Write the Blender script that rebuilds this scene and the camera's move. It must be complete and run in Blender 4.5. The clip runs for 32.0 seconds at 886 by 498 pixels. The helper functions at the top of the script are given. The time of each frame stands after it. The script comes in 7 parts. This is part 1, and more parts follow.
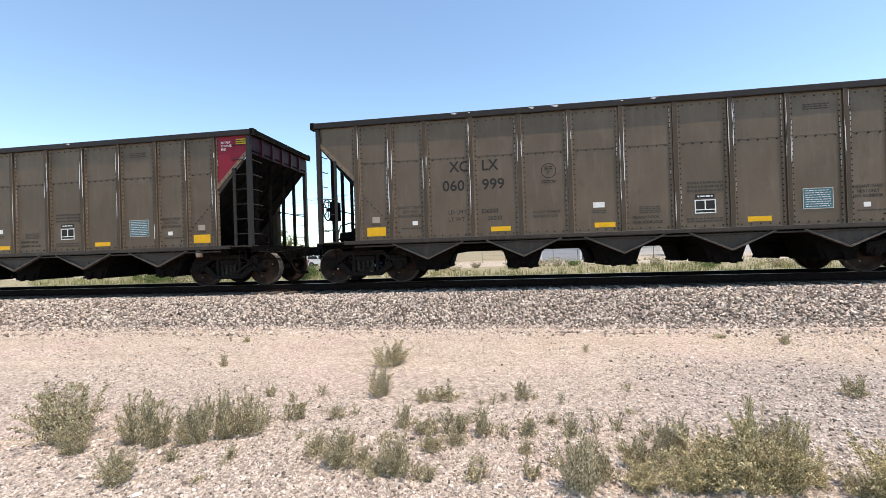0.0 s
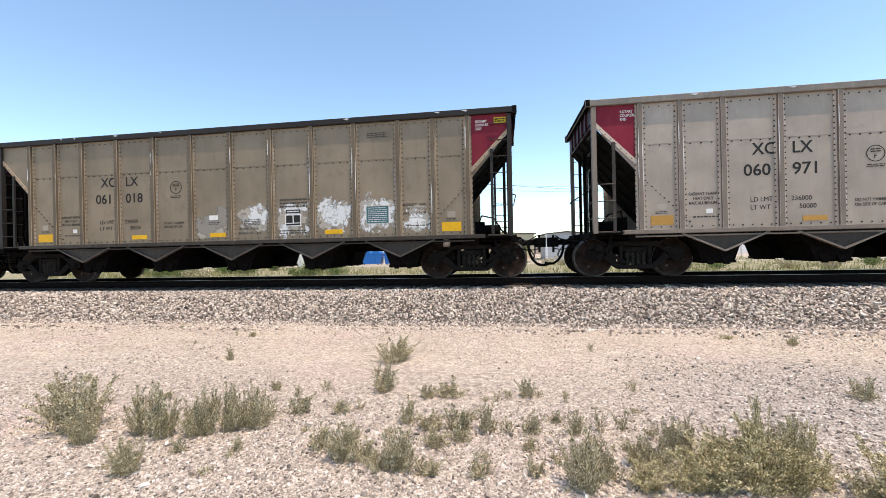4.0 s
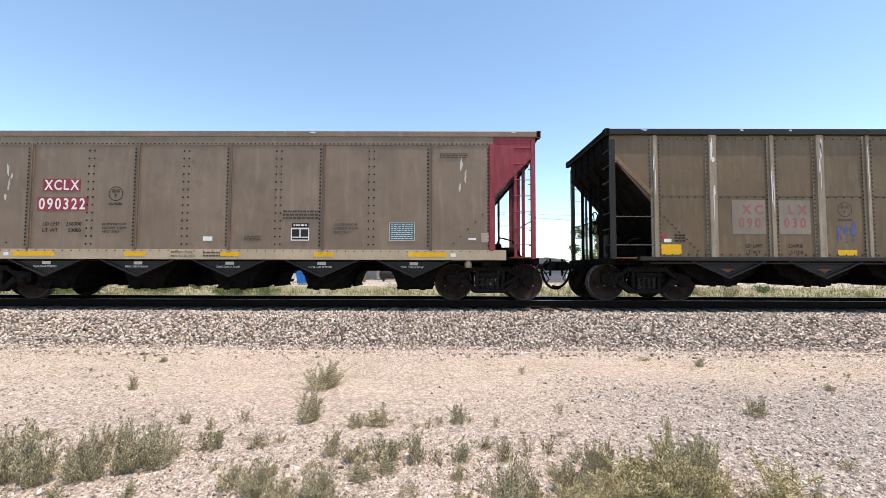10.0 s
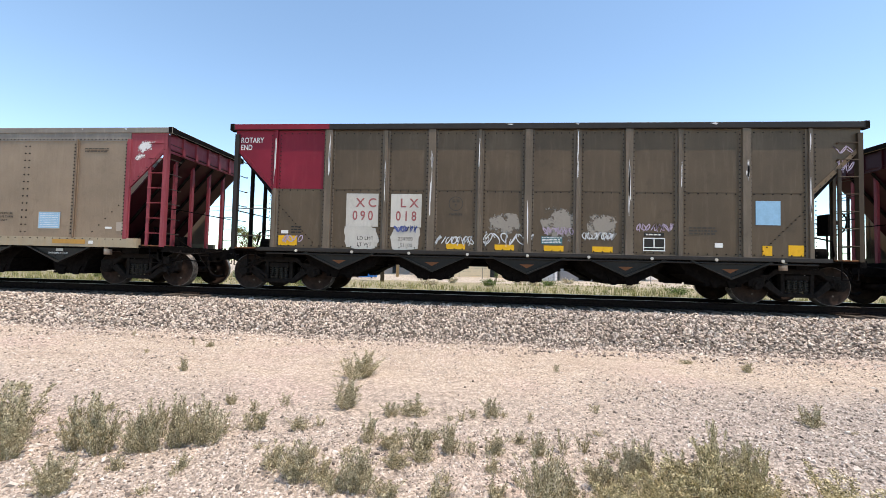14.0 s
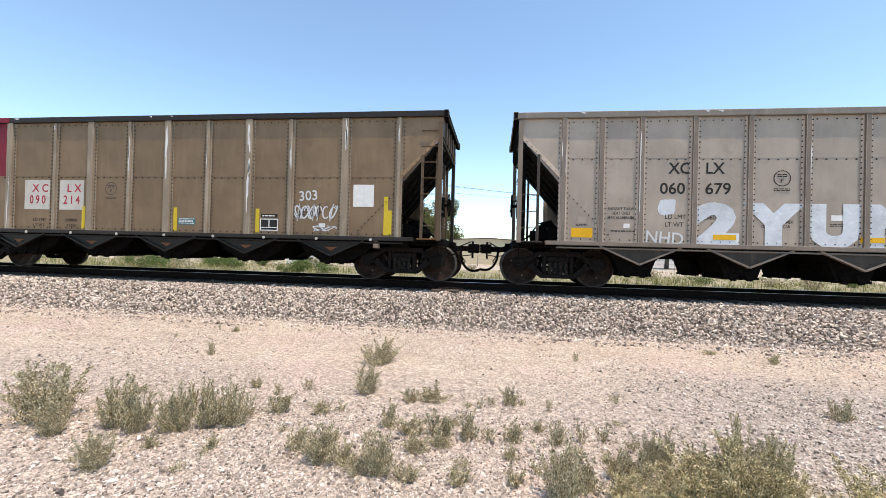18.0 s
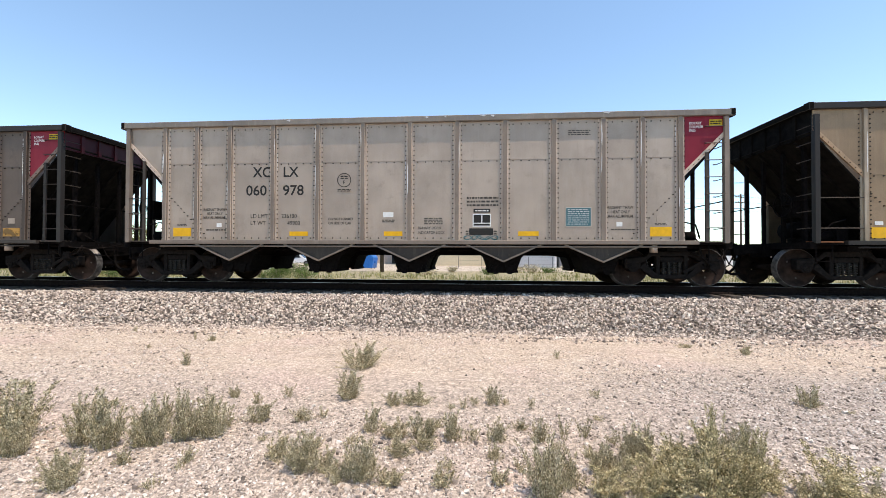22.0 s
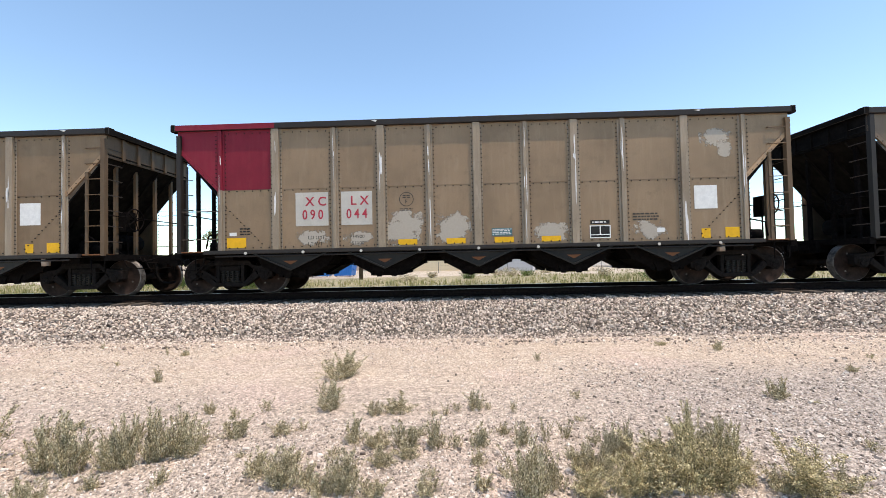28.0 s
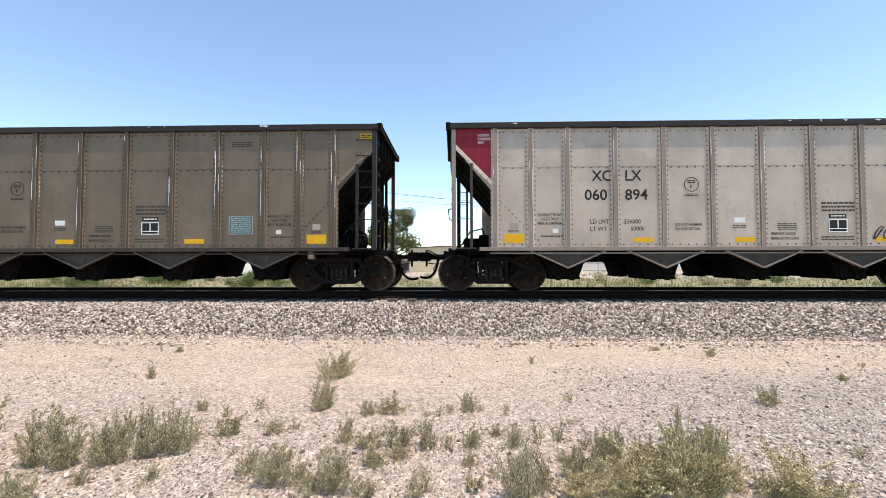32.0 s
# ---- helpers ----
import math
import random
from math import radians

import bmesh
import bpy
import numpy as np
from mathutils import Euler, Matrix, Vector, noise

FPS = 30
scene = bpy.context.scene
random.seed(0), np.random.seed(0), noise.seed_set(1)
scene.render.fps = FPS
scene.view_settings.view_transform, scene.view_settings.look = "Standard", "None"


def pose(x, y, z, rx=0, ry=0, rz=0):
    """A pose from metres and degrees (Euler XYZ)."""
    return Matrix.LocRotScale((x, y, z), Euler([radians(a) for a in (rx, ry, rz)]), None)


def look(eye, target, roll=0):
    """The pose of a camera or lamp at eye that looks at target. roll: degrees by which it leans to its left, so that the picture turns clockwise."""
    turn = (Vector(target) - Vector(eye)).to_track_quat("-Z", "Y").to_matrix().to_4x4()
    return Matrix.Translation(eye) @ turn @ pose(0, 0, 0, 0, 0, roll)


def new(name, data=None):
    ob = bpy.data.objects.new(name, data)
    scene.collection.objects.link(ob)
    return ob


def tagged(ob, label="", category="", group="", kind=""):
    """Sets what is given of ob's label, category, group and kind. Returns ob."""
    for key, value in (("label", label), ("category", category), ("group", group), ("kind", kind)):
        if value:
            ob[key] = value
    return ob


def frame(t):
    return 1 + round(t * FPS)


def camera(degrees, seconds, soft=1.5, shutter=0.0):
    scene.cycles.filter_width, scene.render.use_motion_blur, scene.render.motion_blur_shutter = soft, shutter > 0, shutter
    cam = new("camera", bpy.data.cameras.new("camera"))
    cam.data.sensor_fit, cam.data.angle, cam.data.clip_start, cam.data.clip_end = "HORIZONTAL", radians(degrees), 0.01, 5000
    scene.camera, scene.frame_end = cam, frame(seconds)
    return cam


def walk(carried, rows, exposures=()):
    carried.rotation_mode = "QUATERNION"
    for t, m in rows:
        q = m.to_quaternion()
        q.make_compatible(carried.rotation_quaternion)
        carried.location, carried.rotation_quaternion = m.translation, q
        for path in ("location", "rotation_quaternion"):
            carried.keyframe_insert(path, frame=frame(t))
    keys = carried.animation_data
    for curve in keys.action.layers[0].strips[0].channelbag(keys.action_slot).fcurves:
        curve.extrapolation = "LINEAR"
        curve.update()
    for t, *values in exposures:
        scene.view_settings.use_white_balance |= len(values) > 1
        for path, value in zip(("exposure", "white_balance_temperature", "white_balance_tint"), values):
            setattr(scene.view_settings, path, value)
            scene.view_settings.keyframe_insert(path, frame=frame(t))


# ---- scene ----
# ---- camera ----
cam = camera(94.84, 32.0, soft=0.72)
ROWS = [
    (0.0, -0.013, -0.022, 1.472, 7.93, 0.32, 1.84),
    (0.5, -0.012, -0.019, 1.474, 7.99, 0.41, 1.68),
    (1.0, -0.013, -0.015, 1.475, 8.09, 0.49, 1.53),
    (1.5, -0.014, -0.014, 1.471, 8.17, 0.54, 1.44),
    (2.0, -0.016, -0.017, 1.475, 8.23, 0.43, 1.34),
    (2.5, -0.017, -0.018, 1.473, 8.24, 0.36, 1.21),
    (3.0, -0.018, -0.023, 1.471, 8.29, 0.29, 1.09),
    (3.5, -0.023, -0.024, 1.471, 8.42, 0.13, 1.10),
    (4.0, -0.022, -0.024, 1.465, 8.64, -0.00, 1.21),
    (4.5, -0.020, -0.023, 1.463, 8.80, -0.15, 1.50),
    (6.5, -0.011, -0.008, 1.460, 7.04, 0.02, 0.92),
    (7.0, -0.010, -0.007, 1.469, 6.43, 0.51, 0.24),
    (7.5, -0.004, -0.014, 1.470, 5.77, 1.09, -0.21),
    (8.0, 0.004, -0.011, 1.468, 4.98, 1.62, -0.45),
    (8.5, 0.013, 0.005, 1.470, 3.84, 1.99, -0.41),
    (9.0, 0.015, 0.013, 1.477, 2.45, 2.35, -0.28),
    (9.5, 0.026, 0.016, 1.481, 1.14, 2.64, -0.14),
    (10.0, 0.028, 0.018, 1.479, 0.25, 2.90, -0.18),
    (10.5, 0.029, 0.018, 1.481, -0.17, 2.94, -0.26),
    (11.0, 0.028, 0.016, 1.476, -0.29, 2.86, -0.42),
    (11.5, 0.027, 0.016, 1.470, -0.33, 2.76, -0.65),
    (12.0, 0.030, 0.015, 1.461, -0.20, 2.75, -0.93),
    (12.5, 0.027, 0.020, 1.460, 0.29, 2.66, -1.21),
    (13.0, 0.025, 0.024, 1.458, 1.50, 2.56, -1.35),
    (13.5, 0.008, 0.020, 1.451, 3.09, 2.41, -1.45),
    (14.0, -0.010, 0.007, 1.455, 4.78, 2.28, -1.40),
    (14.5, -0.012, -0.002, 1.458, 5.95, 2.28, -1.40),
    (15.0, -0.011, -0.011, 1.463, 6.49, 2.13, -1.38),
    (15.5, -0.020, -0.014, 1.474, 6.59, 1.74, -1.42),
    (17.5, -0.019, -0.001, 1.467, 7.10, 0.49, -1.63),
    (18.0, -0.015, 0.005, 1.466, 7.37, 0.45, -1.55),
    (18.5, -0.010, 0.002, 1.465, 7.62, 0.49, -1.43),
    (19.0, -0.012, -0.004, 1.466, 7.64, 0.52, -1.39),
    (19.5, -0.014, -0.006, 1.468, 7.57, 0.52, -1.34),
    (20.0, -0.008, -0.004, 1.465, 7.35, 0.58, -1.17),
    (20.5, -0.011, 0.001, 1.460, 6.85, 0.60, -0.94),
    (21.0, -0.012, 0.009, 1.461, 6.14, 0.63, -0.61),
    (21.5, -0.008, 0.009, 1.461, 5.38, 0.72, -0.34),
    (22.0, -0.005, 0.010, 1.461, 4.69, 0.78, -0.22),
    (22.5, -0.005, 0.009, 1.475, 3.92, 0.67, -0.07),
    (23.0, -0.000, -0.002, 1.470, 3.33, 0.76, 0.07),
    (23.5, 0.006, -0.006, 1.466, 2.75, 0.82, 0.25),
    (24.0, 0.011, -0.005, 1.471, 2.16, 0.90, 0.43),
    (24.5, 0.007, -0.003, 1.466, 1.69, 1.11, 0.63),
    (25.0, 0.007, 0.007, 1.467, 1.38, 1.38, 0.75),
    (25.5, 0.006, 0.002, 1.472, 1.33, 1.52, 0.85),
    (27.5, 0.006, 0.005, 1.469, 1.86, 1.65, 1.16),
    (28.0, 0.003, 0.010, 1.468, 1.82, 1.49, 1.24),
    (28.5, 0.003, 0.011, 1.469, 1.80, 1.26, 1.25),
    (29.0, 0.006, 0.009, 1.466, 1.71, 1.03, 1.17),
    (29.5, 0.007, 0.008, 1.466, 1.60, 0.88, 1.12),
    (30.0, 0.009, 0.008, 1.464, 1.56, 0.88, 0.97),
    (30.5, 0.010, 0.008, 1.466, 1.53, 1.03, 0.82),
    (31.0, 0.003, 0.002, 1.466, 1.51, 1.27, 0.56),
    (31.5, 0.006, -0.003, 1.468, 1.49, 1.53, 0.32),
    (32.0, 0.017, -0.006, 1.466, 1.46, 1.72, 0.12),
]
walk(cam, [(t, pose(x, y, z, 90 + pitch, roll, yaw)) for t, x, y, z, yaw, pitch, roll in ROWS], exposures=[(0, 0.01, 7380, 16), (32, 0.01, 7380, 16)])

# ---- world and sun ----
TY, RZ = 11.08, 0.72            # track centre line and rail top
SUN = Vector((0.27, -0.17, 1.0)).normalized()
world = bpy.data.worlds.new("sky")
scene.world = world
world.use_nodes = True
wn = world.node_tree.nodes
sky = wn.new("ShaderNodeTexSky")
sky.sky_type, sky.sun_disc = "NISHITA", False
sky.sun_elevation = math.asin(SUN.z)
sky.sun_rotation = math.atan2(SUN.x, SUN.y)
sky.altitude, sky.air_density, sky.dust_density, sky.ozone_density = 2200, 1.2, 0.0, 0.9
wn["Background"].inputs["Strength"].default_value = 0.280
haze = wn.new("ShaderNodeMix")
haze.data_type, haze.blend_type = "RGBA", "MULTIPLY"
haze.inputs["Factor"].default_value, haze.inputs["B"].default_value = 1.0, (0.85, 1.01, 1.02, 1)
world.node_tree.links.new(sky.outputs[0], haze.inputs["A"])
world.node_tree.links.new(haze.outputs["Result"], wn["Background"].inputs[0])
sun = new("sun", bpy.data.lights.new("sun", "SUN"))
sun.data.energy, sun.data.angle, sun.data.color = 5.0, radians(0.55), (1.0, 0.935, 0.83)
sun.matrix_world = look(SUN * 60, (0, 0, 0))


# ---- materials ----
class Mat:
    """A node material with a few shorthands."""

    def __init__(self, name, rough=0.8, metal=0.0, color=(0.5, 0.5, 0.5)):
        self.m = bpy.data.materials.new(name)
        self.m.use_nodes = True
        self.n, self.l = self.m.node_tree.nodes, self.m.node_tree.links
        self.b = self.n["Principled BSDF"]
        self.b.inputs["Roughness"].default_value = rough
        self.b.inputs["Metallic"].default_value = metal
        self.b.inputs["Base Color"].default_value = (*color, 1)
        self.b.inputs["Specular IOR Level"].default_value = 0.3

    def coord(self, scale=(1, 1, 1), rand=0.0):
        tc = self.n.new("ShaderNodeTexCoord")
        mp = self.n.new("ShaderNodeMapping")
        mp.inputs["Scale"].default_value = scale
        self.l.new(tc.outputs["Object"], mp.inputs["Vector"])
        if rand:
            oi = self.n.new("ShaderNodeObjectInfo")
            mu = self.n.new("ShaderNodeVectorMath")
            mu.operation = "SCALE"
            mu.inputs[0].default_value = (rand, rand * 0.7, rand * 0.4)
            self.l.new(oi.outputs["Random"], mu.inputs["Scale"])
            self.l.new(mu.outputs[0], mp.inputs["Location"])
        return mp.outputs[0]

    def noise(self, vec, scale, detail=4, rough=0.55):
        t = self.n.new("ShaderNodeTexNoise")
        t.inputs["Scale"].default_value, t.inputs["Detail"].default_value, t.inputs["Roughness"].default_value = scale, detail, rough
        self.l.new(vec, t.inputs["Vector"])
        return t.outputs["Fac"]

    def cells(self, vec, scale, out="Color"):
        t = self.n.new("ShaderNodeTexVoronoi")
        t.inputs["Scale"].default_value = scale
        self.l.new(vec, t.inputs["Vector"])
        return t.outputs[out]

    def ramp(self, fac, stops):
        r = self.n.new("ShaderNodeValToRGB")
        e = r.color_ramp.elements
        while len(e) < len(stops):
            e.new(0.5)
        for el, (p, c) in zip(e, stops):
            el.position = p
            el.color = (*c, 1) if len(c) == 3 else c
        self.l.new(fac, r.inputs["Fac"])
        return r.outputs["Color"]

    def mix(self, fac, a, b, how="MIX"):
        m = self.n.new("ShaderNodeMix")
        m.data_type, m.blend_type = "RGBA", how
        for sock, v in ((m.inputs["Factor"], fac), (m.inputs["A"], a), (m.inputs["B"], b)):
            if hasattr(v, "links"):
                self.l.new(v, sock)
            elif isinstance(v, tuple):
                sock.default_value = (*v, 1)
            else:
                sock.default_value = v
        return m.outputs["Result"]

    def color(self, out):
        self.l.new(out, self.b.inputs["Base Color"])
        return self

    def bump(self, height, strength=0.3, dist=0.01):
        bp = self.n.new("ShaderNodeBump")
        bp.inputs["Strength"].default_value, bp.inputs["Distance"].default_value = strength, dist
        self.l.new(height, bp.inputs["Height"])
        self.l.new(bp.outputs[0], self.b.inputs["Normal"])
        return self


def tone(c, k):
    return tuple(min(1.0, v * k) for v in c)


def paint(name, c, wear=0.5, rough=0.52, dust=(0.30, 0.25, 0.19), metal=0.0, gloss=0.2):
    """Weathered car paint: blotches, rain streaks, dust and fine grain."""
    m = Mat(name, rough, metal)
    v = m.coord(rand=40)
    s = m.coord((3.6, 3.6, 0.5), rand=40)
    big = m.noise(v, 0.9, 3)
    streak = m.noise(s, 2.2, 5, 0.65)
    fine = m.noise(v, 55, 3)
    base = m.mix(m.ramp(big, [(0.35, (0, 0, 0)), (0.68, (1, 1, 1))]), tone(c, 0.80), tone(c, 1.10))
    base = m.mix(m.ramp(streak, [(0.52, (0, 0, 0)), (0.78, (wear * 0.7, wear * 0.7, wear * 0.7))]), base, dust)
    base = m.mix(m.ramp(streak, [(0.22, (wear * 0.7, wear * 0.7, wear * 0.7)), (0.44, (0, 0, 0))]), base, tone(c, 0.55))
    thin = m.noise(m.coord((26.0, 26.0, 0.8), rand=40), 1.6, 4, 0.7)
    base = m.mix(m.ramp(thin, [(0.60, (0, 0, 0)), (0.72, (wear * 0.3, wear * 0.3, wear * 0.3))]), base, tone(dust, 1.1))
    base = m.mix(m.ramp(thin, [(0.30, (wear * 0.5, wear * 0.5, wear * 0.5)), (0.40, (0, 0, 0))]), base, tone(c, 0.6))
    spots = m.noise(v, 3.1, 6, 0.7)
    base = m.mix(m.ramp(spots, [(0.30, (0.6, 0.6, 0.6)), (0.44, (0, 0, 0))]), base, tone(c, 0.66))
    base = m.mix(m.ramp(fine, [(0.3, (0, 0, 0)), (0.75, (0.22, 0.22, 0.22))]), base, tone(c, 1.5))
    m.color(base)
    m.b.inputs["Specular IOR Level"].default_value = gloss
    m.bump(m.noise(v, 7, 3), 0.05, 0.02)
    return m.m


def grit(name, a, b, scale=20, rough=0.9, bump=0.4, metal=0.0, rand=12, spec=0.15):
    m = Mat(name, rough, metal)
    m.b.inputs["Specular IOR Level"].default_value = spec
    v = m.coord(rand=rand)
    m.color(m.mix(m.ramp(m.noise(v, scale, 5, 0.65), [(0.32, (0, 0, 0)), (0.68, (1, 1, 1))]), a, b))
    m.bump(m.noise(v, scale * 3, 3), bump, 0.01)
    return m.m


def plain(name, c, rough=0.6, metal=0.0, rand=5):
    """Flat paint with faint soiling."""
    m = Mat(name, rough, metal)
    v = m.coord(rand=rand)
    m.color(m.mix(m.ramp(m.noise(v, 9, 4, 0.7), [(0.35, (0, 0, 0)), (0.75, (1, 1, 1))]), tone(c, 0.82), c))
    return m.m


def chalky(name, c, cover=0.55, scale=5.0):
    """Uneven paint left on a surface, thinning out towards its edges."""
    m = Mat(name, 0.8)
    v = m.coord(rand=20)
    tc = m.n.new("ShaderNodeTexCoord")
    sub = m.n.new("ShaderNodeVectorMath")
    sub.operation = "SUBTRACT"
    m.l.new(tc.outputs["Generated"], sub.inputs[0])
    sub.inputs[1].default_value = (0.5, 0.0, 0.5)
    flat = m.n.new("ShaderNodeVectorMath")
    flat.operation = "MULTIPLY"
    m.l.new(sub.outputs[0], flat.inputs[0])
    flat.inputs[1].default_value = (1.0, 0.0, 1.0)
    far = m.n.new("ShaderNodeVectorMath")
    far.operation = "LENGTH"
    m.l.new(flat.outputs[0], far.inputs[0])
    gain = m.n.new("ShaderNodeMath")
    gain.operation = "MULTIPLY"
    m.l.new(m.noise(v, scale, 8, 0.72), gain.inputs[0])
    gain.inputs[1].default_value = 2.4
    add = m.n.new("ShaderNodeMath")
    add.operation = "MULTIPLY_ADD"
    m.l.new(far.outputs["Value"], add.inputs[0])
    add.inputs[1].default_value = -1.2
    m.l.new(gain.outputs[0], add.inputs[2])
    r = m.n.new("ShaderNodeMapRange")
    edge = 1.35 - 0.7 * cover
    r.inputs["From Min"].default_value, r.inputs["From Max"].default_value = edge - 0.06, edge + 0.12
    m.l.new(add.outputs[0], r.inputs["Value"])
    m.l.new(r.outputs[0], m.b.inputs["Alpha"])
    m.color(m.mix(m.noise(v, 24, 4), tone(c, 0.75), c))
    return m.m


# name: paint colour, wear, dust
TINTS = {
    "brown": ((0.147, 0.103, 0.071), 0.4, (0.216, 0.177, 0.141)),
    "soot": ((0.133, 0.096, 0.066), 0.4, (0.227, 0.182, 0.145)),
    "drab": ((0.177, 0.133, 0.095), 0.4, (0.247, 0.197, 0.155)),
    "coal": ((0.124, 0.091, 0.073), 0.35, (0.154, 0.118, 0.092)),
    "dust": ((0.265, 0.198, 0.136), 0.4, (0.350, 0.281, 0.218)),
    "grey": ((0.391, 0.309, 0.249), 0.4, (0.464, 0.404, 0.349)),
    "silver": ((0.479, 0.383, 0.312), 0.4, (0.536, 0.463, 0.398)),
    "mid": ((0.418, 0.323, 0.250), 0.4, (0.412, 0.335, 0.262)),
    "tan": ((0.269, 0.177, 0.108), 0.45, (0.391, 0.295, 0.199)),
    "bronze": ((0.225, 0.144, 0.085), 0.5, (0.319, 0.231, 0.150)),
    "sand": ((0.282, 0.198, 0.136), 0.6, (0.350, 0.261, 0.179)),
    "dun": ((0.226, 0.158, 0.113), 0.55, (0.391, 0.295, 0.213)),
    "umber": ((0.165, 0.107, 0.063), 0.55, (0.299, 0.222, 0.145)),
    "cocoa": ((0.105, 0.071, 0.044), 0.5, (0.206, 0.153, 0.107)),
    "olive": ((0.196, 0.130, 0.085), 0.45, (0.268, 0.212, 0.150)),
    "taupe": ((0.165, 0.119, 0.076), 0.45, (0.247, 0.192, 0.141)),
}
PAINT = {k: paint(k + "_car_paint", c, w, 0.56, dust=d, metal=0.5, gloss=0.5) for k, (c, w, d) in TINTS.items()}
# flanges paler and post faces darker than each car's body paint
FLANGE = {k: paint(k + "_pale_flange_paint", tone(c, 1.4), 0.6, dust=tone(d, 1.35)) for k, (c, w, d) in TINTS.items()}
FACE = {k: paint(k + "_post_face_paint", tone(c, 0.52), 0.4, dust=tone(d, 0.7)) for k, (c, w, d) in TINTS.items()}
WORN = paint("worn_post_paint", (0.275, 0.215, 0.155), 0.8, dust=(0.50, 0.43, 0.36))
PATCHG = paint("greyed_repaint_patch", (0.31, 0.275, 0.235), 0.6, dust=(0.45, 0.41, 0.36))
# red of the car ends with their shade mixed into the colour
SHADERED = paint("shaded_red_end_paint", (0.045, 0.006, 0.010), 0.5, dust=(0.03, 0.012, 0.012))
RED = paint("faded_red_paint", (0.20, 0.013, 0.028), 0.3, dust=(0.30, 0.07, 0.075))
PINK = paint("sun_bleached_red_paint", (0.25, 0.042, 0.054), 0.4, dust=(0.42, 0.2, 0.19))
CHORD = paint("dark_top_chord_paint", (0.026, 0.022, 0.020), 0.3, dust=(0.075, 0.062, 0.054))
POSTDARK = paint("dark_post_face", (0.055, 0.043, 0.036), 0.35, dust=(0.13, 0.105, 0.088))
POSTMID = paint("grey_brown_edge", (0.085, 0.068, 0.056), 0.35, dust=(0.3, 0.27, 0.23))
PALECHORD = paint("pale_top_chord_paint", (0.20, 0.175, 0.15), 0.5, dust=(0.4, 0.37, 0.33))
GUSSET = paint("dark_gusset_paint", (0.046, 0.037, 0.031), 0.6, dust=(0.13, 0.10, 0.08))
PALEBAND = paint("pale_tan_band_paint", (0.43, 0.335, 0.235), 0.6, dust=(0.50, 0.37, 0.24))
# shade on the car ends, painted in as near black
ENDDARK = grit("shaded_end_paint", (0.004, 0.0036, 0.0033), (0.013, 0.011, 0.010), 5, 0.95, spec=0.04)
POSTBROWN = paint("brown_post_paint", (0.130, 0.101, 0.074), 0.5, dust=(0.36, 0.26, 0.21))
STAINED = paint("rust_stained_pale_sill", (0.36, 0.29, 0.20), 0.8, dust=(0.42, 0.22, 0.06))
# near-black steel colours of underframe, end gear and trucks
BLACK = grit("near_black_steel", (0.0035, 0.003, 0.003), (0.011, 0.009, 0.0085), 12, 0.9, spec=0.03)
CASTSTEEL = grit("dark_cast_steel", (0.005, 0.0042, 0.004), (0.019, 0.015, 0.0135), 14, 0.8, spec=0.08)
SPRING = grit("worn_spring_steel", (0.014, 0.013, 0.012), (0.045, 0.040, 0.035), 14, 0.55)
WHEEL = grit("rusty_wheel_steel", (0.010, 0.007, 0.006), (0.046, 0.029, 0.023), 5, 0.7, rand=3, spec=0.07)
TREAD = grit("polished_wheel_tread", (0.035, 0.030, 0.027), (0.16, 0.145, 0.135), 9, 0.45, 0.05, 0.3, spec=0.25)
# slope sheets coloured down for the shade between cars
SLOPE = grit("shaded_slope_sheet", (0.005, 0.0045, 0.004), (0.017, 0.014, 0.012), 4, 0.9, spec=0.05)
BOLT = grit("dark_bolt_heads", (0.012, 0.010, 0.009), (0.038, 0.031, 0.027), 30, 0.8, spec=0.08)
YELLOW = plain("yellow_reflective_tape", (0.82, 0.43, 0.01), 0.45)
OLDYELLOW = plain("faded_yellow_tape", (0.50, 0.26, 0.06), 0.6)
BLACKINK = plain("black_stencil_paint", (0.022, 0.020, 0.018), 0.7)
FAINTINK = plain("faded_black_stencil", (0.060, 0.050, 0.041), 0.7)
WHITE = plain("white_decal", (0.80, 0.79, 0.76), 0.6)
SPRAY = plain("white_spray_paint", (0.66, 0.67, 0.68), 0.6)
CHALKWHITE = chalky("chalky_white_paint", (0.74, 0.73, 0.71), 0.75)
CHALKGREY = chalky("chalky_grey_paint", (0.30, 0.265, 0.225), 0.95, 3.0)
CHALKPALE = chalky("chalky_pale_paint", (0.44, 0.385, 0.32), 0.98, 3.0)
CHALKBLUE = chalky("thin_blue_spray", (0.09, 0.12, 0.30), 0.6)
PATCHW = paint("pale_repaint_patch", (0.50, 0.47, 0.42), 0.5)
REDINK = plain("red_stencil_paint", (0.45, 0.035, 0.06), 0.6)
TEAL = plain("teal_notice_panel", (0.055, 0.155, 0.175), 0.5)
SKYBLUE = plain("pale_blue_notice_panel", (0.28, 0.50, 0.68), 0.5)
BLUEPAINT = plain("blue_spray_paint", (0.07, 0.10, 0.30), 0.6)
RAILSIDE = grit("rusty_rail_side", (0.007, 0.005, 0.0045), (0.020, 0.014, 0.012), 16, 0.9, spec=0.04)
RAILTOP = grit("polished_rail_head", (0.25, 0.24, 0.23), (0.45, 0.44, 0.42), 12, 0.3, 0.1, 0.9)
TIE = grit("weathered_tie_wood", (0.045, 0.037, 0.030), (0.12, 0.10, 0.085), 9, 0.95)


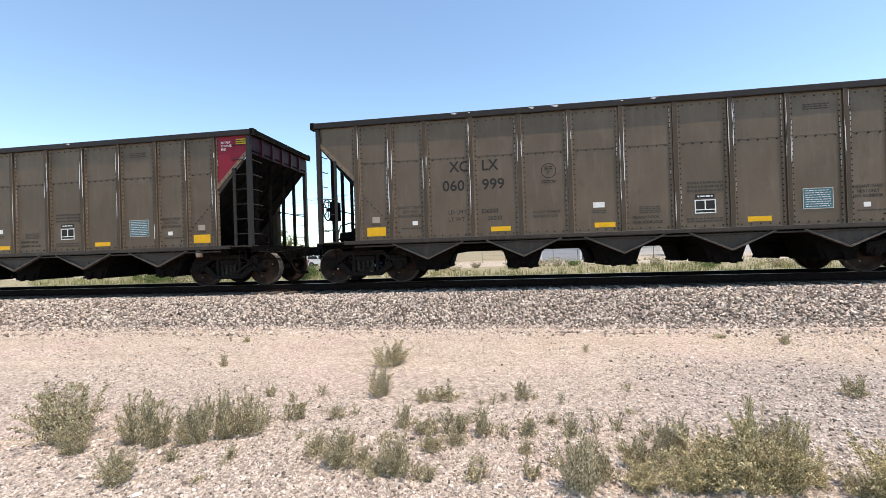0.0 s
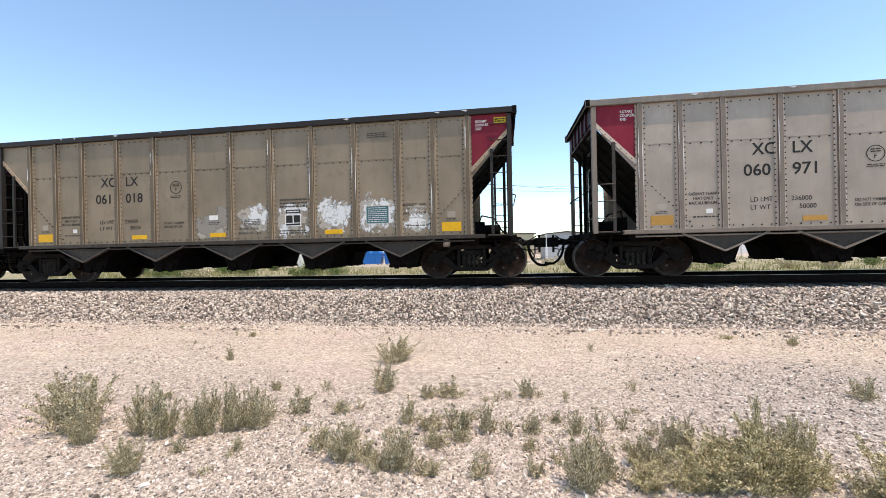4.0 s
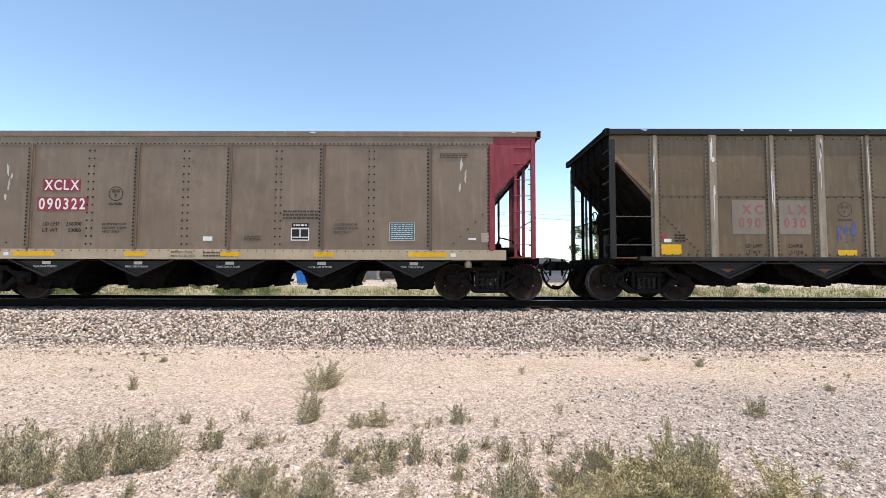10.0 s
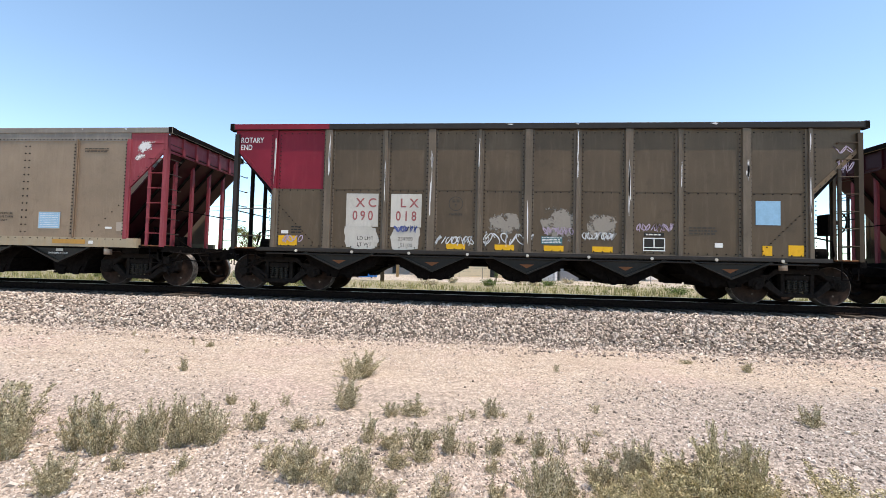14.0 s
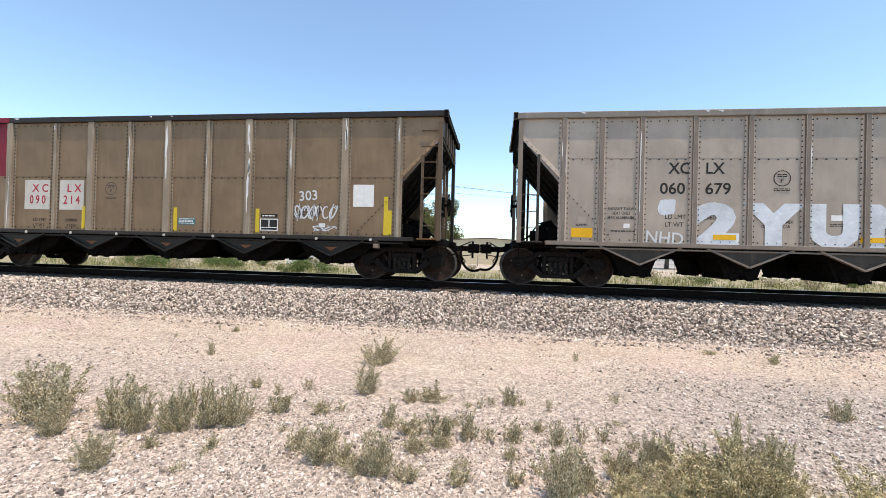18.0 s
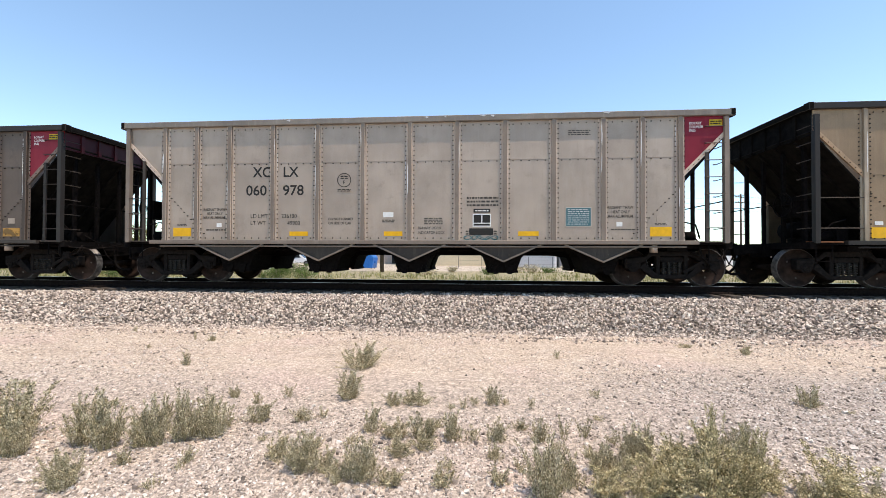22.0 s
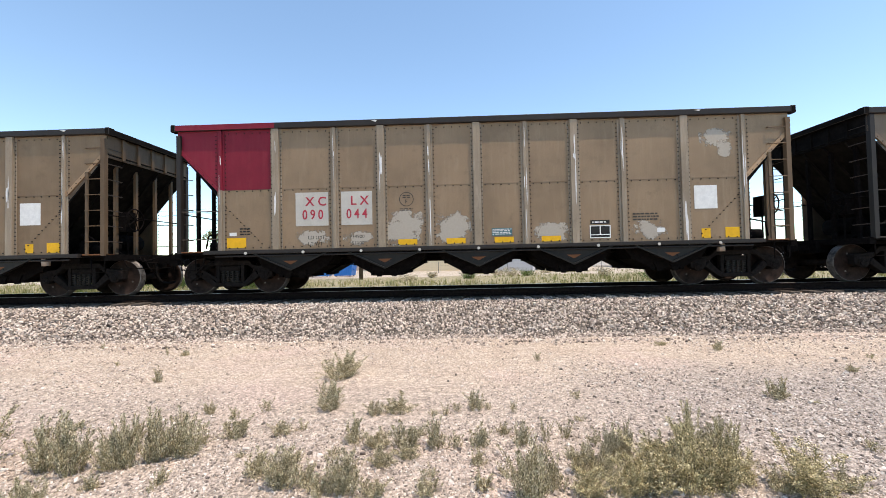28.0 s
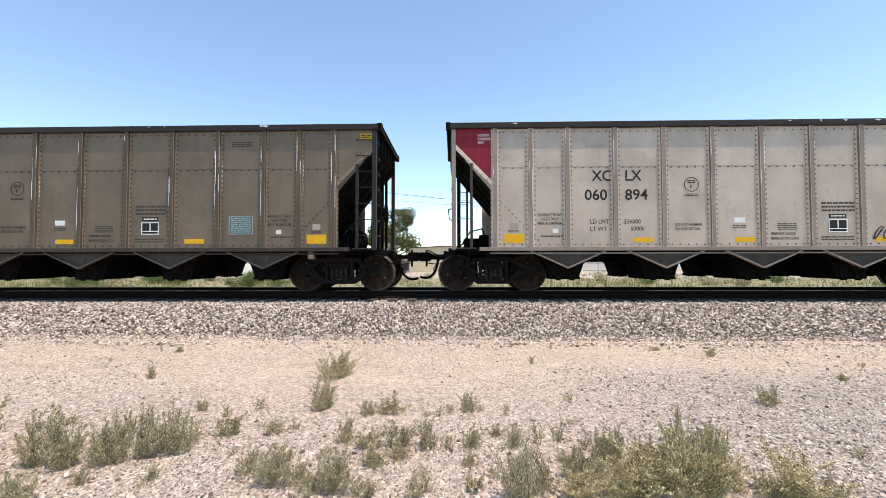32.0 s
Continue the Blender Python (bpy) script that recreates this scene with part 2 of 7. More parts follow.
# ---- mesh helpers ----
def box(bm, x0, x1, y0, y1, z0, z1, mi=0):
    vs = [bm.verts.new((x, y, z)) for x in (x0, x1) for y in (y0, y1) for z in (z0, z1)]
    for q in ((0, 1, 3, 2), (4, 6, 7, 5), (0, 4, 5, 1), (2, 3, 7, 6), (0, 2, 6, 4), (1, 5, 7, 3)):
        bm.faces.new([vs[i] for i in q]).material_index = mi
    return vs


def rod(bm, a, b, r, n=6, mi=0, r2=None):
    """A capped rod from a to b."""
    a, b = Vector(a), Vector(b)
    d = (b - a).normalized()
    u = d.orthogonal().normalized()
    w = d.cross(u)
    rings = []
    for p, q in ((a, r), (b, r if r2 is None else r2)):
        rings.append([bm.verts.new(p + (u * math.cos(k * math.tau / n) + w * math.sin(k * math.tau / n)) * q) for k in range(n)])
    for k in range(n):
        f = bm.faces.new((rings[0][k], rings[0][(k + 1) % n], rings[1][(k + 1) % n], rings[1][k]))
        f.material_index, f.smooth = mi, n > 6
    bm.faces.new(rings[0][::-1]).material_index = mi
    bm.faces.new(rings[1]).material_index = mi


def slab(bm, pts, y0, y1, mi=0):
    """A flat outline in x and z, extruded from y0 to y1."""
    a = [bm.verts.new((x, y0, z)) for x, z in pts]
    b = [bm.verts.new((x, y1, z)) for x, z in pts]
    n = len(pts)
    bm.faces.new(a).material_index = mi
    bm.faces.new(b[::-1]).material_index = mi
    for k in range(n):
        bm.faces.new((a[k], b[k], b[(k + 1) % n], a[(k + 1) % n])).material_index = mi


def beam(bm, a, b, w, h, mi=0):
    """A bar of section w (across, level) by h from a to b."""
    a, b = Vector(a), Vector(b)
    d = (b - a).normalized()
    side = d.cross(Vector((0, 0, 1)))
    side = side.normalized() if side.length > 1e-4 else Vector((0, 1, 0))
    up = side.cross(d)
    vs = []
    for p in (a, b):
        for i, j in ((-1, -1), (1, -1), (1, 1), (-1, 1)):
            vs.append(bm.verts.new(p + side * (i * w / 2) + up * (j * h / 2)))
    for q in ((0, 1, 2, 3), (7, 6, 5, 4), (0, 4, 5, 1), (1, 5, 6, 2), (2, 6, 7, 3), (3, 7, 4, 0)):
        bm.faces.new([vs[i] for i in q]).material_index = mi


def sweep(bm, pts, r, n=5, mi=0):
    """A tube along pts, in one piece."""
    pts = [Vector(p) for p in pts]
    rings, u = [], None
    for i, p in enumerate(pts):
        d = (pts[min(i + 1, len(pts) - 1)] - pts[max(i - 1, 0)]).normalized()
        u = d.orthogonal().normalized() if u is None else (u - d * u.dot(d)).normalized()
        w = d.cross(u)
        rings.append([bm.verts.new(p + (u * math.cos(k * math.tau / n) + w * math.sin(k * math.tau / n)) * r) for k in range(n)])
    for a, b in zip(rings, rings[1:]):
        for k in range(n):
            f = bm.faces.new((a[k], a[(k + 1) % n], b[(k + 1) % n], b[k]))
            f.material_index, f.smooth = mi, True
    bm.faces.new(rings[0][::-1])
    bm.faces.new(rings[-1])


MESHES = {}


def mesh(key, make, *mats, soften=0.0):
    """The shared mesh of that key in those materials; make(bm) fills it the first time."""
    full = (key, *[m.name for m in mats])
    if full not in MESHES:
        plainkey = (key, None)
        if plainkey not in MESHES:
            bm = bmesh.new()
            make(bm)
            bmesh.ops.recalc_face_normals(bm, faces=bm.faces)
            if soften:
                bmesh.ops.bevel(bm, geom=list(bm.edges), offset=soften, segments=1, affect="EDGES")
            MESHES[plainkey] = bpy.data.meshes.new(key)
            bm.to_mesh(MESHES[plainkey])
            bm.free()
        me = MESHES[plainkey].copy()
        for m in mats:
            me.materials.append(m)
        MESHES[full] = me
    return MESHES[full]


def part(name, me, parent=None, m=None, label="", kind=""):
    ob = new(name, me)
    ob.parent = parent
    if m is not None:
        ob.matrix_basis = m
    return tagged(ob, label=label, kind=kind)


def thing(name, m, label, category, group="", kind=""):
    ob = new(name)
    ob.empty_display_size = 0.2
    ob.matrix_basis = m
    return tagged(ob, label, category, group, kind)


def write(text, size, mat, parent, x, z, y, name="lettering", label="", bold=0.0, squeeze=1.0, tilt=0.0, both=False):
    """Built-in lettering on the camera's side of a car, left edge and baseline at x, z."""
    key = ("text", text, round(bold, 4), mat.name)
    if key not in MESHES:
        cu = bpy.data.curves.new("text", "FONT")
        cu.body, cu.size, cu.offset, cu.extrude, cu.resolution_u = text, 1.0, bold, 0.003, 3
        ob = new("text_source", cu)
        me = bpy.data.meshes.new_from_object(ob)
        bpy.data.objects.remove(ob)
        me.materials.clear()
        me.materials.append(mat)
        MESHES[key] = me
    m = pose(x, y, z, 90, tilt, 0) @ Matrix.Diagonal((size * squeeze, size, 0.3, 1))
    if size < 0.2:
        return part(name, MESHES[key], parent, m, label)
    for me in letters(key):
        part(name, me, parent, m, label)


def letters(key):
    """The word's mesh cut into its letters."""
    if ("cut", key) not in MESHES:
        bm = bmesh.new()
        bm.from_mesh(MESHES[key])
        bmesh.ops.remove_doubles(bm, verts=bm.verts, dist=1e-5)
        bm.verts.index_update()
        left, out = set(bm.verts), []
        while left:
            todo, got = [left.pop()], []
            while todo:
                v = todo.pop()
                got.append(v)
                for e in v.link_edges:
                    w = e.other_vert(v)
                    if w in left:
                        left.discard(w)
                        todo.append(w)
            ids = {v.index: k for k, v in enumerate(got)}
            faces = [[ids[v.index] for v in f.verts] for f in bm.faces if f.verts[0].index in ids]
            me = bpy.data.meshes.new("letter")
            me.from_pydata([tuple(v.co) for v in got], [], faces)
            me.materials.append(MESHES[key].materials[0])
            out.append(me)
        bm.free()
        MESHES[("cut", key)] = out
    return MESHES[("cut", key)]


def plate(parent, name, mat, x0, x1, z0, z1, y, label="", t=0.006):
    """A thin decal or plate on the camera's side."""
    me = mesh("plate_%.3f_%.3f_%.3f" % (x1 - x0, z1 - z0, t), lambda bm: box(bm, -(x1 - x0) / 2, (x1 - x0) / 2, -t / 2, t / 2, -(z1 - z0) / 2, (z1 - z0) / 2), mat)
    return part(name, me, parent, pose((x0 + x1) / 2, y, (z0 + z1) / 2), label)


def bars(parent, mat, x0, x1, z0, z1, y, n, name="small_print", seed=1, lo=0.25, hi=0.75):
    """Unreadable small print as rows of short bars."""
    rr = random.Random(seed)
    if z0 > 2.9:
        y -= 0.007

    def make(bm):
        h = (z1 - z0) / n
        for i in range(n):
            x = x0
            while x < x1 - 0.02:
                w = rr.uniform(0.03, 0.10)
                e = min(x + w, x1)
                box(bm, x, e, -0.002, 0.002, z1 - (i + hi) * h, z1 - (i + lo) * h)
                x = e + 0.02
    key = "bars_%.2f_%.2f_%.2f_%.2f_%d_%d" % (x0, x1, z0, z1, n, seed)
    return part(name, mesh(key, make, mat), parent, pose(0, y, 0))


# ---- wheels and trucks ----
WR, AXLE = 0.457, 0.889


def make_wheelset(bm):
    n = 28
    prof = [(0.11, 0.00, 0), (0.16, 0.03, 0), (0.34, 0.045, 0), (0.385, 0.015, 0), (0.432, 0.008, 0), (0.435, 0.004, 1), (0.445, 0.004, 1), (WR, 0.02, 1), (WR, 0.115, 1), (WR + 0.026, 0.13, 1), (WR + 0.02, 0.15, 1), (0.39, 0.15, 0), (0.35, 0.09, 0), (0.16, 0.08, 0), (0.11, 0.17, 0)]
    for sgn in (-1, 1):
        rings = []
        for r, d, mi in prof:
            y = sgn * (0.83 - d)
            rings.append([bm.verts.new((r * math.cos(k * math.tau / n), y, r * math.sin(k * math.tau / n))) for k in range(n)])
        for i in range(len(rings) - 1):
            for k in range(n):
                f = bm.faces.new((rings[i][k], rings[i][(k + 1) % n], rings[i + 1][(k + 1) % n], rings[i + 1][k]))
                f.material_index = max(prof[i][2], prof[i + 1][2]) if prof[i][2] == prof[i + 1][2] else 0
                f.smooth = True
        # balance marks and chalk patch on the plate
        for a in (0.4, 2.6, 4.3):
            c, s = math.cos(a), math.sin(a)
            box(bm, 0.24 * c - 0.02, 0.24 * c + 0.02, sgn * 0.79 - 0.006, sgn * 0.79 + 0.006, 0.24 * s - 0.02, 0.24 * s + 0.02, 1)
    rod(bm, (0, -1.03, 0), (0, 1.03, 0), 0.08, 12)


def make_sideframe(bm):
    """Cast side frame in the plane y = 0."""
    t0, t1 = -0.09, 0.09
    slab(bm, [(-0.62, 0.60), (-0.45, 0.72), (0.45, 0.72), (0.62, 0.60), (0.62, 0.70), (0.48, 0.84), (-0.48, 0.84), (-0.62, 0.70)], t0, t1)
    for s in (-1, 1):
        slab(bm, [(s * 1.08, 0.42), (s * 1.08, 0.66), (s * 0.60, 0.71), (s * 0.60, 0.60), (s * 0.70, 0.56), (s * 0.73, 0.42)], t0, t1)
        slab(bm, [(s * 0.74, 0.44), (s * 0.64, 0.58), (s * 0.32, 0.27), (s * 0.40, 0.19)], t0, t1)
        slab(bm, [(s * 0.30, 0.26), (s * 0.36, 0.30), (s * 0.36, 0.74), (s * 0.27, 0.74), (s * 0.27, 0.30)], t0 * 0.8, t1 * 0.8)
        box(bm, s * 0.889 - 0.16, s * 0.889 + 0.16, t0 * 1.2, t1 * 1.2, 0.54, 0.64)
    slab(bm, [(-0.40, 0.19), (0.40, 0.19), (0.32, 0.29), (-0.32, 0.29)], t0, t1)
    box(bm, -0.26, 0.26, -0.07, 0.07, 0.58, 0.70)


def make_spring(bm):
    pts = []
    for k in range(5 * 9 + 1):
        a = k * math.tau / 9
        pts.append((0.048 * math.cos(a), 0.048 * math.sin(a), 0.30 + 0.27 * k / 45))
    sweep(bm, pts, 0.017, 4)
    rod(bm, (0, 0, 0.29), (0, 0, 0.58), 0.024, 6)


def make_bolster(bm):
    box(bm, -0.2, 0.2, -1.0, 1.0, 0.52, 0.74)
    rod(bm, (0, 0, 0.74), (0, 0, 0.86), 0.2, 12)
    for s in (-1, 1):
        beam(bm, (s * 0.42, -0.85, 0.42), (s * 0.42, 0.85, 0.42), 0.09, 0.12)
        rod(bm, (s * 0.42, -0.3, 0.38), (s * -0.1, -0.3, 0.50), 0.025)
        for y in (-0.75, 0.75):
            box(bm, s * 0.40 - 0.03 * s, s * 0.44, y - 0.06, y + 0.06, 0.30, 0.60)


def make_caps(bm):
    rod(bm, (0, 0.08, 0), (0, -0.10, 0), 0.115, 14)
    rod(bm, (0, -0.10, 0), (0, -0.125, 0), 0.085, 12)
    for k in range(3):
        a = k * math.tau / 3 + 0.5
        rod(bm, (0.05 * math.cos(a), -0.12, 0.05 * math.sin(a)), (0.05 * math.cos(a), -0.145, 0.05 * math.sin(a)), 0.018)


WHEELSETS = []


def truck(car, x, label=""):
    tr = new("truck")
    tr.parent = car
    tr.empty_display_size = 0.1
    tr.matrix_basis = pose(x, 0, 0)
    for sy in (-1, 1):
        turn = 0 if sy < 0 else 180
        part("side_frame", mesh("side_frame", make_sideframe, CASTSTEEL, soften=0.012), tr, pose(0, sy * 1.0, 0, 0, 0, turn))
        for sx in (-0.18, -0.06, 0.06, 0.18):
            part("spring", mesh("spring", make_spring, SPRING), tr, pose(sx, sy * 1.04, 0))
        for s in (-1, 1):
            part("bearing_cap", mesh("bearing_cap", make_caps, CASTSTEEL), tr, pose(s * AXLE, sy * 1.02, WR, 0, 0, turn))
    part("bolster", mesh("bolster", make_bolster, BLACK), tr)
    for s in (-1, 1):
        w = part("wheelset", mesh("wheelset", make_wheelset, WHEEL, TREAD), tr, pose(s * AXLE, 0, WR))
        WHEELSETS.append((w, s * AXLE))
    return tr


# ---- hopper cars ----
TOP = 7.32
YS = -1.475                     # side sheet
POSTS = {1: [-6.17, -5.34, -4.48, -3.37, -2.25, -1.13, 0.0, 1.13, 2.25, 3.37, 4.48, 5.34, 6.17],
         3: [-6.15, -4.80, -3.39, -2.27, -1.13, 0.0, 1.13, 2.27, 3.39, 4.80, 6.15],
         2: [-6.17, -4.75, -2.20, 0.0, 2.20, 4.75, 6.17]}
HEIGHT = {1: 4.02, 2: 4.04, 3: 4.11}
SEAM = {1: 2.97, 3: 2.52}
TIPS = (-4.48, -2.22, 0.0, 2.22, 4.48)
POCKET = {1: [(0.84, 0.99), (0.46, 0.71), (0.33, 0.35)], 2: [(0.90, 0.99), (0.52, 0.66), (0.40, 0.33)], 3: [(1.05, 0.99), (0.80, 0.68), (0.36, 0.44)]}
TIPS2 = (-4.34, -2.17, 0.0, 2.17, 4.34)


def make_panel(w, z0, z1, bulge, seam=None):
    def make(bm):
        zs = [(z0, 0.0), (z1, 0.0)] if seam is None else [(z0, 0.006), (seam - 0.004, 0.006), (seam, 0.0), (z1, 0.0)]
        n = 4
        grid = []
        for z, inset in zs:
            row = []
            for i in range(n + 1):
                u = 2 * i / n - 1
                row.append(bm.verts.new((u * w / 2, -bulge * (1 - u * u) + inset, z)))
            grid.append(row)
        back = [[bm.verts.new((-w / 2, 0.03, z)), bm.verts.new((w / 2, 0.03, z))] for z in (z0, z1)]
        for a, b in zip(grid, grid[1:]):
            for i in range(n):
                bm.faces.new((a[i], a[i + 1], b[i + 1], b[i]))
        bm.faces.new((back[0][1], back[0][0], back[1][0], back[1][1]))
        bm.faces.new([*grid[0], back[0][1], back[0][0]])
        bm.faces.new([*grid[-1], back[1][1], back[1][0]])
        bm.faces.new([r[0] for r in grid] + [back[1][0], back[0][0]])
        bm.faces.new([r[-1] for r in grid] + [back[1][1], back[0][1]])
    return make


def make_post(w, z0, z1, depth=0.07, flange=0.05, mi=0):
    def make(bm):
        box(bm, -w / 2 - flange, w / 2 + flange, -0.012, 0.012, z0, z1)
        slab(bm, [(-w / 2, z0), (w / 2, z0), (w / 2, z1), (-w / 2, z1)], -depth, -0.008, mi)
    return make


def bolt(bm, x, y, z, r=0.017, h=0.013, n=6):
    lo = [bm.verts.new((x + r * math.cos(k * math.tau / n), y, z + r * math.sin(k * math.tau / n))) for k in range(n)]
    hi = [bm.verts.new((x + 0.7 * r * math.cos(k * math.tau / n), y - h, z + 0.7 * r * math.sin(k * math.tau / n))) for k in range(n)]
    for k in range(n):
        bm.faces.new((lo[k], lo[(k + 1) % n], hi[(k + 1) % n], hi[k]))
    bm.faces.new(hi)


def make_bolts(kind):
    def make(bm):
        z1 = HEIGHT[kind] - 0.16
        posts = POSTS[kind]
        if kind in (1, 3):
            wide = 0.10 if kind == 1 else 0.115
            for x in posts:
                for s in (-1, 1):
                    z = 1.14
                    while z < z1 - 0.05:
                        bolt(bm, x + s * wide, YS - 0.012, z)
                        z += 0.115 if kind == 1 else 0.10
            for a, b in zip(posts, posts[1:]):
                n = max(3, round((b - a) / 0.2))
                for k in range(1, n):
                    x = a + (b - a) * k / n
                    u = 2 * k / n - 1
                    for z in (SEAM[kind] - 0.03, 1.13, z1 - 0.06):
                        bolt(bm, x, YS - 0.007 * (1 - u * u), z, h=0.019 if 2 < z < 3 else 0.012)
            for s in (-1, 1):       # slope sheet fastenings
                for k in range(11):
                    u = k / 10
                    bolt(bm, s * (6.02 - 0.86 * u), YS + 0.004, (2.12 if kind == 1 else 2.1) - 0.88 * u, 0.016, 0.035)
        else:
            for x in posts:
                for s in ((1,) if x < -6 else (-1,)):
                    for k in range(27):
                        bolt(bm, x + s * 0.085, -1.535, 1.32 + k * 0.088, 0.022, 0.010)
            for x in (-3.33, -1.07, 1.13, 3.33):
                for s in (-0.06, 0.06):
                    for k in range(13):
                        bolt(bm, x + s, -1.535, 1.34 + k * 0.185, 0.022, 0.012)
            for k in range(118):
                bolt(bm, -6.1 + k * 0.104, -1.545, 3.735, 0.020, 0.010)
                if k % 2:
                    bolt(bm, -6.1 + k * 0.104, -1.552, 1.185, 0.014)
            for s in (-1, 1):
                for k in range(5):
                    bolt(bm, s * (5.95 - 0.17 * k), -1.535, 2.05 - 0.17 * k, 0.018, 0.016)
        for s in (-1, 1):           # end triangle fastenings
            for k in range(9):
                u = k / 8
                bolt(bm, s * (7.12 - 0.88 * u), (YS if kind != 2 else -1.52) - 0.03, 3.47 - 0.906 * u, 0.013)
    return make


def make_chord(kind):
    def make(bm):
        z1 = HEIGHT[kind]
        z0 = z1 - 0.14
        for s in (-1, 1):
            box(bm, -TOP, TOP, s * 1.565, s * 1.43, z0, z1)
            box(bm, s * (TOP - 0.14), s * TOP, -1.43, 1.43, z0, z1, 1)
            for e in (-1, 1):       # corner castings
                box(bm, e * (TOP - 0.10), e * (TOP + 0.012), s * 1.575, s * 1.40, z0 - 0.02, z1 + 0.012, 1)
    return make


def make_sill(bm):
    for s in (-1, 1):
        box(bm, -6.55, 6.55, s * 1.56, s * 1.36, 0.985, 1.075)
        rod(bm, (-6.3, s * 1.50, 0.93), (6.3, s * 1.50, 0.93), 0.022, 6)


def make_triangle(bm):
    slab(bm, [(-0.84, 0.985), (0.0, 0.60), (0.84, 0.985)], -0.015, 0.015)
    for s in (-1, 1):
        beam(bm, (s * 0.86, -0.03, 0.975), (0.0, -0.03, 0.585), 0.09, 0.035, 1)
    for s in (-1, 1):
        bolt(bm, s * 0.12, -0.015, 0.74, 0.02, 0.015)


def make_door_gear(bm, prof):
    """Lips, hinges and latches of a discharge pocket's doors."""
    xb, zb = prof[-1]
    for y0, y1 in ((-1.2, -0.25), (0.25, 1.2)):
        for s in (-1, 1):       # door lips and hinges
            box(bm, s * (xb - 0.06), s * (xb + 0.03), y0 - 0.02, y1 + 0.02, zb - 0.04, zb + 0.02)
            rod(bm, (s * prof[1][0], y0, prof[1][1]), (s * prof[1][0], y1, prof[1][1]), 0.03)
    for s in (-1, 1):
        for y0, y1 in ((-1.24, -1.18), (1.18, 1.24)):
            slab(bm, [(s * xb * 0.15, zb + 0.12), (s * xb * 0.35, zb - 0.07), (s * xb * 0.65, zb - 0.07), (s * xb * 0.9, zb + 0.15)], y0, y1)
    rod(bm, (-xb, -1.1, zb - 0.02), (xb, -1.1, zb - 0.02), 0.03)


def make_chute(prof):
    return lambda bm: slab(bm, [(-x, z) for x, z in prof] + [(x, z) for x, z in prof[::-1]], -0.475, 0.475)


def make_centre_sill(bm):
    box(bm, -7.35, 7.35, -0.24, 0.24, 0.72, 1.0)
    for s in (-1, 1):
        box(bm, s * 5.2, s * 7.2, -1.1, 1.1, 0.90, 0.97)
        box(bm, s * 5.95, s * 6.4, -1.35, 1.35, 0.84, 0.97)


def make_end_sill(bm):
    for y in (-1.3, 1.3):
        box(bm, -0.52, 0.52, y - 0.18, y + 0.18, 0.99, 1.05)
    box(bm, -0.52, 0.52, -1.12, 1.12, 0.98, 1.03)
    box(bm, 0.42, 0.56, -1.5, 1.5, 0.90, 1.05)


def make_slope(z0):
    def make(bm):
        vs = [bm.verts.new(p) for p in ((7.20, -1.44, 3.52), (7.20, 1.44, 3.52), (5.06, 1.44, z0), (5.06, -1.44, z0))]
        ws = [bm.verts.new(v.co + Vector((0.02, 0, -0.025))) for v in vs]
        bm.faces.new(vs)
        bm.faces.new(ws[::-1])
        for k in range(4):
            bm.faces.new((vs[k], ws[k], ws[(k + 1) % 4], vs[(k + 1) % 4]))
    return make


def make_end_sheet(z1):
    def make(bm):
        box(bm, 7.17, 7.20, -1.44, 1.44, 3.42, z1 - 0.02)
        for y in (-1.0, -0.5, 0.0, 0.5, 1.0):
            box(bm, 7.20, 7.24, y - 0.04, y + 0.04, 3.44, z1 - 0.14)
    return make


def make_wall_triangle(kind):
    """End corner sheet of the side, over the slope; x positive."""
    y = YS if kind != 2 else -1.52
    z1 = HEIGHT[kind] - 0.14

    def make(bm):
        slab(bm, [(6.17, 2.51), (7.20, 3.57), (7.20, z1), (6.17, z1)], y - 0.012, y + 0.012)
    return make


def make_tri_flange(kind):
    y = YS if kind != 2 else -1.52

    def make(bm):
        slab(bm, [(6.17, 2.44), (7.20, 3.50), (7.20, 3.62), (6.17, 2.56)], y - 0.03, y + 0.014)
    return make


def make_corner_post(bm):
    box(bm, 7.10, 7.20, -1.55, -1.44, 1.02, 3.86)


def make_stile(bm):
    box(bm, 6.70, 6.765, -1.53, -1.49, 1.03, 3.06)
    box(bm, 6.70, 6.765, -1.49, -1.44, 2.98, 3.06)


def make_end_post(bm):
    box(bm, 6.98, 7.05, -0.04, 0.04, 1.0, 3.45)


def make_rung(w):
    def make(bm):
        rod(bm, (-w / 2, -0.04, 0), (w / 2, -0.04, 0), 0.011)
        for s in (-1, 1):
            rod(bm, (s * w / 2, -0.04, 0), (s * w / 2, 0.02, 0), 0.013)
    return make


def make_coupler(bm):
    box(bm, 7.33, 7.42, -0.26, 0.26, 0.70, 1.02)
    box(bm, 7.42, 7.80, -0.075, 0.075, 0.79, 0.93)
    slab(bm, [(7.78, 0.74), (8.06, 0.74), (8.07, 0.99), (7.78, 0.99)], -0.13, 0.02)
    box(bm, 7.80, 8.08, 0.05, 0.17, 0.76, 0.97)
    rod(bm, (7.9, -0.1, 0.6), (7.9, -0.1, 1.06), 0.03)
    sweep(bm, [(7.4, -0.7, 0.98), (7.5, -0.75, 0.86), (7.85, -0.1, 1.05)], 0.016)


